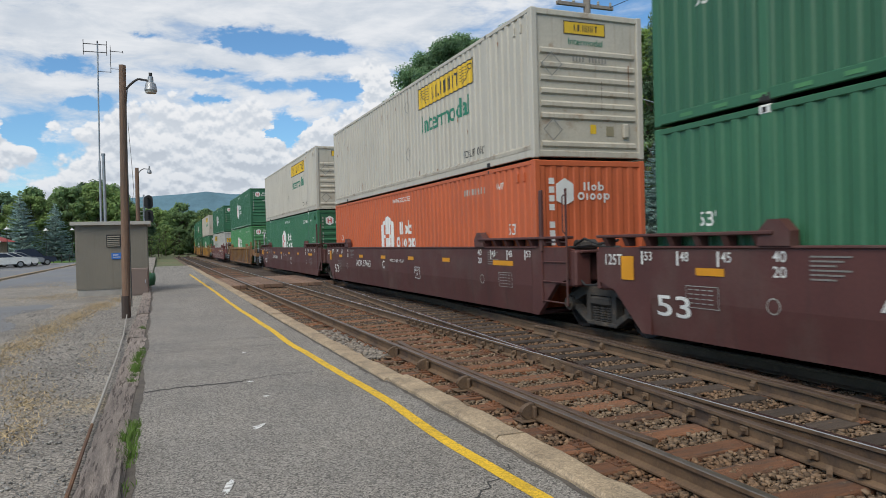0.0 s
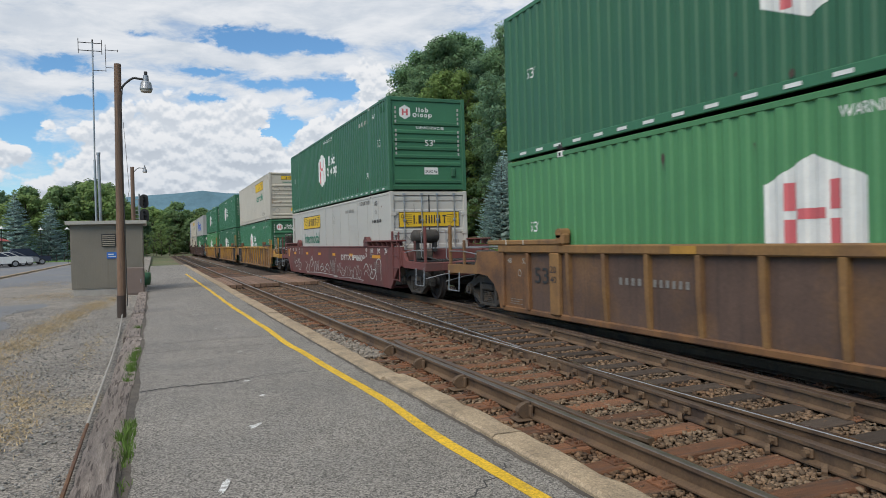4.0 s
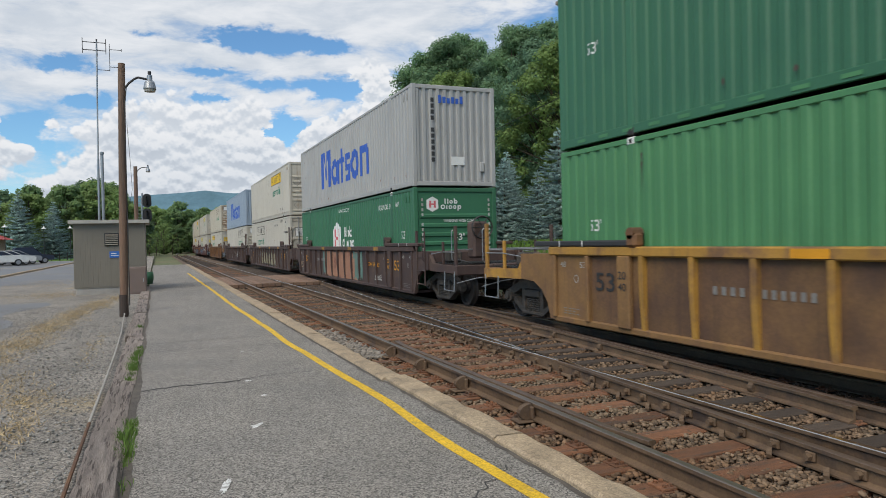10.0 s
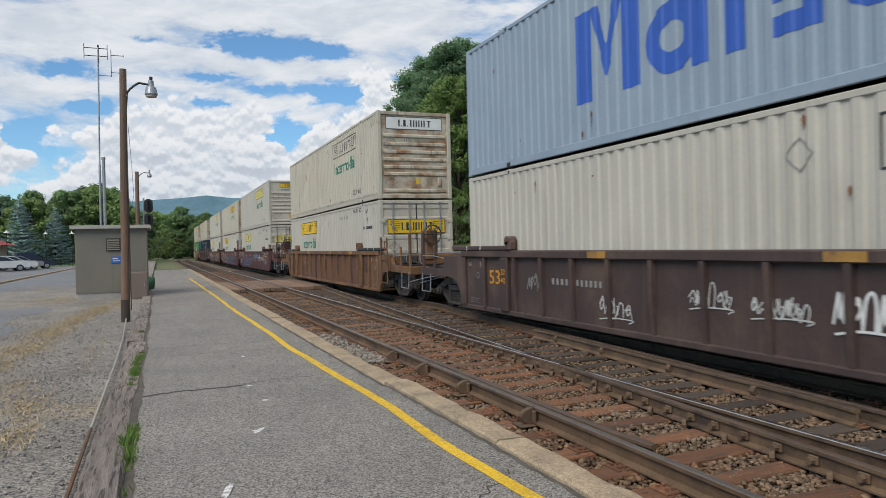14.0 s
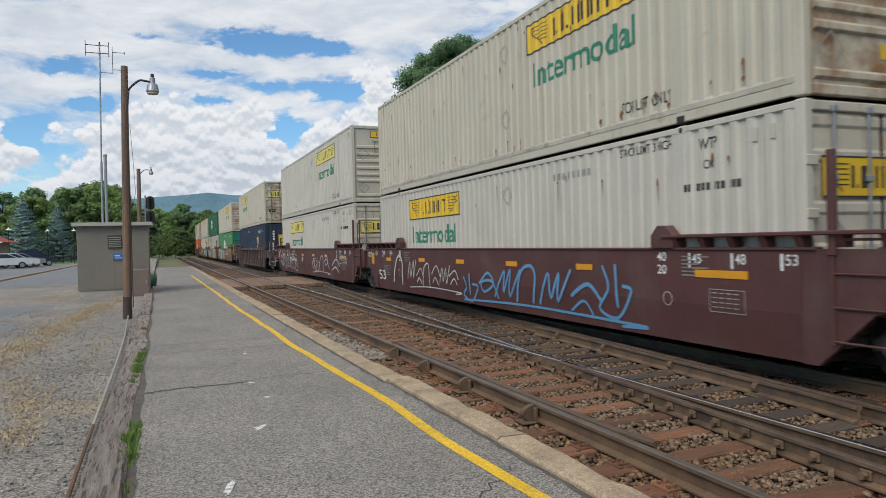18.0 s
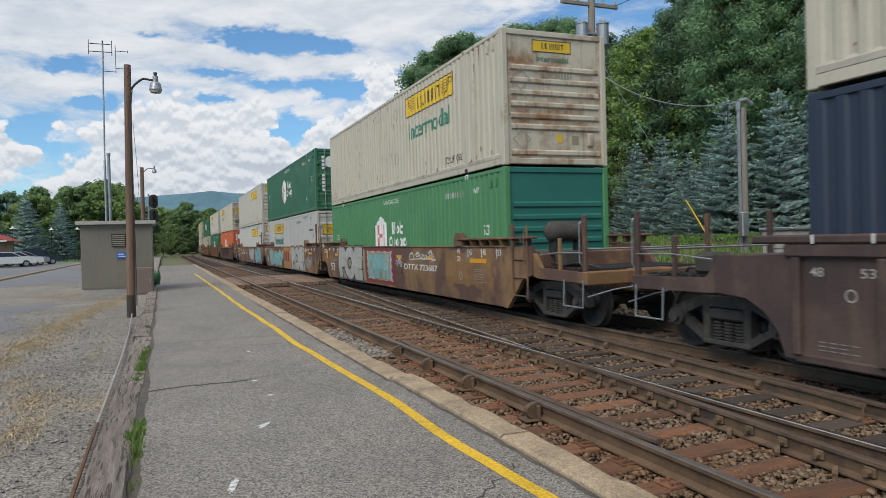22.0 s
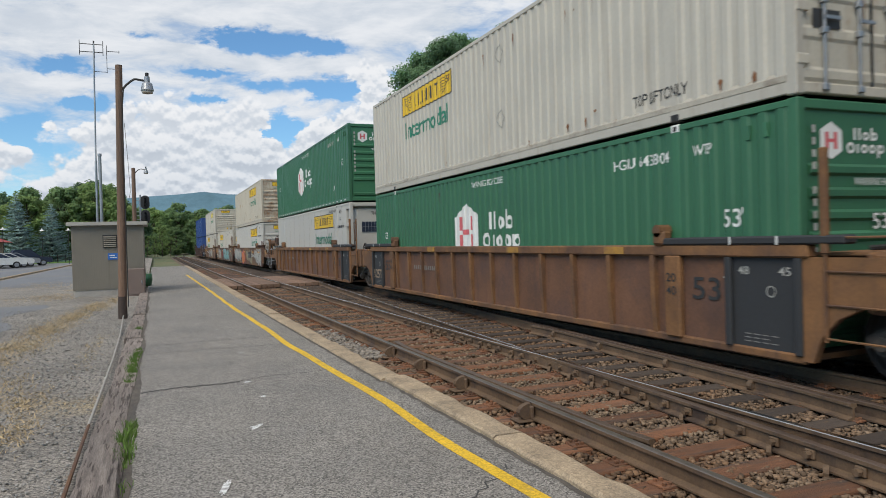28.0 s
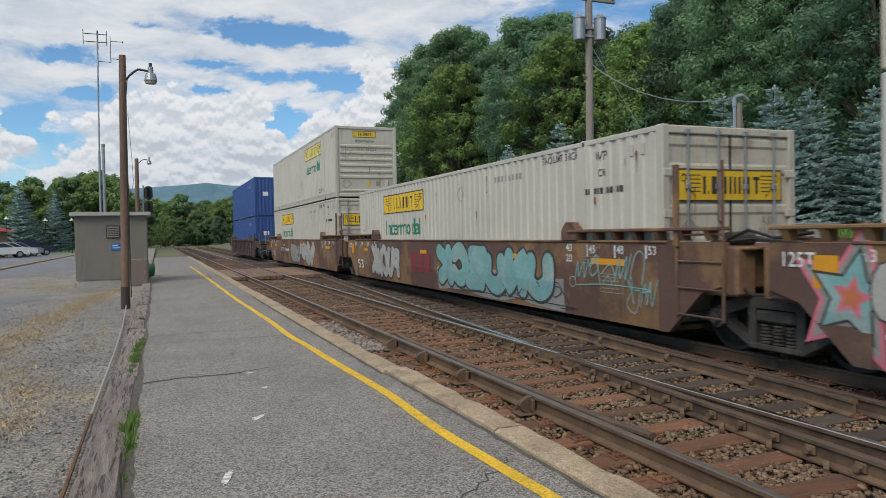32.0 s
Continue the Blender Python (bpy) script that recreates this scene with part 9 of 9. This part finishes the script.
for x, y, s in ((-2.6, 118, 0.8), (-4.5, 126, 1.0), (-1.2, 140, 0.9), (0.5, 160, 0.8)):
    plant(bush, x, y, s, "scrub past the platform", z=0.02)
# behind the parking lot
for x, y, k, s in ((-9, 128, 2, 0.98), (-5.5, 134, 0, 0.72), (-13.5, 126, 0, 0.84), (-18, 122, 2, 0.78), (-22.5, 126, 1, 0.72), (-27, 120, 1, 0.74), (-32, 118, 0, 0.8), (-11, 144, 1, 0.95), (-20, 138, 0, 0.9), (-3.2, 150, 1, 0.62),
                   (-8.5, 150, 0, 1.02), (-37, 124, 1, 0.8), (-16, 146, 0, 0.9)):
    plant(far_proto[k], x, y, s, "trees behind the lot", z=0.0)

sp = [spruce(6.2, 2.2, 1), spruce(5.4, 2.05, 2)]
for x, y, h in ((18.2, 18.6, 4.85), (19.2, 17.4, 4.95), (20.6, 17.2, 4.9), (19.2, 23.1, 4.2), (18.6, 21.0, 3.3), (20.3, 21.8, 3.6), (16.8, 32.2, 4.4), (18.2, 34.5, 4.6), (17.6, 30.2, 3.6), (19.4, 36.8, 5.4), (22.5, 36.0, 6.8), (21.0, 15.2, 4.6), (22, 19.8, 4.6), (21.2, 27.5, 4.6)):
    k = rt.choice((0, 1))
    plant(sp[k], x, y, h / (6.2, 5.4)[k], "spruces on the bank")
for x, y, h in ((-21.5, 110, 8.4), (-17.2, 109, 9.4), (-13.4, 112, 8.2), (-26, 110, 7.6)):
    plant(sp[0], x, y, h / 6.2, "spruces behind the lot", z=0)

# lawn on the bank
gl = np.random.default_rng(8)
n = 26000
gx, gy = gl.uniform(12.2, 17.5, n), gl.uniform(2, 45, n)
gz = np.array([ground_height(a, b) for a, b in zip(gx, gy)])
hh, aa = gl.uniform(0.06, 0.16, n), gl.uniform(0, 6.28, n)
w = 0.03
v = np.stack([np.stack([gx - w * np.cos(aa), gy - w * np.sin(aa), gz], -1), np.stack([gx + w * np.cos(aa), gy + w * np.sin(aa), gz], -1), np.stack([gx + 0.3 * hh, gy + 0.3 * hh, gz + hh], -1)], 1).reshape(-1, 3)
tagged(new("bank_grass", raw_mesh("bank_grass", v, np.arange(3 * n).reshape(-1, 3), M["grass"])), "mown green grass on the bank", "grass", kind="stuff")

# far ridge, its distance haze painted into the colour
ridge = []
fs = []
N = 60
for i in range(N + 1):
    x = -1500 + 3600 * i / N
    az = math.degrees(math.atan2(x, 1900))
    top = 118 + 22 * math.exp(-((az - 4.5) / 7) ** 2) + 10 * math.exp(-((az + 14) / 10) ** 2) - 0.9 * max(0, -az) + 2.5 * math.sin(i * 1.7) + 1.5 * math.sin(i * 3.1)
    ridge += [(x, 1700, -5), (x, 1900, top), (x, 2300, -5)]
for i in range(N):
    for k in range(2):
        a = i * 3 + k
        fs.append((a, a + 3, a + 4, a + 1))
tagged(new("far_ridge", raw_mesh("far_ridge", ridge, fs, M["hill"])), "wooded ridge on the horizon with blue-green haze painted into its colour", "hill", kind="structure")

# ---------------- motion ----------------
def train_pose(s, z):
    """A car at s metres along the line, turned to the chord under it."""
    x0, y0, _ = along(s - 7)
    x1, y1, _ = along(s + 7)
    return pose((x0 + x1) / 2, (y0 + y1) / 2, z, 0, 0, -math.degrees(math.atan2(x1 - x0, y1 - y0)))


def motions():
    for ob, mid, z in MOVING:
        times = [0.0]
        bend = (mid - STRAIGHT) / SPEED
        if bend > -0.6:
            t = 0.8
            while t < min(31.5, bend + 1.0):
                times.append(t)
                t += 0.8
        times.append(32.0)
        walk(ob, [(t, train_pose(mid - SPEED * t, z)) for t in times])
    # wheels roll while they pass within sight
    for ob, line_at, y in WHEELSETS:
        rows = [(0.0, pose(0, y, 0.46))]
        t0, t1 = max(0.0, (line_at - 45) / SPEED), min(32.0, (line_at + 1) / SPEED)
        k0, k1 = math.ceil(t0 * FPS), math.floor(t1 * FPS)
        turn = 0.0
        for k in range(max(1, k0), min(k1, 32 * FPS - 1)):
            turn += SPEED / FPS / 0.46
            rows.append((k / FPS, pose(0, y, 0.46, math.degrees(turn) % 360)))
        rows.append((32.0, rows[-1][1]))
        walk(ob, rows)


motions()
